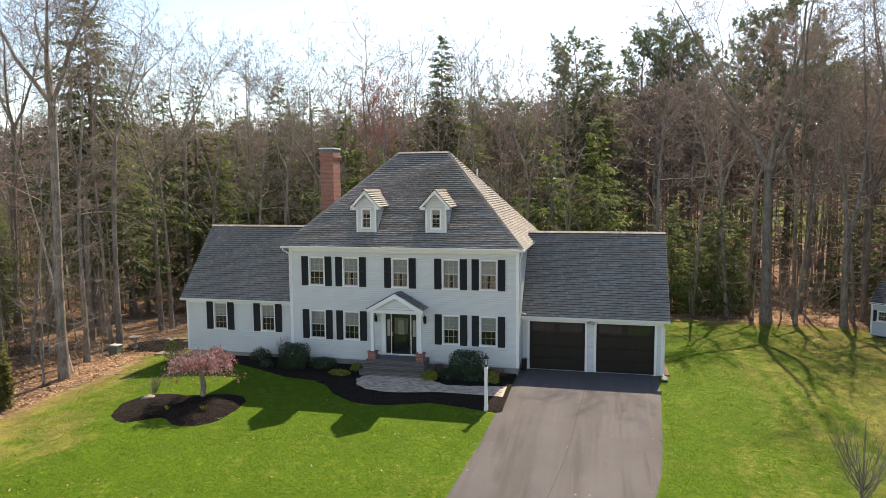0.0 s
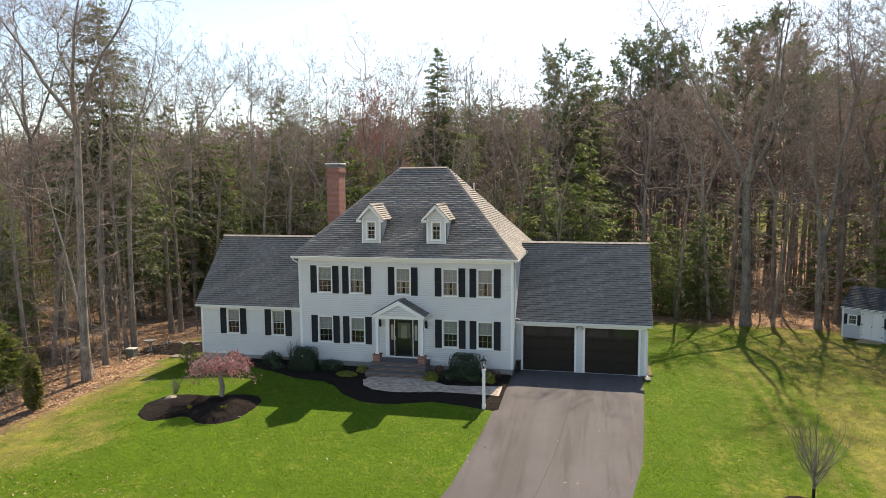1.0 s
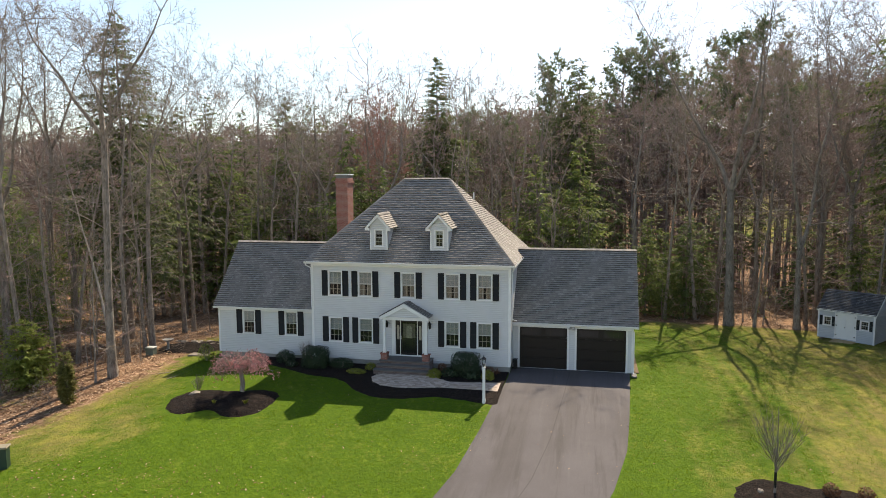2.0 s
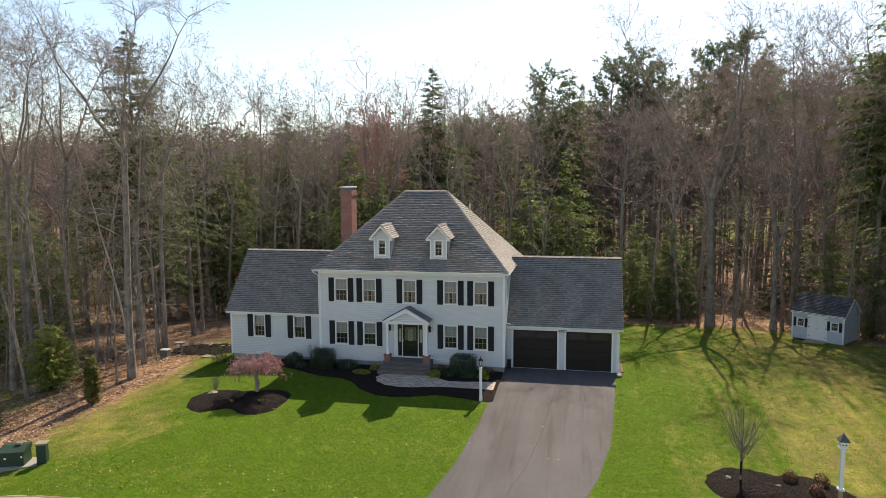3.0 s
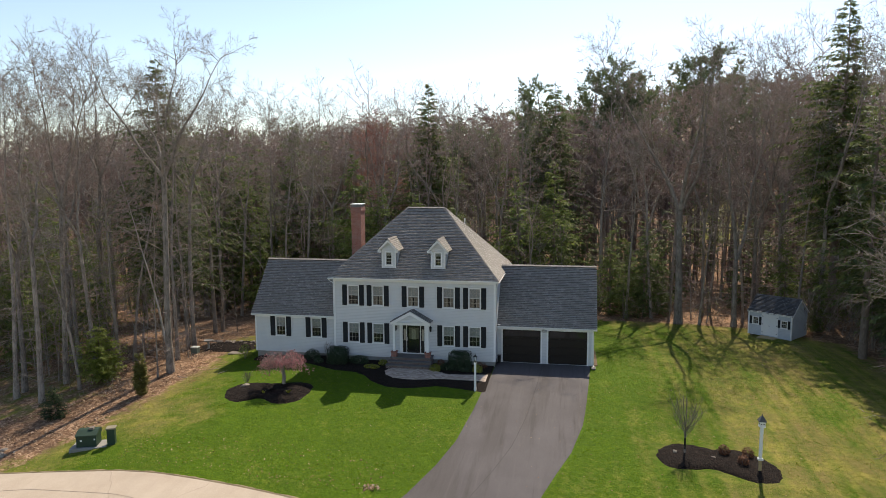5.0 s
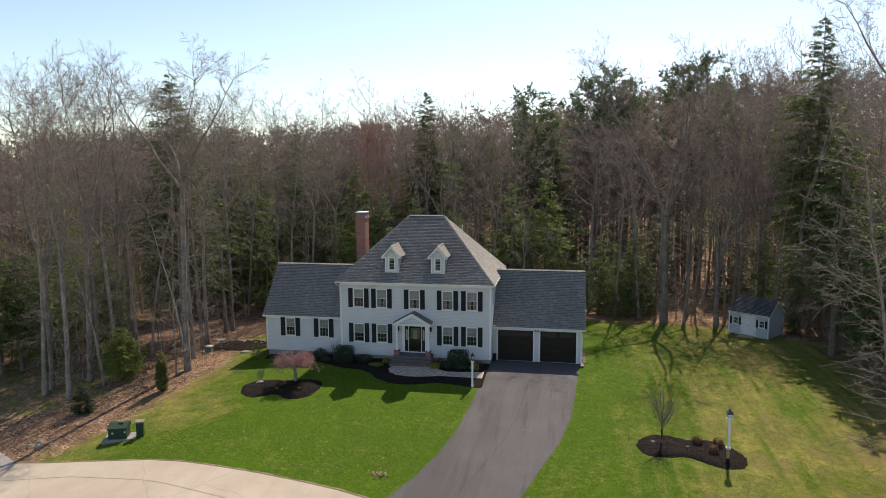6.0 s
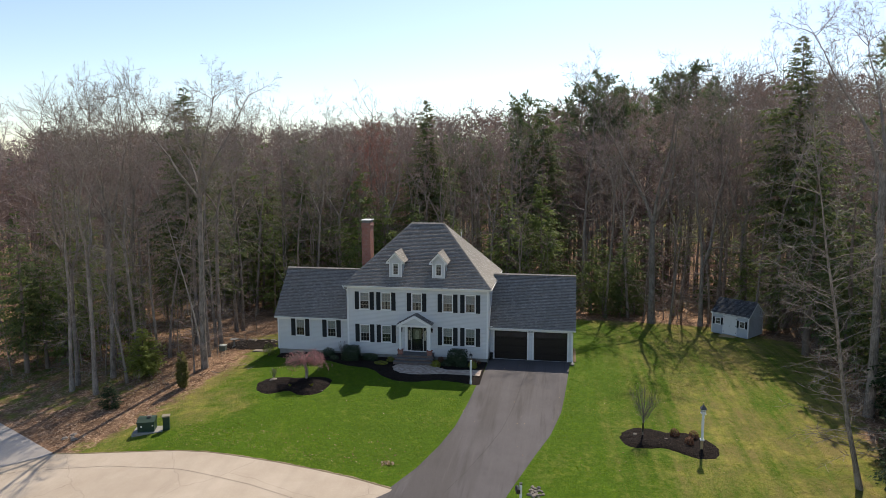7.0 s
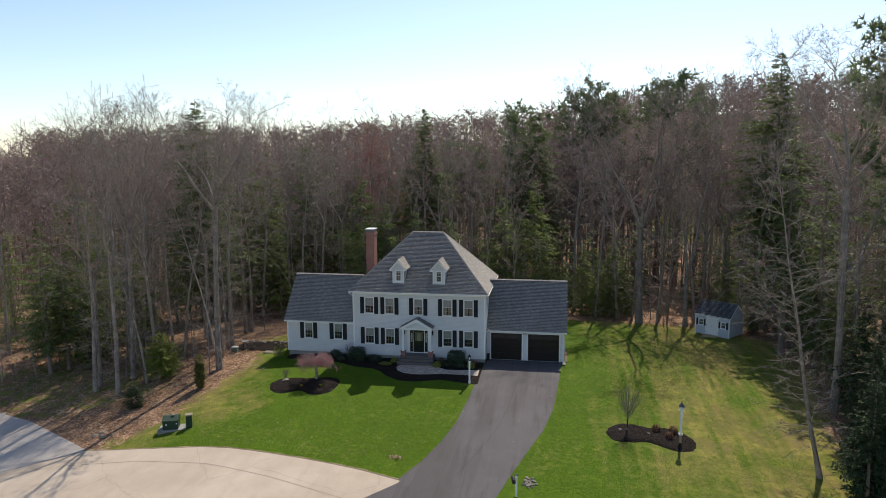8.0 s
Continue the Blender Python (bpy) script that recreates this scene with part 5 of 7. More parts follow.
def hemlock_tree(seed, height, radius, base=0.08, width=0.19, boughs=150, per=20, droop=0.3, size=0.5, ragged=0.35, taper=0.8, wide=0.2, gaps=0.15):
    """Meshes of a feathery evergreen with drooping flat sprays: (trunk and boughs, needles)."""
    rng = random.Random(seed)
    wood, leaf = M(), M()
    bend = [Vector((rng.gauss(0, 0.08), rng.gauss(0, 0.08), height * f)) for f in (0.3, 0.6, 0.85)]
    wood.tube([(0, 0, -0.4), *bend, (0, 0, height)], [radius * 1.3, radius * 0.9, radius * 0.5, radius * 0.2, 0.012], 7, False)
    most = height * width
    for k in range(boughs):
        rel = 1 - rng.random() ** 0.72
        z = height * (base + (0.985 - base) * rel)
        az = k * 2.4 + rng.uniform(-0.4, 0.4)
        lump = 1 + 0.55 * noise.noise(Vector((math.cos(az) * 1.3, math.sin(az) * 1.3, z * 0.38 + seed * 3.7)))
        if rng.random() < gaps or (lump < 0.74 and rel < 0.45):
            continue
        reach = (most * (1 - rel) ** taper * min(1.0, 0.55 + 2.2 * rel) + 0.14) * rng.uniform(1 - ragged, 1.12) * lump
        c, s = math.cos(az), math.sin(az)
        lift = rng.uniform(-0.22, 0.42) + 0.3 * rel * rel
        sag = droop * rng.uniform(0.7, 1.3) * (1 - 0.7 * rel)
        side = Vector((-s, c, 0))

        def at(t):
            return Vector((c * reach * t, s * reach * t, z + reach * (lift * t - (lift * 0.4 + sag) * t * t)))

        if reach > 0.6 and k % 6 == 0:
            wood.tube([at(0), at(0.5), at(1)], [0.012 + 0.008 * reach, 0.010, 0.004], 3, False)
        n = max(4, round(per * (0.36 + 0.64 * reach / most)))
        for j in range(n):
            t = 0.16 + 0.9 * ((j + rng.random()) / n) ** 0.85
            q = at(t)
            go = (at(min(1.1, t + 0.1)) - q).normalized()
            sg = 1 if j % 2 else -1
            ln = size * rng.uniform(0.6, 1.2) * (1.15 - 0.45 * t) * (0.55 + 0.45 * reach / most)
            d = (go * rng.uniform(0.35, 1.0) + side * sg * rng.uniform(0.25, 0.95) + UP * rng.uniform(-0.75, 0.3)).normalized()
            wv = d.cross(UP * 1.0 + any_way(rng) * 0.55).normalized() * ln * wide * rng.uniform(0.7, 1.3)
            mid = q + d * ln * rng.uniform(0.35, 0.6)
            tip = q + d * ln - UP * ln * rng.uniform(0.05, 0.28)
            v = len(leaf.v)
            leaf.v += [tuple(q), tuple(mid + wv), tuple(tip), tuple(mid - wv)]
            leaf.f += [(v, v + 1, v + 2), (v, v + 2, v + 3)]
    return wood, leaf


def pine_tree(seed, height, radius, base=0.42, width=0.2, whorls=13, tufts=13, blade=0.36):
    """Meshes of a white pine: tiers of level boughs that end in needle tufts."""
    rng = random.Random(seed)
    wood, leaf = M(), M()
    bend = [Vector((rng.gauss(0, 0.15), rng.gauss(0, 0.15), height * f)) for f in (0.35, 0.65, 0.85)]
    wood.tube([(0, 0, -0.4), *bend, (0, 0, height)], [radius * 1.3, radius, radius * 0.65, radius * 0.35, 0.02], 7, False)

    def tuft(p, d):
        for b in range(8):
            o = (d * 0.6 + any_way(rng) * 0.9 + UP * 0.3).normalized()
            w = o.cross(any_way(rng)).normalized() * blade * 0.13
            ln = blade * rng.uniform(0.7, 1.25)
            v = len(leaf.v)
            leaf.v += [tuple(p - w), tuple(p + w), tuple(p + o * ln)]
            leaf.f.append((v, v + 1, v + 2))

    for k in range(whorls):
        rel = k / (whorls - 1)
        z = height * (base + (0.99 - base) * rel ** 0.9)
        for j in range(rng.choice((3, 4, 5))):
            az = rng.uniform(0, 6.28)
            reach = height * width * (0.35 + 0.75 * math.sin((0.12 + 0.7 * rel) * math.pi)) * (1 - 0.25 * rel ** 3) * rng.uniform(0.35, 1.1)
            if rel > 0.95:
                reach *= 0.5
            d = Vector((math.cos(az), math.sin(az), rng.uniform(0.0, 0.3) + 0.6 * rel)).normalized()
            pts, ways = wander(rng, Vector((0, 0, z + rng.uniform(-0.4, 0.4))), d, reach, 4, 0.10, 0.07)
            wood.tube(pts, [0.015 + 0.014 * reach, 0.03, 0.022, 0.014, 0.006], 3, False)
            n = max(3, round(tufts * reach / (height * width)))
            for t in range(n):
                q, i = along(pts, 0.35 + 0.65 * (t + rng.random()) / n)
                o = (ways[i + 1] * 0.5 + any_way(rng) * 0.7 + UP * 0.25).normalized()
                e = q + o * rng.uniform(0.25, 0.95)
                tuft(e, o)
                tuft(q.lerp(e, 0.55), o)
            tuft(pts[-1], ways[-1])
    return wood, leaf


PROTO = {}


def plant(kind, variant, x, y, scale, spin, label, category, name, group):
    key = (kind, variant)
    data = PROTO[key]
    ob = thing(name, label, category, (x, y, ground(x, y)), group, rz=spin)
    ob.scale = (scale, scale, scale)
    for nm, me in data:
        part(nm, me, None, ob)
    return ob


def keep(kind, variant, pair, bark, leaf, names=("trunk", "crown")):
    PROTO[(kind, variant)] = [(names[0], pair[0].mesh(names[0], bark, True)), (names[1], pair[1].mesh(names[1], leaf))]


# prototypes: tall wood-edge trees, slimmer wood trees, evergreens
for i in range(5):
    keep("edge", i, bare_tree(100 + i, 23, 0.175, 0.42 + 0.04 * i, 18, 6, 4, 3, (0, 0.5, 0.62, 0.44, 0)[i], (2, 2, 3, 2, 2)[i], 0.34, 0.25, 32), BARK, TWIG)
keep("fan", 0, bare_tree(121, 26, 0.24, 0.55, 26, 6, 5, 4, 0.60, 4, 0.62, 0.21, 40, lean=-0.03), BARK, TWIG)
keep("forked", 0, bare_tree(131, 26, 0.32, 0.36, 22, 6, 5, 4, 0.40, 3, 0.36, 0.24, 16), BARK, TWIG)
keep("forked", 1, bare_tree(132, 23, 0.23, 0.30, 18, 6, 5, 3, 0.27, 2, 0.24, 0.25, 14), BARK, TWIG)
keep("twiggy", 0, bare_tree(151, 21, 0.15, 0.52, 14, 6, 5, 3, 0, 2, 0.2, 0.22, 110, arm=4.2), BARK, TWIG)
keep("slim", 0, bare_tree(141, 19, 0.15, 0.62, 10, 4, 4, 4, 0, 2, 0.2, 0.16, 20), BARK, TWIG)
for i in range(6):
    keep("wood", i, bare_tree(200 + i, 20, 0.13, 0.36, 12, 4, 4, 2, (0.5, 0, 0.42, 0.62, 0.36, 0)[i], (2, 2, 3, 2, 2, 2)[i], 0.3, 0.24, 15, hw=0.010, tips=2, least=0.017), BARK, TWIG if i % 2 else REDTWIG)
for i in range(4):
    keep("thin", i, bare_tree(300 + i, 11, 0.055, 0.22, 6, 2, 3, 3, (0, 0, 0.3, 0)[i], 2, 0.25, 0.28, 9, hw=0.011, tips=1), BARK, REDTWIG if i % 2 else TWIG)
for i in range(2):
    keep("budding", i, bare_tree(350 + i, 20, 0.15, 0.30, 16, 6, 5, 4, (0.45, 0)[i], 2, 0.3, 0.27, 30), BARK, REDTWIG)
keep("leaner", 0, bare_tree(330, 17, 0.10, 0.55, 8, 3, 4, 3, 0, 2, 0.2, 0.16, 10), PALEBARK, TWIG)
for i in range(3):
    keep("hemlock", i, hemlock_tree(400 + i, 20, 0.24, (0.30, 0.14, 0.22)[i], 0.20, 230, 20, 0.2, 0.60, 0.45, 0.72, 0.26, 0.05), DARKBARK, NEEDLE)
for i in range(2):
    keep("tallhemlock", i, hemlock_tree(410 + i, 20, 0.21, (0.28, 0.2)[i], (0.19, 0.23)[i], 760, 30, 0.2, 0.42, 0.4, 0.75, 0.26, 0.05), DARKBARK, NEEDLE)
for i in range(3):
    keep("pine", i, pine_tree(450 + i, 24, 0.26, (0.42, 0.5, 0.36)[i], 0.17, 18, 20, 0.38), DARKBARK, PINE)
for i in range(2):
    keep("spruce", i, hemlock_tree(460 + i, 11, 0.12, 0.02, 0.23, 330, 22, 0.14, 0.44, 0.25, 0.85, 0.24, 0.03), DARKBARK, DARKNEEDLE)
for i in range(4):
    keep("mid", i, hemlock_tree(470 + i, 11, 0.11, 0.10 if i < 3 else 0.03, 0.24, 170 if i < 3 else 330, 22, 0.16, 0.46, 0.5, 0.8, 0.2, 0.15), DARKBARK, YOUNGNEEDLE)
for i in range(2):
    keep("shade", i, hemlock_tree(490 + i, 11, 0.11, 0.03, 0.26, 135, 20, 0.2, 0.56, 0.45, 0.7, 0.26, 0.08), DARKBARK, NEEDLE)
for i in range(2):
    keep("young", i, hemlock_tree(480 + i, 5.5, 0.06, 0.04, 0.30, 90, 16, 0.12, 0.34, 0.45, 0.85, 0.14, 0.15), DARKBARK, YOUNGNEEDLE)


def leafy_sapling(seed, h):
    w, f = bare_tree(seed, h, 0.05, 0.2, 10, 3, 3, 3, 0, 2, 0.2, 0.26, 8)
    rng = random.Random(seed)
    lf = M()
    for a in f.f[::3]:
        p = Vector(f.v[a[-1]])
        d = Vector((rng.gauss(0, 1), rng.gauss(0, 1), rng.gauss(0, 0.6))).normalized() * 0.065
        s = d.cross(Vector((rng.random(), rng.random(), 1))).normalized() * 0.035
        lf.face(p - d, p + s, p + d, p - s)
    return w, lf


for i in range(2):
    keep("spring", i, leafy_sapling(520 + i, 9), BARK, SPRING)
keep("redmaple", 0, bare_tree(560, 20, 0.2, 0.4, 18, 6, 5, 6, 0, 2, 0.2, 0.24, 8, hw=0.018), BARK, REDBUD)

LAB = {"edge": ("tall leafless grey-barked tree at the wood's edge", "tree", "bare_tree"),
       "fan": ("tall leafless tree with wide fanning crown at the wood's edge", "tree", "bare_tree"),
       "twiggy": ("leaning leafless tree with many fine side branches", "tree", "bare_tree"),
       "slim": ("slim straight leafless tree with few side branches", "tree", "bare_tree"),
       "budding": ("leafless spreading tree with reddish budding twigs", "tree", "budding_tree"),
       "forked": ("big leafless tree with a forked grey trunk", "tree", "bare_tree"),
       "wood": ("slender leafless woodland tree with reddish-brown twigs", "tree", "bare_tree"),
       "thin": ("thin leafless woodland sapling", "tree", "sapling"),
       "leaner": ("slim pale leaning dead tree at the wood's edge", "tree", "leaning_tree"),
       "hemlock": ("tall dark green hemlock with drooping boughs", "conifer", "hemlock"),
       "tallhemlock": ("tall dark green hemlock with feathery drooping boughs", "conifer", "hemlock"),
       "pine": ("tall white pine with tufted upper boughs", "conifer", "pine_tree"),
       "mid": ("half-grown olive-green hemlock among bare trees", "conifer", "hemlock"),
       "shade": ("half-grown dark hemlock with boughs to the ground", "conifer", "hemlock"),
       "spruce": ("dense dark green spruce with boughs to the ground", "conifer", "spruce"),
       "young": ("young green hemlock in the undergrowth", "conifer", "young_hemlock"),
       "spring": ("slender sapling with yellow-green spring leaves", "tree", "leafing_sapling"),
       "redmaple": ("red maple in red spring blossom", "tree", "red_maple")}


def tree(kind, x, y, scale=1.0, variant=None, spin=None):
    n = len([k for k in PROTO if k[0] == kind])
    v = RNG.randrange(n) if variant is None else variant
    s = RNG.uniform(0, 6.28) if spin is None else spin
    lab = LAB[kind]
    ob = plant(kind, v, x, y, scale, s, lab[0], lab[1], lab[2], "woodland trees")
    if kind in ("wood", "thin"):
        ob.rotation_euler = (RNG.gauss(0, 0.03), RNG.gauss(0, 0.03), s)
    return ob


# trees that stand out, one by one
tree("fan", -11.8, -2.9, 0.93, 0, 0.4)
tree("edge", -13.3, 0.4, 0.95, 0, 1.0)
tree("edge", -18.5, -7.8, 0.96, 1, 2.0)
tree("edge", -19.4, -4.4, 1.0, 2, 0.6)
tree("edge", -21.3, -7.0, 1.05, 4)
tree("edge", -21.7, -5.8, 0.98, 3)
tree("edge", -21.6, -0.2, 1.05, 0, 3.0)
tree("edge", -23.2, 0.8, 1.08, 3, 1.8)
tree("slim", -17.2, -5.7, 0.8, 0, 1.0)
tree("edge", -16.8, -1.8, 0.86, 4, 5.0)
tree("slim", -17.2, 0.5, 0.95, 0, 4.0)
tree("edge", -14.1, 4.2, 0.92, 2, 2.0)
tree("edge", -17.2, 5.2, 1.02, 3, 1.2)
tree("edge", -15.9, 10.8, 0.95, 1, 0.2)
tree("slim", -15.4, 11.3, 1.1, 0, 2.2)
tree("edge", -25.3, 7.3, 1.1, 2, 0.9)
tree("wood", -24.6, 7.0, 1.15, 2)
tree("hemlock", -29.0, -3.0, 0.75, 1)
tree("hemlock", -28.0, -1.8, 0.6, 2)
fallen = tree("leaner", -12.5, -1.7, 1.0, 0, 0.0)
fallen.rotation_euler = (0.0, -0.23, 0.0)
tree("tallhemlock", -19.4, 8.8, 1.29, 1)
tree("slim", 22.8, 22.0, 1.0, 0, 2.1)
tree("edge", 20.4, 26.0, 1.18, 0, 0.2)
tree("forked", 27.5, 19.55, 1.04, 0, 0.3)
tree("slim", 29.35, 19.2, 0.8, 0, 2.2)
tree("thin", 29.1, 21.9, 1.2, 1)
tree("forked", 32.4, 19.0, 1.0, 1, 0.1)
tree("slim", 33.8, 21.6, 1.0, 0, 0.7)
for bx, by, bs in ((25.6, 26.5, 1.05), (30.6, 24.8, 1.1), (34.8, 22.8, 1.1), (37.0, 21.0, 1.15), (31.8, 27.5, 1.2), (27.8, 27.5, 1.2), (36.2, 26.5, 1.25)):
    tree("budding", bx, by, bs)
tree("mid", 1.5, 20.5, 1.25, 0)
tree("mid", -4.5, 19.0, 1.1, 1)
for gx, gy, gs in ((21.3, 23.4, 0.82), (24.6, 22.8, 0.86), (26.2, 24.6, 0.74), (19.2, 24.6, 0.6), (23.2, 25.0, 0.7), (36.8, 19.4, 0.85), (39.0, 17.2, 0.62)):
    tree("mid", gx, gy, gs, 3)
tree("young", 22.6, 21.4, 0.9, 0)
tree("edge", 39.2, 17.5, 1.1, 3, 1.1)
tree("tallhemlock", 41.0, 20.0, 1.5, 0)
for ex, ey, es, ev in ((35.6, 24.6, 1.2, 0), (38.2, 25.8, 1.22, 3), (42.6, 24.0, 1.18, 1), (45.5, 21.0, 1.15, 4), (44.0, 28.5, 1.28, 2)):
    tree("edge", ex, ey, es, ev)
leaning = tree("twiggy", 33.75, -16.4, 1.0, 0, 0.0)
leaning.rotation_euler = (0.0, -0.22, 0.0)
tree("fan", 38.1, -6.7, 1.04, 0, 2.6)
tree("forked", 43.2, 3.5, 1.1, 1, 1.4)
tree("pine", 45.5, 3.0, 1.36, 2)
tree("spruce", 35.3, -18.9, 0.72, 0)
tree("spruce", 37.0, -17.2, 0.85, 1)
tree("spruce", 37.5, -13.4, 0.75, 0)
tree("spruce", 39.8, -9.6, 0.7, 1)
tree("hemlock", 39.2, 0.3, 0.85, 1)
tree("hemlock", 38.7, 7.0, 1.02, 2)
tree("spruce", 38.6, -15.6, 1.1, 1)
tree("spruce", 40.2, -20.5, 1.3, 0)
tree("spruce", 42.0, -11.0, 0.95, 1)
tree("spruce", 39.8, -6.5, 0.8, 0)
tree("hemlock", 42.0, -13.0, 0.85, 1)
tree("hemlock", 43.0, -6.0, 1.0, 1)
tree("tallhemlock", -0.4, 36.6, 1.34, 0)
for px, py, ps, pv in ((12.6, 46.5, 1.12, 0), (20.8, 58.0, 1.24, 1), (24.6, 60.0, 1.32, 0), (27.0, 61.5, 1.25, 2), (34.6, 58.0, 1.3, 1), (37.3, 55.5, 1.36, 2), (40.5, 58.0, 1.2, 0)):
    tree("pine", px, py, ps, pv)
tree("tallhemlock", 15.0, 43.5, 1.38, 1)
tree("hemlock", 11.0, 42.0, 1.15, 1)
tree("mid", -5.6, 22.5, 1.66, 2)
for gx, gy, gs in ((13.5, 27.5, 0.9), (16.5, 29.5, 1.0), (19.0, 31.5, 1.05), (22.5, 30.0, 0.95), (25.5, 31.0, 1.0), (28.5, 33.0, 1.1), (38.5, 29.0, 1.0), (41.0, 25.5, 0.95), (36.5, 31.5, 1.05), (44.0, 15.0, 1.0), (8.5, 28.0, 0.9), (4.5, 29.5, 1.0), (-1.5, 30.0, 0.9), (-9.0, 28.5, 1.0), (-14.5, 26.0, 0.9)):
    tree("shade", gx, gy, gs)
for gx, gy, gs in ((41.8, 8.6, 0.95), (42.4, 4.6, 1.1), (40.2, -2.0, 0.85), (44.0, 12.8, 1.2), (41.6, -9.0, 1.0)):
    tree("shade", gx, gy, gs)
tree("hemlock", -12.2, 41.0, 1.0, 0)
tree("hemlock", -4.5, 33.0, 0.8, 2)
for hx, hy, hs, hv in ((-15.6, 30.0, 1.13, 1), (-23.9, 28.0, 1.17, 0), (-14.9, 36.0, 1.15, 2), (-22.2, 33.0, 1.13, 2), (-24.5, 24.0, 1.08, 1)):
    tree("hemlock", hx, hy, hs, hv)
for ex, ey, es, ev in ((-12.5, 19.5, 0.98, 0), (-22.5, 24.5, 1.1, 2), (-26.5, 21.5, 1.08, 0), (-9.0, 24.5, 1.0, 1), (-12.5, 30.5, 1.12, 4), (-18.0, 29.0, 1.12, 0), (-3.5, 27.5, 1.04, 3), (-29.0, 14.0, 1.0, 1)):
    tree("edge", ex, ey, es, ev)
for gx, gy, gs in ((-23.6, 3.6, 1.05), (-26.5, -1.0, 0.95), (-27.5, 3.0, 1.2)):
    tree("mid", gx, gy, gs)
tree("mid", -31.5, -0.2, 1.2, 0)
tree("mid", -29.0, 1.5, 0.95, 1)
tree("redmaple", -7.6, 41.5, 1.22)
tree("redmaple", -10.6, 44.5, 1.14)
ROAD_EDGE = [(-80, 6), (-50, -2), (-29, -7.5), (-20, -9.0), (-14.2, -9.0), (-13, -14)]


GLADES = [(21.5, 31, 6, 8.5), (33.5, 30, 7, 10), (-21, 13.5, 7.5, 7.5)]


def in_wood(x, y, pad):
    d = min(x - lerp_table(EDGE_LEFT, y), lerp_table(EDGE_RIGHT, y) - x, lerp_table(EDGE_BACK, x) - y)
    if x < 33 and y < -16 or x < -12 and y < lerp_table(ROAD_EDGE, x) + pad:
        return False
    if math.hypot((x - 46) / 9, (y - 91) / 13) < 1:
        return False
    # open glades among the trees
    if any(math.hypot((x - gx) / rx, (y - gy) / ry) < 1 for gx, gy, rx, ry in GLADES):
        return False
    return d < -pad


def scatter(kind, count, xr, yr, pad, smin, smax, space, taken):
    made, tries = 0, 0
    while made < count and tries < count * 30:
        tries += 1
        x, y = RNG.uniform(*xr), RNG.uniform(*yr)
        if not in_wood(x, y, pad) or any((x - a) ** 2 + (y - b) ** 2 < space * space for a, b in taken):
            continue
        taken.append((x, y))
        tree(kind, x, y, RNG.uniform(smin, smax))
        made += 1


TAKEN = [(-11.9, -2.75), (-13.6, 0.6), (27.4, 19.6), (32.4, 18.9), (22.9, 22.5), (-16, -6), (-19.6, -7.2), (34.5, 14.5)]
scatter("hemlock", 8, (-55, 75), (27, 62), 6, 0.6, 0.92, 3.5, TAKEN)
scatter("hemlock", 3, (-50, -26), (12, 24), 6, 0.5, 1.0, 3.5, TAKEN)
scatter("hemlock", 5, (43, 60), (-30, 14), 4, 0.6, 1.1, 3.5, TAKEN)
scatter("mid", 15, (-34, 54), (16, 31), 1.2, 0.8, 1.6, 2.2, TAKEN)
scatter("mid", 12, (-40, 60), (28, 46), 1.2, 1.1, 1.9, 2.4, TAKEN)
scatter("mid", 7, (-42, -15), (6, 24), 1.5, 0.8, 1.6, 2.2, TAKEN)
scatter("wood", 8, (-36, -11), (24, 42), 2.0, 1.15, 1.35, 2.0, TAKEN)
scatter("wood", 20, (-36, 54), (17, 30), 2.0, 0.8, 1.1, 2.0, TAKEN)
scatter("wood", 36, (-36, 54), (28, 46), 2.0, 1.0, 1.32, 2.0, TAKEN)
scatter("wood", 18, (-60, 80), (30, 60), 2.0, 1.0, 1.3, 2.2, TAKEN)
scatter("wood", 8, (-55, -13), (-8, 18), 1.5, 0.85, 1.15, 2.0, TAKEN)
scatter("wood", 20, (37.5, 66), (-34, 16), 1.5, 0.85, 1.2, 2.0, TAKEN)
scatter("thin", 52, (-45, 60), (8, 40), 0.8, 0.6, 1.3, 0.8, TAKEN)
scatter("thin", 30, (-40, -12), (-8, 20), 0.8, 0.5, 1.2, 0.8, TAKEN)
scatter("thin", 16, (37, 55), (-30, 16), 0.8, 0.6, 1.2, 0.8, TAKEN)
scatter("young", 26, (-45, 60), (13, 42), 0.8, 0.6, 1.6, 1.5, TAKEN)
scatter("young", 8, (-45, -17), (-4, 18), 0.8, 0.6, 1.5, 1.5, TAKEN)
scatter("spring", 26, (-45, 60), (12, 45), 0.8, 0.7, 1.4, 1.5, TAKEN)
scatter("spring", 24, (-40, -13), (-4, 24), 0.8, 0.7, 1.2, 1.5, TAKEN)
scatter("pine", 5, (-30, 70), (48, 85), 3, 0.8, 1.0, 3, TAKEN)


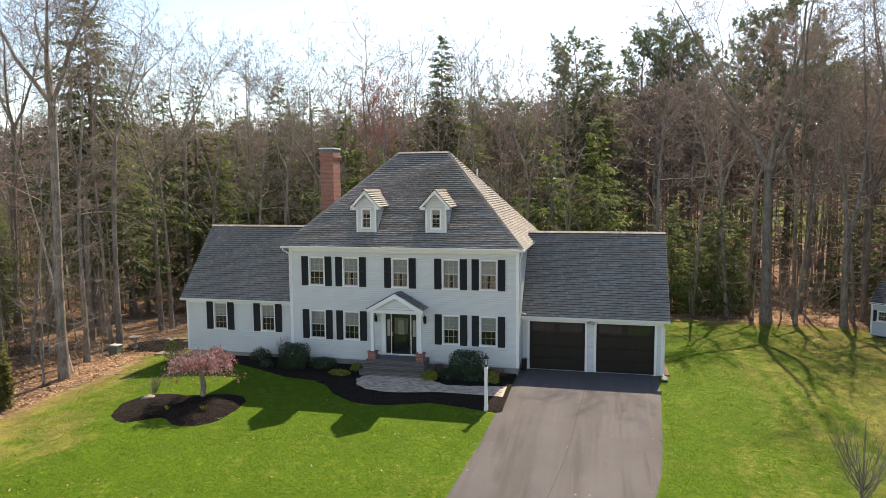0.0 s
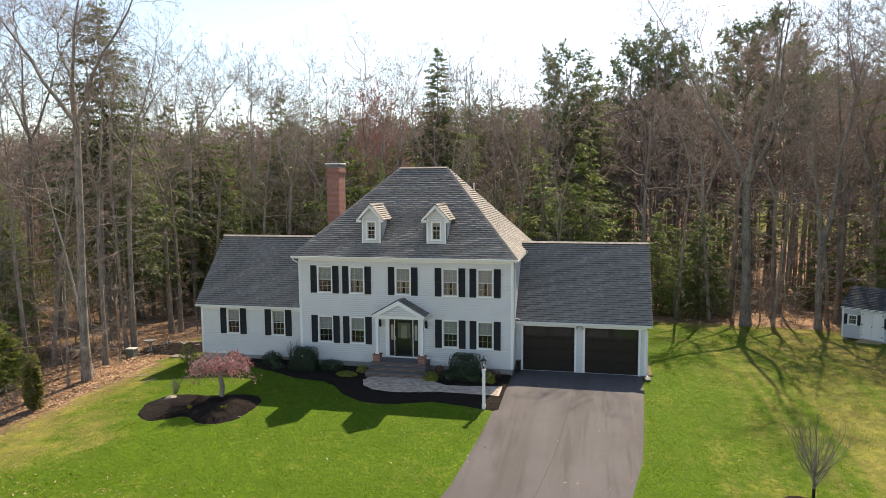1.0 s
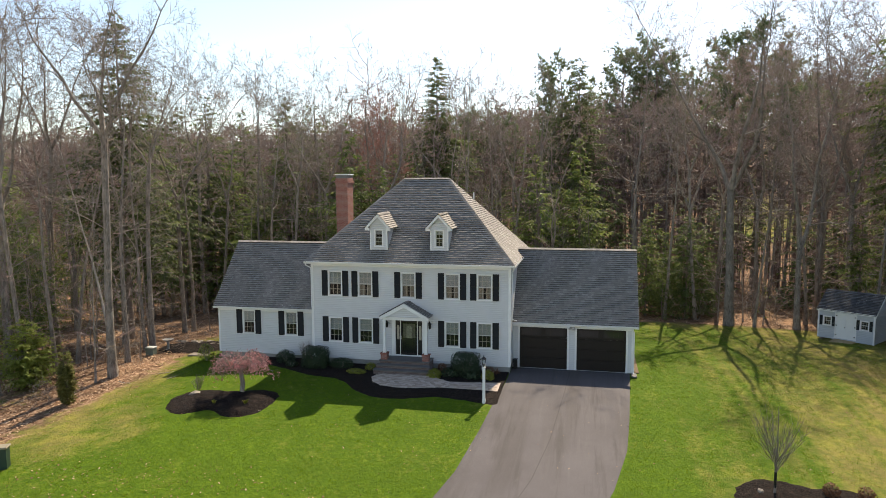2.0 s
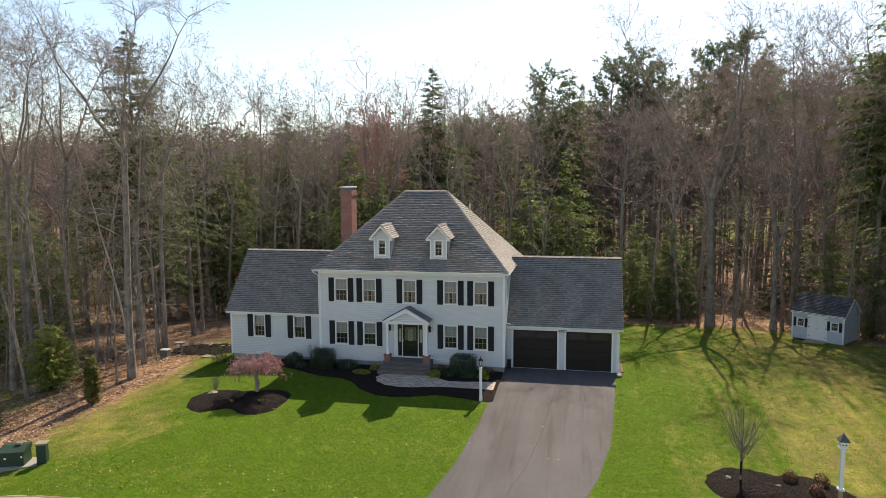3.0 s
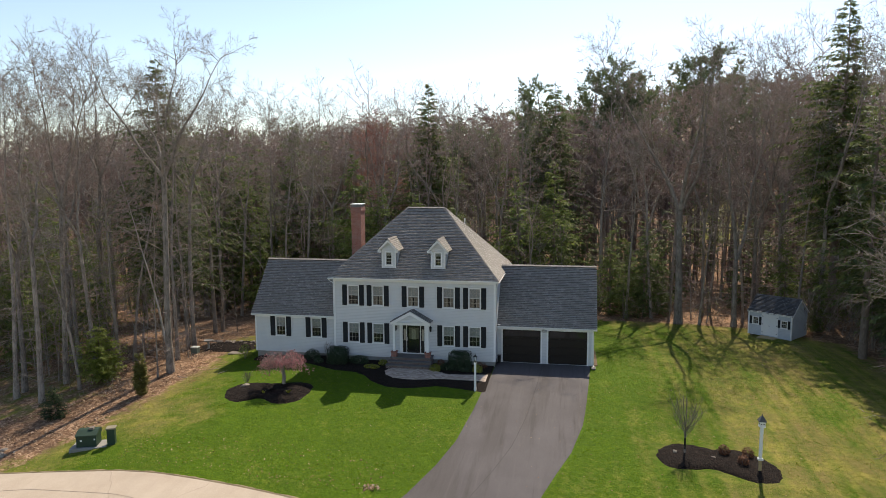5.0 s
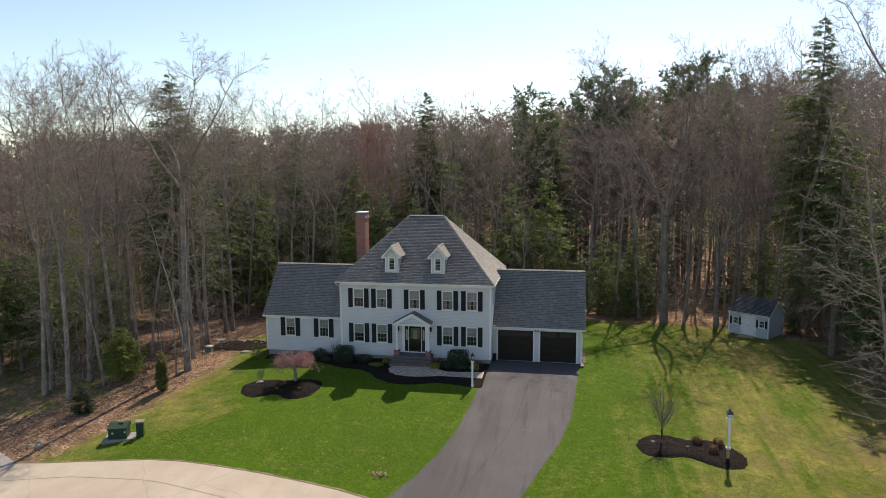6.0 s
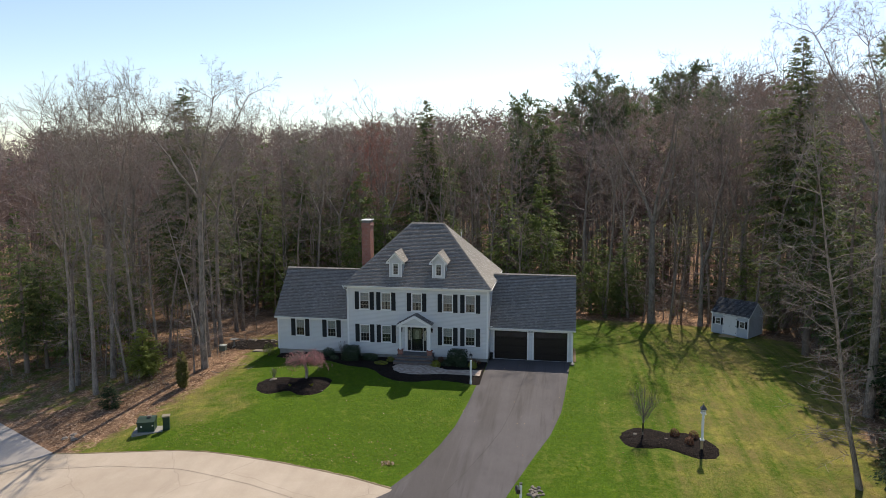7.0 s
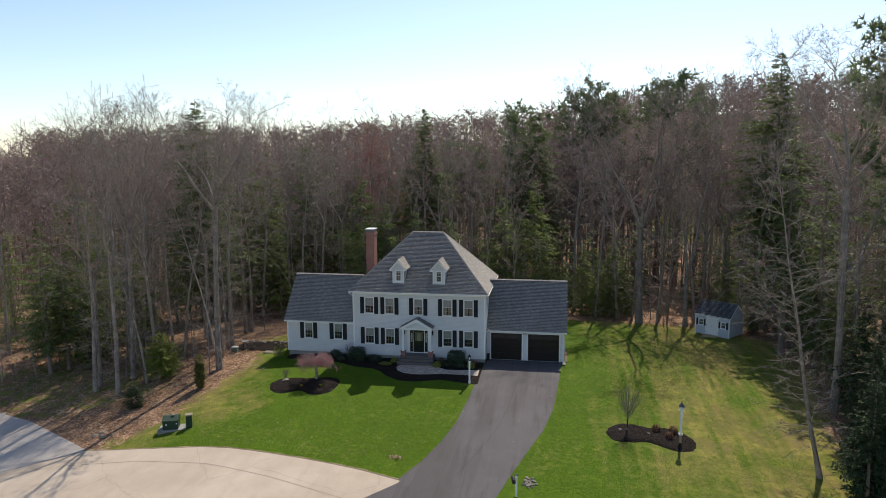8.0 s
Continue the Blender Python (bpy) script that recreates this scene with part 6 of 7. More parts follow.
def far_woods():
    """The woods beyond, climbing the far rise."""
    rng = random.Random(99)
    bare, ever = M(), M()
    for i in range(4450):
        if i < 250:
            x, y = rng.uniform(-45, 65), rng.uniform(33, 58)
        elif i < 300:
            x, y = rng.uniform(-66, -36), rng.uniform(8, 30)
        elif i < 350:
            x, y = rng.uniform(44, 75), rng.uniform(-20, 26)
        elif i < 1250:
            y, x = rng.uniform(-15, 60), rng.choice((-1, 1)) * rng.uniform(62, 130) + 8
        else:
            y = 50 + 230 * rng.random() ** 1.7
            x = rng.uniform(-1.0, 1.0) * (55 + 0.78 * y) + 8
        if not in_wood(x, y, 3) or math.hypot((x - 46) / 9, (y - 91) / 13) < 1:
            continue
        thin = 0.45 if i < 350 else (1.0 if y < 110 else 1.7)
        z, h = ground(x, y), rng.uniform(19, 24.5) * (1.0 if thin >= 1 else rng.uniform(0.65, 1.08))
        if i >= 350 and rng.random() < 0.07:
            # a far evergreen: short needle sprays round a cone
            for k in range(150):
                rel = 1 - rng.random() ** 0.6
                rr = (1 - rel) ** 0.7 * h * 0.2 + 0.15
                t, u = rng.uniform(0, 6.28), rng.uniform(0.5, 1.05)
                p = Vector((x + math.cos(t) * rr * u, y + math.sin(t) * rr * u, z + h * (0.2 + 0.85 * rel)))
                d = Vector((math.cos(t) + rng.gauss(0, 0.4), math.sin(t) + rng.gauss(0, 0.4), rng.gauss(-0.1, 0.4))).normalized() * rng.uniform(0.5, 1.0)
                w = Vector((-d.y, d.x, rng.gauss(0, 0.3))).normalized() * 0.35
                ever.face(p - w, p + w, p + d)
            bare.tube([(x, y, z - 0.5), (x, y, z + h)], [0.22, 0.03], 3, False)
            continue
        top = Vector((x + rng.uniform(-1.0, 1.0), y, z + h * 0.95))
        foot = Vector((x, y, z - 0.5))
        bare.tube([foot, top], [0.09 if thin < 1 else 0.10, 0.02], 3, False)
        for j in range(13 if i < 350 else 10):
            t, rel = rng.uniform(0, 6.28), rng.uniform(0.12 if i < 350 else 0.45, 1.0)
            ln = h * 0.2 * (1.2 - 0.55 * rel) * rng.uniform(0.6, 1.2)
            d = Vector((math.cos(t), math.sin(t), rng.uniform(0.1, 0.9))).normalized()
            p = foot.lerp(top, rel)
            sd = d.cross(any_way(rng)).normalized() * 0.05 * max(0.7, thin)
            mid = p + d * ln * 0.5
            tip = mid + (d + any_way(rng) * 0.4 + UP * 0.25).normalized() * ln * 0.5
            n = len(bare.v)
            bare.v += [tuple(p - sd), tuple(p + sd), tuple(mid + sd * 0.6), tuple(mid - sd * 0.6), tuple(tip)]
            bare.f += [(n, n + 1, n + 2, n + 3), (n + 3, n + 2, n + 4)]
            for k in range(8):
                q = (p.lerp(mid, rng.uniform(0.4, 1.0)) if k % 2 else mid.lerp(tip, rng.random()))
                dd = (d * 0.6 + any_way(rng) * 0.8 + UP * 0.15).normalized()
                ss = dd.cross(any_way(rng)).normalized() * rng.uniform(0.05, 0.09) * max(0.5, thin)
                bare.face(q - ss, q + ss, q + dd * rng.uniform(0.8, 2.0))
    solid("far_woods", bare, FARTWIG, "distant leafless woods with reddish-brown crowns", "woods", "stuff")
    solid("far_evergreens", ever, PINE, "distant dark evergreens among the bare woods", "woods", "stuff")


far_woods()


def undergrowth():
    """Low twiggy brush on the woodland floor."""
    rng = random.Random(17)
    m, made = M(), 0
    while made < 1500:
        x, y = rng.uniform(-48, 62), rng.uniform(-8, 48)
        if not in_wood(x, y, 0.3):
            continue
        made += 1
        z, h = ground(x, y), rng.uniform(0.7, 3.0) if rng.random() < 0.5 else rng.uniform(2.5, 6.5)
        if x < -8 and y < 24:
            # the floor beside the side wing is mostly clear
            h *= 0.35
        for k in range(30):
            t, s = rng.uniform(0, 6.28), rng.uniform(0.1, 0.7)
            p = Vector((x + rng.gauss(0, 0.25), y + rng.gauss(0, 0.25), z + h * rng.random() * 0.6))
            d = Vector((math.cos(t) * s, math.sin(t) * s, rng.uniform(0.1, 1))).normalized()
            sd = d.cross(Vector((rng.random(), rng.random(), 0.3))).normalized() * 0.016
            m.face(p - sd, p + sd, p + d * h * rng.uniform(0.25, 0.6))
    solid("undergrowth", m, TWIG, "low leafless brush on the woodland floor", "brush", "stuff")


undergrowth()


# ---- things near the house and on the lawns ----
def leaf_mound(m, cx, cy, z0, rx, ry, rz, count, size, seed, flat=0.0, squash=0.45, boxy=1.0):
    """Leaf quads spread through a lumpy mound."""
    rng = random.Random(seed)
    for i in range(count):
        t, u = rng.uniform(0, 6.283), rng.uniform(-squash, 1)
        s = math.sqrt(max(0, 1 - u * u))
        lump = 1 + 0.16 * noise.noise(Vector((math.cos(t) * s * 2.2, math.sin(t) * s * 2.2, u * 2.2 + seed)))
        r = lump * (1 - 0.35 * rng.random() ** 2)
        if boxy != 1.0:
            r *= (abs(s * math.cos(t)) ** boxy + abs(s * math.sin(t)) ** boxy + abs(u) ** boxy) ** (-1 / boxy)
        p = Vector((cx + rx * r * s * math.cos(t), cy + ry * r * s * math.sin(t), z0 + rz * (u * r + squash) / (1 + squash)))
        n = Vector((s * math.cos(t) + rng.gauss(0, 0.45), s * math.sin(t) + rng.gauss(0, 0.45), u + 0.3 + rng.gauss(0, 0.45))).normalized()
        a = n.cross(Vector((rng.gauss(0, 1), rng.gauss(0, 1), rng.gauss(0, 1)))).normalized()
        b = n.cross(a)
        k = size * rng.uniform(0.6, 1.2)
        m.face(p - a * k, p - b * k * 0.55, p + a * k, p + b * k * 0.55)


def shrub(name, label, x, y, rx, ry, rz, mat, count, size, seed, base=0.06, boxy=1.0):
    z = ground(x, y) + base
    ob = thing(name, label, "shrub", (x, y, z), "foundation shrubs")
    w = M()
    rng = random.Random(seed)
    for k in range(9):
        t = rng.uniform(0, 6.28)
        w.tube([(0, 0, -0.1), (rx * 0.35 * math.cos(t), ry * 0.35 * math.sin(t), rz * 0.4), (rx * 0.75 * math.cos(t), ry * 0.75 * math.sin(t), rz * 0.75)], [0.022, 0.014, 0.005], 4, False)
    part("stems", w, BARK, ob)
    m = M()
    leaf_mound(m, 0, 0, 0, rx, ry, rz, count, size, seed, boxy=boxy)
    part("leaves", m, mat, ob)
    return ob


shrub("round_shrub", "large rounded dark green shrub beside the wing", 0.55, -0.95, 0.72, 0.62, 1.2, BOXLEAF, 9500, 0.036, 11, boxy=5.0)
shrub("round_shrub", "large rounded dark green shrub under the front window", 9.6, -0.95, 0.78, 0.62, 1.28, BOXLEAF, 9500, 0.036, 12, boxy=5.0)
shrub("low_shrub", "low spreading dark green shrub in mulch", 2.1, -0.75, 0.75, 0.5, 0.55, BOXLEAF, 2200, 0.036, 13)
shrub("low_shrub", "low clipped dark green shrub in mulch", -1.7, -0.3, 0.6, 0.45, 0.75, BOXLEAF, 2200, 0.036, 14)
shrub("low_shrub", "low dark green shrub beside the steps", 8.75, -1.35, 0.5, 0.45, 0.5, BOXLEAF, 600, 0.05, 15)
shrub("low_shrub", "low dark shrub in mulch near the lamp post", 10.1, -1.5, 0.5, 0.4, 0.4, BOXLEAF, 500, 0.05, 16)
shrub("golden_shrub", "small yellow-green shrub in dark mulch", 7.95, -1.75, 0.42, 0.38, 0.5, GOLDLEAF, 650, 0.05, 17)
shrub("golden_shrub", "small yellow-green shrub beside the driveway", 10.95, -1.6, 0.38, 0.36, 0.55, GOLDLEAF, 600, 0.05, 18)
shrub("golden_shrub", "flat yellow-green shrub in dark mulch", 3.35, -1.75, 0.6, 0.32, 0.26, GOLDLEAF, 600, 0.05, 19)
shrub("golden_shrub", "small golden shrub beside the brick steps", 3.95, -0.95, 0.34, 0.3, 0.42, GOLDLEAF, 450, 0.045, 20)
shrub("rusty_shrub", "small rust-brown shrub against the foundation", 8.15, -0.6, 0.32, 0.28, 0.5, RUSTLEAF, 350, 0.045, 21)
shrub("rusty_shrub", "small brown dormant shrub at the house corner", 11.0, -0.55, 0.5, 0.3, 0.42, RUSTLEAF, 350, 0.045, 22)
shrub("low_shrub", "small dark shrub in mulch near the wing", -0.9, -1.15, 0.38, 0.32, 0.38, BOXLEAF, 400, 0.05, 23)
shrub("corner_shrub", "sparse olive-green shrub at the wing's corner", -7.4, 0.2, 0.55, 0.5, 1.15, SPRING, 500, 0.06, 24, 0.0)
for x, y, s, sd in ((25.0, -11.75, 0.29, 31), (25.7, -12.75, 0.28, 32), (26.1, -11.9, 0.3, 33)):
    shrub("rusty_shrub", "small rounded rust-red shrub in the island bed", x, y, s, s, s * 1.7, RUSTLEAF, 420, 0.045, sd, 0.1)


def bare_shrub(x, y, h, seed, label):
    ob = thing("bare_shrub", label, "shrub", (x, y, ground(x, y) + 0.05))
    rng = random.Random(seed)
    m = M()
    for k in range(26):
        t, sp = rng.uniform(0, 6.28), rng.uniform(0.05, 0.42)
        a = Vector((math.cos(t) * sp * 0.3, math.sin(t) * sp * 0.3, 0))
        b = Vector((math.cos(t) * sp, math.sin(t) * sp, h * rng.uniform(0.7, 1)))
        m.tube([a, a.lerp(b, 0.5) + Vector((0.03, 0, 0.05)), b], [0.009, 0.007, 0.003], 3, False)
        for j in range(3):
            q = a.lerp(b, rng.uniform(0.4, 0.9))
            m.tube([q, q + Vector((rng.gauss(0, 0.12), rng.gauss(0, 0.12), 0.22))], [0.005, 0.002], 3, False)
    part("branches", m, TWIG, ob)


bare_shrub(-0.55, -0.1, 1.35, 5, "leafless twiggy shrub against the wing wall")
bare_shrub(-4.4, -5.5, 0.75, 6, "small leafless shrub beside the lawn bed")


def cherry():
    x, y = -1.43, -6.1
    ob = thing("weeping_cherry", "small weeping cherry with pink blossom in dark mulch", "tree", (x, y, ground(x, y) + 0.1))
    rng = random.Random(77)
    wood, tw, fl = M(), M(), M()
    wood.tube([(0.02, 0, -0.3), (0.0, 0, 0.2), (0.05, 0.02, 0.6), (-0.02, 0, 1.0), (-0.08, 0, 1.35)], [0.15, 0.115, 0.125, 0.11, 0.13], 9)
    head = Vector((-0.08, 0, 1.3))
    for k in range(34):
        t = k * 2.4 + rng.uniform(-0.3, 0.3)
        c, s = math.cos(t), math.sin(t)
        reach = rng.uniform(0.6, 1.85) * (1.08 if c > 0 else 1.0)
        top = rng.uniform(0.55, 1.05) + (0.18 if c > 0.3 else 0.0)
        pts = []
        for u in np.linspace(0, 1, 7):
            zz = top * math.sin(min(1, u * 1.25) * math.pi * 0.5) - max(0, u - 0.55) * rng.uniform(1.4, 2.4) * (reach / 1.85)
            pts.append(head + Vector((c * reach * u ** 0.85 + rng.gauss(0, 0.05), s * reach * u ** 0.85 + rng.gauss(0, 0.05), zz)))
        wood.tube(pts, [0.045, 0.035, 0.028, 0.02, 0.014, 0.009, 0.004], 4, False)
        for j in range(20):
            u = rng.uniform(0.25, 1)
            i = min(5, int(u * 6))
            p = pts[i].lerp(pts[i + 1], u * 6 - i)
            d = Vector((c * 0.6 + rng.gauss(0, 0.6), s * 0.6 + rng.gauss(0, 0.6), rng.gauss(0.0, 0.35)))
            q = p + d * rng.uniform(0.12, 0.3)
            e = q + Vector((d.x * 0.12, d.y * 0.12, -rng.uniform(0.2, 0.6)))
            tw.tube([p, q, e], [0.009, 0.007, 0.003], 3, False)
            for b in range(7 if c > 0.25 else 3):
                w = q.lerp(e, rng.random()) + Vector((rng.gauss(0, 0.05), rng.gauss(0, 0.05), rng.gauss(0, 0.05)))
                n = Vector((rng.gauss(0, 1), rng.gauss(0, 1), rng.gauss(0, 1))).normalized()
                a = n.orthogonal().normalized()
                bb = n.cross(a)
                z = rng.uniform(0.022, 0.05)
                fl.face(w - a * z, w - bb * z, w + a * z, w + bb * z)
    part("trunk", wood, BARK, ob)
    part("crown", tw, TWIG, ob, "pale drooping twigs")
    part("blossom", fl, BLOSSOM, ob, "pink blossom")


cherry()


def sapling():
    x, y = 23.05, -12.0
    ob = thing("young_tree", "slender leafless young tree in the island bed", "tree", (x, y, ground(x, y) + 0.1))
    rng = random.Random(8)
    w, f = M(), M()
    w.tube([(0, 0, -0.2), (0, 0, 0.9)], [0.05, 0.045], 7)
    for k in range(30):
        t, sp = k * 2.4, rng.uniform(0.35, 1.15)
        z0 = rng.uniform(0.8, 1.6)
        d = Vector((math.cos(t) * sp, math.sin(t) * sp, rng.uniform(1.1, 2.1)))
        p = Vector((0, 0, z0))
        pts = [p, p + d * 0.4 + Vector((math.cos(t) * 0.1, math.sin(t) * 0.1, 0)), p + d * rng.uniform(0.8, 1.0)]
        w.tube(pts, [0.014, 0.009, 0.003], 4, False)
        for j in range(9):
            q = pts[1].lerp(pts[2], rng.uniform(-0.5, 1))
            e = q + Vector((rng.gauss(0, 0.16), rng.gauss(0, 0.16), rng.uniform(0.15, 0.45)))
            f.tube([q, e], [0.006, 0.002], 3, False)
    w.tube([(0, 0, 0.9), (0.02, 0, 1.9), (0, 0, 3.3)], [0.045, 0.025, 0.006], 5, False)
    part("trunk", w, BARK, ob)
    part("crown", f, TWIG, ob)
    m = M()
    m.lathe([(0.05, 0.25), (0.05, 0.85)], (0, 0), 8)
    part("trunk_wrap", m, BLACK, ob, "dark trunk guard")


sapling()


def lamp_post():
    x, y = 11.25, -4.95
    ob = thing("lamp_post", "white square lamp post with black lantern beside driveway", "lamp post", (x, y, ground(x, y) + 0.03))
    m = M()
    m.box(-0.065, -0.065, -0.3, 0.065, 0.065, 1.85, 0.012)
    m.box(-0.08, -0.08, 0.0, 0.08, 0.08, 0.2, 0.012)
    m.box(-0.08, -0.08, 1.78, 0.08, 0.08, 1.84, 0.01)
    part("post", m, WHITE, ob, "white square post")
    m = M()
    m.lathe([(0.03, 1.85), (0.03, 1.93), (0.09, 1.95), (0.09, 1.97), (0.04, 1.98)], (0, 0), 8)
    m.lathe([(0.15, 2.24), (0.10, 2.30), (0.03, 2.36), (0.015, 2.42), (0.025, 2.44), (0.005, 2.47)], (0, 0), 8)
    for k in range(4):
        t = math.pi / 2 * k + 0.78
        m.tube([(0.08 * math.cos(t), 0.08 * math.sin(t), 1.96), (0.13 * math.cos(t), 0.13 * math.sin(t), 2.25)], [0.008, 0.008], 4)
    part("lantern", m, BLACK, ob, "black metal lantern")
    m = M()
    m.lathe([(0.07, 1.975), (0.12, 2.235)], (0, 0), 8)
    part("lantern_glass", m, GLASS, ob).visible_shadow = False
    m = M()
    m.tube([(0, 0, 1.98), (0, 0, 2.1)], [0.02, 0.025], 6)
    part("bulb", m, WHITE, ob)


lamp_post()


def birdhouse_post():
    x, y = 26.3, -13.35
    ob = thing("birdhouse", "white birdhouse with black pyramid roof on white post", "birdhouse", (x, y, ground(x, y) + 0.08))
    m = M()
    m.box(-0.065, -0.065, -0.4, 0.065, 0.065, 0.62, 0.01)
    part("post_base", m, WOOD, ob, "raw wooden lower post")
    m = M()
    m.box(-0.065, -0.065, 0.621, 0.065, 0.065, 2.3, 0.012)
    m.box(-0.115, -0.115, 0.60, 0.115, 0.115, 0.70, 0.012)
    part("post", m, WHITE, ob, "white post sleeve")
    m = M()
    m.box(-0.125, -0.125, 2.3, 0.125, 0.125, 2.55, 0.01)
    m.box(-0.15, -0.15, 2.28, 0.15, 0.15, 2.31, 0.008)
    house_box = part("nest_box", m, WHITE, ob)
    for fx, fy in ((-0.055, -1), (0.055, -1)):
        h = M()
        h.prism([(fx + 0.03 * math.cos(t), -0.129, 2.43 + 0.03 * math.sin(t)) for t in np.linspace(0, 6.283, 11)[:-1]], (0, 0.006, 0))
        part("entrance_hole", h, BLACK, house_box)
        h = M()
        h.prism([(-0.129, fx + 0.03 * math.cos(t), 2.43 + 0.03 * math.sin(t)) for t in np.linspace(0, 6.283, 11)[:-1]], (0.006, 0, 0))
        part("entrance_hole", h, BLACK, house_box)
    m = M()
    n = len(m.v)
    m.v += [(-0.18, -0.18, 2.55), (0.18, -0.18, 2.55), (0.18, 0.18, 2.55), (-0.18, 0.18, 2.55), (-0.18, -0.18, 2.575), (0.18, -0.18, 2.575), (0.18, 0.18, 2.575), (-0.18, 0.18, 2.575), (0, 0, 2.86)]
    m.f += [(3, 2, 1, 0), (0, 1, 5, 4), (1, 2, 6, 5), (2, 3, 7, 6), (3, 0, 4, 7), (4, 5, 8), (5, 6, 8), (6, 7, 8), (7, 4, 8)]
    m.tube([(0, 0, 2.84), (0, 0, 2.92)], [0.015, 0.012], 6)
    part("roof", m, DARKSHINGLE, ob, "black pyramid roof")


birdhouse_post()


def shed():
    ang = radians(-39)
    ob = thing("garden_shed", "small pale grey garden shed with dark shingled roof near woods", "shed", (32.72, 15.1, -0.42), rz=ang)
    L, W, H, R, o = 3.6, 3.05, 2.05, 3.3, 0.12
    m = M()
    hl = [(0.32, 1.0, 0.88, 1.62), (2.72, 1.0, 3.28, 1.62), (1.12, 0.12, 2.48, 1.95)]
    wall_slab(m, front(0), 0, L, 0.05, H, hl, 0.08)
    wall_slab(m, right_side(L), 0.08, W, 0.05, H, [], 0.08)
    wall_slab(m, left_side(0), 0.08, W, 0.05, H, [], 0.08)
    m.box(0.08, W - 0.08, 0.05, L - 0.08, W, H)
    for x in (0, L - 0.08):
        m.prism([(x, 0, H), (x, W, H), (x, W / 2, R - 0.05)], (0.08, 0, 0))
    part("wall", m, SHEDWALL, ob)
    m = M()
    clapboards(m, front(0), lambda z: (0.05, L - 0.05), 0.06, H, [(a - 0.03, b, c + 0.03, d) for a, b, c, d in hl], 0.12)
    sp = lambda z: (0.05, W - 0.05) if z < H else (W / 2 - (R - 0.05 - z) / (R - H) * W / 2, W / 2 + (R - 0.05 - z) / (R - H) * W / 2)
    clapboards(m, right_side(L), sp, 0.06, R - 0.1, [], 0.12)
    part("siding", m, SHEDWALL, ob, "pale grey lapped siding")
    m = M()
    for x in (0, L):
        m.box(x - 0.05, -0.04, 0.05, x + 0.05, 0.06, H, 0.005)
    m.box(L - 0.04, W - 0.06, 0.05, L + 0.035, W + 0.03, H, 0.005)
    m.box(-o, -0.16, H - 0.02, L + o, -0.13, H + 0.1)
    for y0, y1 in ((-0.15, W / 2), (W + 0.15, W / 2)):
        lo, hi = Vector((L + o, y0, H + 0.02)), Vector((L + o, y1, R + 0.04))
        m.prism([lo, hi, hi - Vector((0, 0, 0.12)), lo - Vector((0, 0, 0.1))], (0.025, 0, 0))
    part("trim", m, WHITE, ob, "white corner and eave trim")
    m, r = M(), M()
    e0, e1 = Vector((-o, -0.15, H + 0.02)), Vector((L + o, -0.15, H + 0.02))
    r0, r1 = Vector((-o, W / 2, R + 0.05)), Vector((L + o, W / 2, R + 0.05))
    k0, k1 = Vector((-o, W + 0.15, H + 0.02)), Vector((L + o, W + 0.15, H + 0.02))
    slab(r, [e0, e1, r1, r0], 0.05)
    slab(r, [k1, k0, r0, r1], 0.05)
    rr = part("roof", r, WHITE, ob)
    shingles(m, e0, e1, r0, r1, seed=71)
    shingles(m, k1, k0, r1, r0, seed=72)
    ridge_caps(m, r0, r1, 0.12)
    part("shingles", m, DARKSHINGLE, rr, "dark charcoal roof shingles")["kind"] = "stuff"
    m = M()
    m.box(1.08, -0.03, 0.1, 1.16, 0.02, 2.0, 0.004)
    m.box(2.44, -0.03, 0.1, 2.52, 0.02, 2.0, 0.004)
    m.box(1.16, -0.03, 1.93, 2.44, 0.02, 2.0, 0.004)
    dr = part("double_door", m, WHITE, ob, "white double shed doors")
    for a in (1.17, 1.805):
        m = M()
        m.box(a, -0.015, 0.12, a + 0.625, 0.02, 1.925, 0.006)
        m.box(a + 0.08, -0.022, 0.2, a + 0.545, -0.014, 0.95, 0.004)
        m.box(a + 0.08, -0.022, 1.05, a + 0.545, -0.014, 1.85, 0.004)
        part("door_leaf", m, WHITE, dr)
    for a in (1.15, 2.36):
        for zz in (0.35, 1.05, 1.75):
            m = M()
            m.box(a, -0.035, zz, a + 0.09, -0.023, zz + 0.06, 0.003)
            part("hinge", m, BLACK, dr, "black hinge")
    m = M()
    m.box(1.74, -0.06, 0.95, 1.78, -0.0225, 1.03, 0.004)
    part("latch", m, BLACK, dr, "black latch")
    for cx in (0.6, 3.0):
        window(ob, cx, 0, 0.98, 0.6, 0.68, 0, grid=(3, 2))
        for sx in (cx - 0.3 - 0.2, cx + 0.3 + 0.01):
            shutter(ob, sx, -0.022, 0.97, 0.19, 0.7)
    m = M()
    m.prism([(1.1, -0.9, -0.05), (1.1, 0.0, -0.05), (1.1, 0.0, 0.1), (1.1, -0.9, 0.0)], (1.4, 0, 0))
    part("ramp", m, WOOD, ob, "pale wooden entry ramp")
    m = M()
    for x in (0.1, L / 2 - 0.1, L - 0.3):
        m.box(x, 0.05, -0.45, x + 0.2, W - 0.05, 0.048)
    part("skid", m, DARKBARK, ob)


shed()


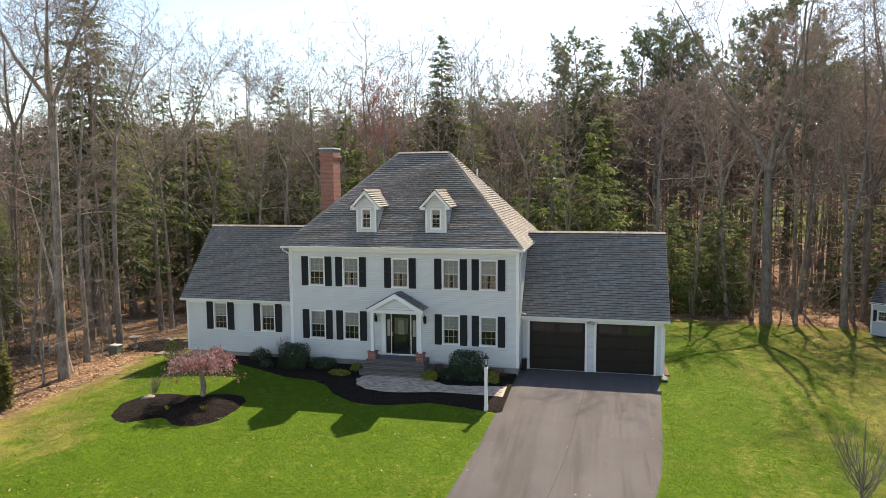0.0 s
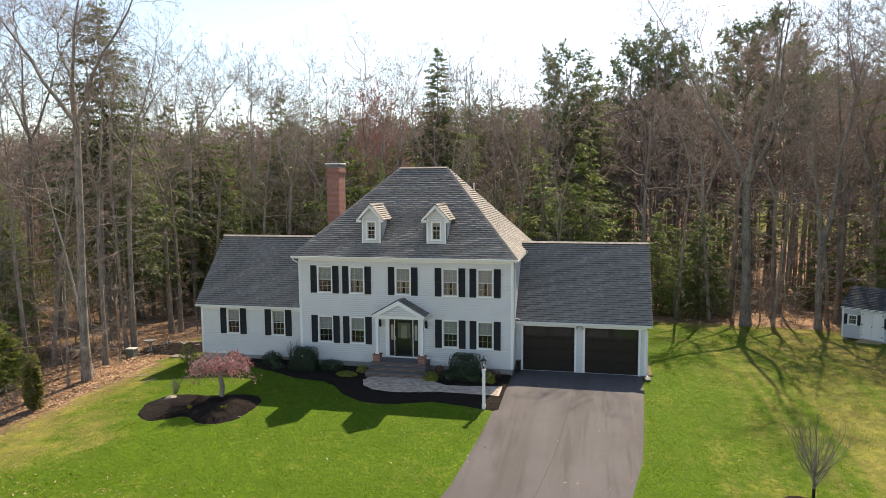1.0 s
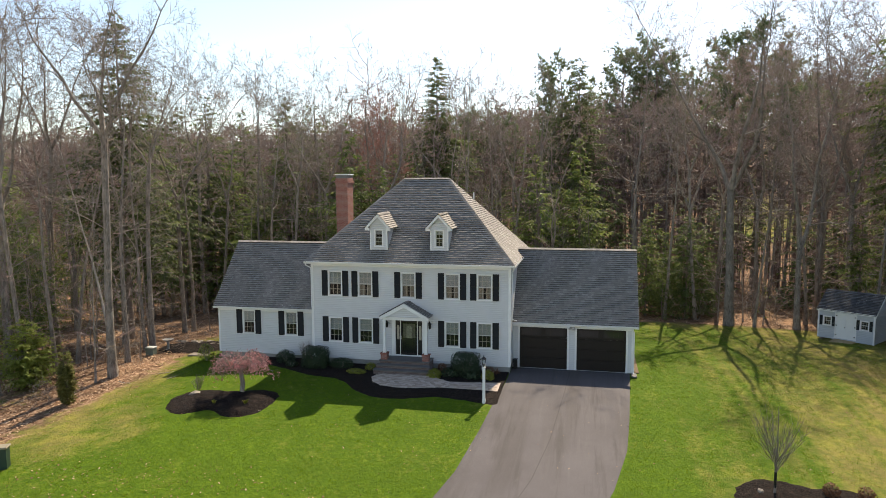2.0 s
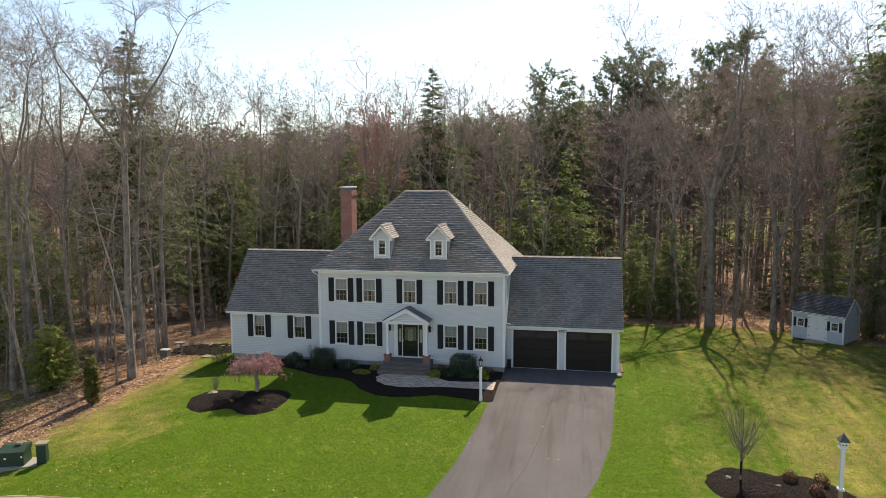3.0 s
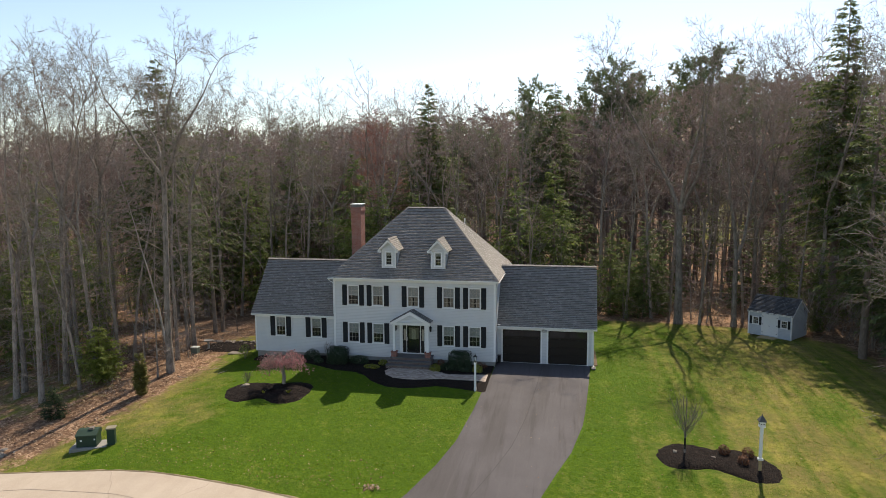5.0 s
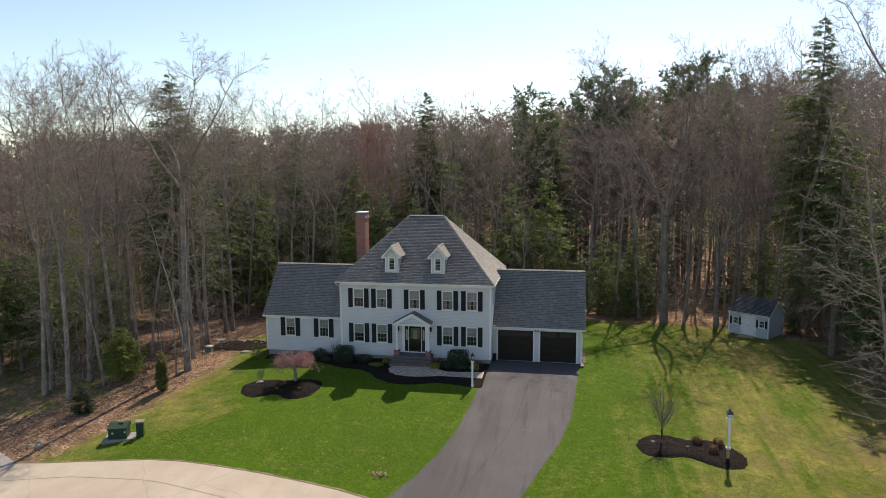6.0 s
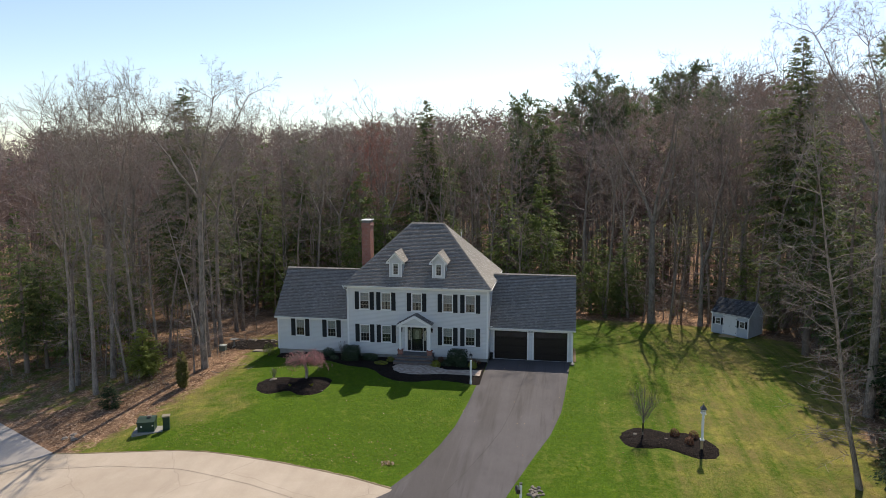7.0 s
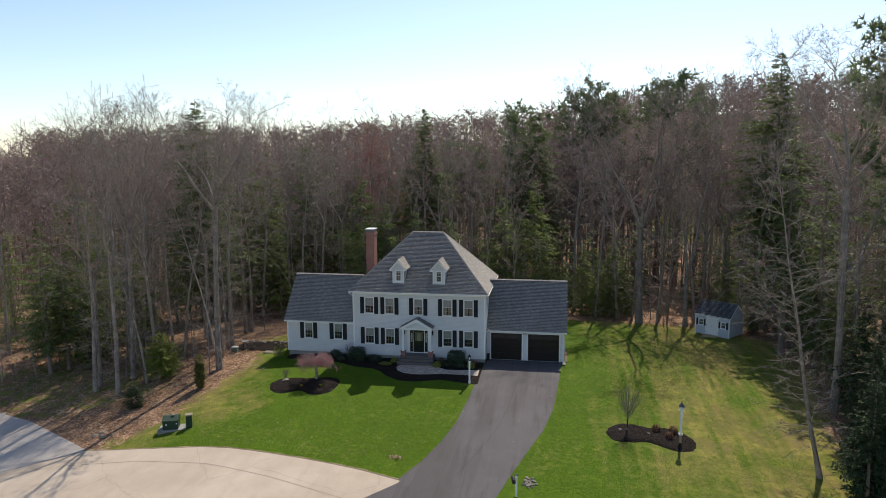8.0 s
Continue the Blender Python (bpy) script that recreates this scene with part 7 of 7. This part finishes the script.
def transformer():
    ob = thing("transformer_box", "dark green electrical transformer box on concrete pad", "utility box", (-9.4, -14.65, ground(-9.4, -14.65)), rz=radians(20))
    m = M()
    m.box(-0.85, -0.55, -0.25, 1.25, 0.6, 0.12, 0.02)
    part("pad", m, CONCRETE, ob, "pale concrete pad")
    m = M()
    m.box(-0.5, -0.4, 0.12, 0.55, 0.42, 0.72, 0.015)
    part("body", m, GREENBOX, ob)
    m = M()
    m.prism([(-0.54, -0.45, 0.72), (-0.54, 0.46, 0.72), (-0.54, 0.46, 0.95), (-0.54, 0.1, 0.98), (-0.54, -0.45, 0.8)], (1.13, 0, 0))
    part("lid", m, GREENBOX, ob)
    m = M()
    m.box(0.05, 0.0, 0.96, 0.3, 0.25, 1.08, 0.02)
    part("cap_stone", m, STONE, ob)
    m = M()
    m.box(0.42, -0.412, 0.5, 0.5, -0.402, 0.58)
    m.box(-0.3, -0.412, 0.45, -0.2, -0.402, 0.55)
    part("warning_sticker", m, WHITE, ob, "small pale warning sticker")
    ob = thing("utility_pedestal", "dark green utility pedestal standing beside transformer", "utility box", (-8.1, -14.4, ground(-8.1, -14.4)), rz=radians(25))
    m = M()
    m.box(-0.2, -0.2, -0.2, 0.2, 0.2, 0.9, 0.02)
    part("body", m, GREENBOX, ob)
    m = M()
    m.box(-0.25, -0.25, 0.9, 0.25, 0.25, 0.99, 0.02)
    part("lid", m, painted("faded_tan_lid", (0.24, 0.21, 0.15), 0.7, 0.2), ob)


transformer()


def rock(name, x, y, s, seed, label, z=None, squash=0.6, group=""):
    bm = bmesh.new()
    bmesh.ops.create_icosphere(bm, subdivisions=1 if s < 0.2 else 2, radius=1)
    for v in bm.verts:
        k = 1 + 0.55 * noise.noise(v.co * 1.7 + Vector((seed * 7.1, 0, 0))) + 0.12 * noise.noise(v.co * 5 + Vector((seed, 3, 0)))
        v.co = Vector((v.co.x * s * k, v.co.y * s * k * 0.8, v.co.z * s * k * squash))
    me = bpy.data.meshes.new(name)
    bm.to_mesh(me)
    bm.free()
    me.materials.append(STONE)
    ob = new(name, me)
    ob.location = (x, y, (ground(x, y) if z is None else z) + s * squash * 0.1)
    ob.rotation_euler = (0, 0, seed)
    return tagged(ob, label, "rock", group)


rock("boulder", -4.0, -6.4, 0.26, 1, "pale rounded boulder in dark mulch", ground(-4, -6.4) + 0.12)
rock("boulder", 22.6, -11.9, 0.17, 2, "pale grey rock in the island bed", ground(22.6, -11.9) + 0.12)
rock("boulder", 24.4, -12.3, 0.14, 3, "pale grey rock in the island bed", ground(24.4, -12.3) + 0.12)
for i in range(16):
    rock("drain_stone", 16.75 + 0.42 * math.cos(i * 2.4) * math.sqrt(i / 15), -19.45 + 0.62 * math.sin(i * 2.4) * math.sqrt(i / 15), 0.10 + 0.07 * ((i * 7) % 5) / 4, 10 + i, "pale broken stone beside the driveway end", squash=0.75, group="rubble stones")
for i, (dx, dy, s) in enumerate(((0, 0, 0.3), (0.5, 0.1, 0.25), (0.9, -0.2, 0.32), (0.3, 0.5, 0.28), (1.3, 0.2, 0.2))):
    rock("edge_stone", -15.2 + dx, -15.3 + dy, s * 0.75, 20 + i, "grey stone at the road's edge", group="road edge stones")
for i, (dx, dy, s) in enumerate(((0, 0, 0.2), (0.35, 0.1, 0.16), (-0.3, 0.12, 0.15), (0.1, 0.25, 0.14))):
    rock("lawn_stone", 8.0 + dx, -17.6 + dy, s * 0.6, 30 + i, "small pale stone in a bare lawn patch", squash=0.35, group="lawn stones")
for i in range(12):
    t = i / 11
    rock("border_stone", -13.6 + 5.0 * t + 0.2 * math.sin(i * 5), 6.4 - 1.6 * t + 0.35 * math.sin(i * 3), 0.2 + 0.1 * ((i * 7) % 5) / 5, 40 + i, "grey stone edging a shady garden bed", group="border stones")
bed("mulch_bed_wood", [(-13.2, 3.2), (-13.8, 5.6), (-11.0, 6.2), (-8.2, 5.4), (-7.4, 3.4), (-9.5, 2.2)], (-10.6, 4.2), 0.08, "brown leaf-strewn garden bed beside the woods")
m = M()
m.box(-9.6, 1.5, ground(-9, 2) - 0.1, -8.2, 2.2, ground(-9, 2) + 0.06, 0.03)
tagged(new("stone_slab", m.mesh("stone_slab", STONE)), "flat pale stone slab lying in the lawn", "stone")


def mailbox_post():
    ob = thing("mailbox", "black mailbox on a weathered white post at the street", "mailbox", (16.0, -21.0, ground(16, -21)), rz=0.2)
    m = M()
    m.box(-0.06, -0.06, -0.3, 0.06, 0.06, 1.3, 0.01)
    part("post", m, WHITE, ob)
    m = M()
    m.box(-0.075, -0.075, 1.3, 0.075, 0.075, 1.36, 0.01)
    part("post_cap", m, BLACK, ob)
    m = M()
    prof = [(0.1 * math.cos(t), 0.95 + 0.12 + 0.1 * math.sin(t)) for t in np.linspace(0, math.pi, 7)]
    m.prism([(-0.17 + u, -0.3, w) for u, w in [(0.1, 0.92), *prof, (-0.1, 0.92)]], (0, 0.48, 0))
    part("box", m, BLACK, ob, "black metal letter box")


mailbox_post()


def bird_bath():
    x, y = -12.4, 3.5
    ob = thing("bird_bath", "pale stone bird bath beside the woods", "bird bath", (x, y, ground(x, y)))
    m = M()
    m.lathe([(0.2, -0.1), (0.2, 0.06), (0.1, 0.12), (0.08, 0.35), (0.1, 0.6), (0.14, 0.66)], (0, 0), 12)
    part("pedestal", m, CONCRETE, ob)
    m = M()
    m.lathe([(0.14, 0.66), (0.36, 0.75), (0.38, 0.8), (0.33, 0.79), (0.1, 0.73)], (0, 0), 14)
    part("basin", m, CONCRETE, ob)
    x, y = -12.9, 2.3
    ob = thing("storage_box", "small grey-green outdoor box on the lawn's edge", "utility box", (x, y, ground(x, y)))
    m = M()
    m.box(-0.28, -0.22, -0.1, 0.28, 0.22, 0.5, 0.02)
    part("body", m, painted("grey_green_plastic", (0.16, 0.20, 0.16), 0.6, 0.2), ob)
    m = M()
    m.box(-0.31, -0.25, 0.501, 0.31, 0.25, 0.57, 0.02)
    part("lid", m, painted("pale_plastic", (0.5, 0.52, 0.5), 0.5, 0.2), ob)


bird_bath()
AIRY = island_material("airy_light_green_needles", [(0, (0.19, 0.23, 0.045)), (0.5, (0.28, 0.33, 0.07)), (1, (0.38, 0.42, 0.12))], 0.6, 20, 0.2, 0.3, 0.5)
CEDAR = island_material("olive_cedar_sprays", [(0, (0.12, 0.125, 0.035)), (0.5, (0.19, 0.185, 0.055)), (1, (0.27, 0.25, 0.09))], 0.7, 20, 0.2, 0.2, 0.3)


def lone_evergreen(name, label, x, y, pair, leaf):
    ob = thing(name, label, "conifer", (x, y, ground(x, y)))
    part("trunk", pair[0], DARKBARK, ob, smooth=True)
    part("foliage", pair[1], leaf, ob)


lone_evergreen("young_pine", "airy light green young pine at the wood's edge", -16.5, -4.3, hemlock_tree(601, 4.2, 0.05, 0.03, 0.42, 300, 24, -0.05, 0.32, 0.45, 0.6, 0.26, 0.05), AIRY)
lone_evergreen("columnar_cedar", "narrow olive columnar cedar at the lawn's edge", -11.25, -7.2, hemlock_tree(602, 3.0, 0.05, 0.02, 0.105, 260, 12, -0.6, 0.26, 0.35, 0.35, 0.2, 0.0), CEDAR)
lone_evergreen("dwarf_spruce", "dwarf blue-green spruce in leaf litter", -15.1, -10.6, hemlock_tree(603, 2.2, 0.05, 0.02, 0.36, 210, 16, 0.05, 0.2, 0.2, 0.8, 0.2, 0.0), DARKNEEDLE)


def sprout(x, y, h, seed):
    """A tuft of fresh green leaves coming up through the mulch."""
    rng = random.Random(seed)
    m = M()
    for k in range(26):
        t, r = rng.uniform(0, 6.28), rng.uniform(0.04, 0.2)
        b = Vector((math.cos(t) * r * 0.3, math.sin(t) * r * 0.3, 0))
        e = Vector((math.cos(t) * r, math.sin(t) * r, h * rng.uniform(0.6, 1)))
        w = Vector((-math.sin(t), math.cos(t), 0)) * 0.022
        c = b.lerp(e, 0.55) + Vector((0, 0, 0.05))
        m.face(b, c + w, e, c - w)
    ob = new("sprouting_plant", m.mesh("sprouting_plant", GOLDLEAF))
    ob.location = (x, y, ground(x, y) + 0.16)
    tagged(ob, "fresh green sprouting plant in dark mulch", "plant", "sprouting plants")


sprout(-0.45, -7.55, 0.28, 1)
sprout(-2.1, -7.75, 0.2, 2)
sprout(-7.9, 3.0, 0.22, 3)


def fallen_stick(x, y, length, turn, seed):
    rng = random.Random(seed)
    m = M()
    pts, ways = wander(rng, Vector((0, 0, 0.03)), Vector((1, 0, 0.02)), length, 4, 0.16, 0.0)
    pts = [Vector((p.x, p.y, 0.03)) for p in pts]
    m.tube(pts, [0.022, 0.02, 0.016, 0.012, 0.006], 5)
    m.tube([pts[2], pts[2] + Vector((length * 0.16, length * 0.13, 0.02))], [0.011, 0.005], 4)
    ob = new("fallen_stick", m.mesh("fallen_stick", PALEBARK, True))
    ob.location = (x, y, ground(x, y) + 0.03)
    ob.rotation_euler = (0, 0, turn)
    tagged(ob, "pale fallen stick lying on the grass", "stick", "fallen sticks")


for sx, sy, sl, st in ((-7.6, -3.6, 0.9, 1.1), (-8.9, -2.6, 1.3, 0.3), (-0.2, -8.3, 0.9, 0.5), (-2.9, -8.4, 0.5, 0.9), (-10.6, -3.9, 1.2, -0.4)):
    fallen_stick(sx, sy, sl, st, int(sl * 10))


def hose_reel():
    x, y = 12.2, 0.98
    ob = thing("hose_reel", "small dark hose box beside the garage door", "hose box", (x, y, 0.05))
    m = M()
    m.box(-0.11, -0.12, 0.0, 0.11, 0.14, 0.52, 0.02)
    part("box", m, BLACK, ob)
    m = M()
    m.box(-0.13, -0.14, 0.521, 0.13, 0.16, 0.56, 0.012)
    part("lid", m, BLACK, ob)


hose_reel()
m = M()
m.box(18.75, 0.35, 0.05, 19.05, 0.95, 0.11, 0.02)
m.box(18.78, 0.38, 0.11, 18.82, 0.92, 0.14, 0.008)
m.box(18.98, 0.38, 0.11, 19.02, 0.92, 0.14, 0.008)
tagged(new("splash_block", m.mesh("splash_block", CONCRETE)), "pale concrete splash block under the downspout", "splash block")

# timber edging along the garage
m = M()
m.box(18.98, 1.4, -0.1, 19.22, 5.5, 0.05, 0.02)
tagged(new("side_border", m.mesh("side_border", DIRT)), "narrow tan bare strip beside the garage wall", "border", "", "structure")


# ---- ground cover ----
DRIVE_L = [(-20.6, 8.6), (-17.8, 9.8), (-15, 10.6), (-12.2, 11.1), (-5.2, 11.6), (2, 11.9)]
DRIVE_R = [(-21.4, 14.9), (-18.7, 15.6), (-15.2, 16.6), (-12.6, 17.4), (-9.2, 18.05), (-2.5, 18.55), (2, 18.8)]


SIDE_EDGE = [(-50, -3), (-29, -9.4), (-24.3, -10.8), (-20, -13.0), (-17, -15.1), (-14.4, -17.3), (-9, -17.5)]


def litter():
    rng = random.Random(6)
    m = M()

    def flake(x, y, s):
        z = ground(x, y) + rng.uniform(0.015, 0.06)
        t = rng.uniform(0, 6.28)
        a = Vector((math.cos(t), math.sin(t), rng.gauss(0, 0.35))) * s
        b = Vector((-math.sin(t), math.cos(t), rng.gauss(0, 0.35))) * s * 0.6
        p = Vector((x, y, z))
        m.face(p - a, p - b, p + a, p + b)

    for i in range(30000):
        x, y = rng.uniform(-32, -9), rng.uniform(-17, 16)
        if lawn_amount(x, y) < 0.45 and y > lerp_table(SIDE_EDGE, x) + 0.1:
            flake(x, y, rng.uniform(0.04, 0.09))
    for i in range(16000):
        x, y = rng.uniform(-14, 44), rng.uniform(8, 32)
        if lawn_amount(x, y) < 0.45:
            flake(x, y, rng.uniform(0.05, 0.1))
    for i in range(1500):
        x, y = rng.uniform(-12, 35), rng.uniform(-19, 14)
        if y > -17.2 and not (-6.7 < x < 19 and y > -0.3):
            flake(x, y, rng.uniform(0.025, 0.055))
    for i in range(420):
        x = rng.uniform(-7, 9)
        flake(x, -17.3 - max(0, x) * 0.2 + rng.uniform(0.1, 4.0) ** 1.0, rng.uniform(0.03, 0.06))
    for i in range(90):
        flake(rng.gauss(8.0, 0.28), rng.gauss(-17.62, 0.14), rng.uniform(0.03, 0.07))
    solid("fallen_leaves", m, LEAFFLAKE, "dry brown fallen leaves scattered on the ground", "leaves", "stuff")


litter()


LAWN_BED = [(-5.3, -8.9, 0.75, -5.1), (21.4, -14.5, 27.6, -10.7)]


def grass():
    """Tufts of blades over the mown lawn."""
    rng = random.Random(44)
    fresh, dry = M(), M()
    made = 0
    while made < 62000:
        x, y = rng.uniform(-13.5, 38), rng.uniform(-20.5, 19.5)
        if y < lerp_table(STREET_EDGE, x) + 0.2 or lawn_amount(x, y) < 0.55:
            continue
        if -6.8 < x < 19.5 and y > 0.2 or (-6.4 < x < 11.7 and y > lerp_table(FRONT_BED, x) - 0.1):
            continue
        if lerp_table(DRIVE_L, y) - 0.08 < x < lerp_table(DRIVE_R, y) + 0.08:
            continue
        if any(a < x < c and b < y < d for a, b, c, d in LAWN_BED):
            continue
        made += 1
        thick = 0.6 + 0.8 * max(0.0, noise.noise(Vector((x * 1.1, y * 1.1, 4))) + 0.4)
        z = ground(x, y)
        m = dry if rng.random() < 1.25 * dryness(x, y) - 0.36 + (0.3 * math.sin((x + 0.12 * y) * 3.3) if x > 20 else 0) + 0.5 * noise.noise(Vector((x * 0.6, y * 0.6, 1))) else fresh
        for k in range(3):
            t, h = rng.uniform(0, 6.28), rng.uniform(0.022, 0.048) * thick
            c, s = math.cos(t), math.sin(t)
            px, py = x + rng.uniform(-0.07, 0.07), y + rng.uniform(-0.07, 0.07)
            n = len(m.v)
            m.v += [(px - s * 0.012, py + c * 0.012, z - 0.01), (px + s * 0.012, py - c * 0.012, z - 0.01), (px + c * h * 0.7, py + s * h * 0.7, z + h)]
            m.f.append((n, n + 1, n + 2))
    solid("grass", fresh, BLADE, "short spring grass blades of the mown lawn", "grass", "stuff")
    solid("dry_grass", dry, STRAW, "straw-coloured dry grass blades in the lawn", "grass", "stuff")


grass()
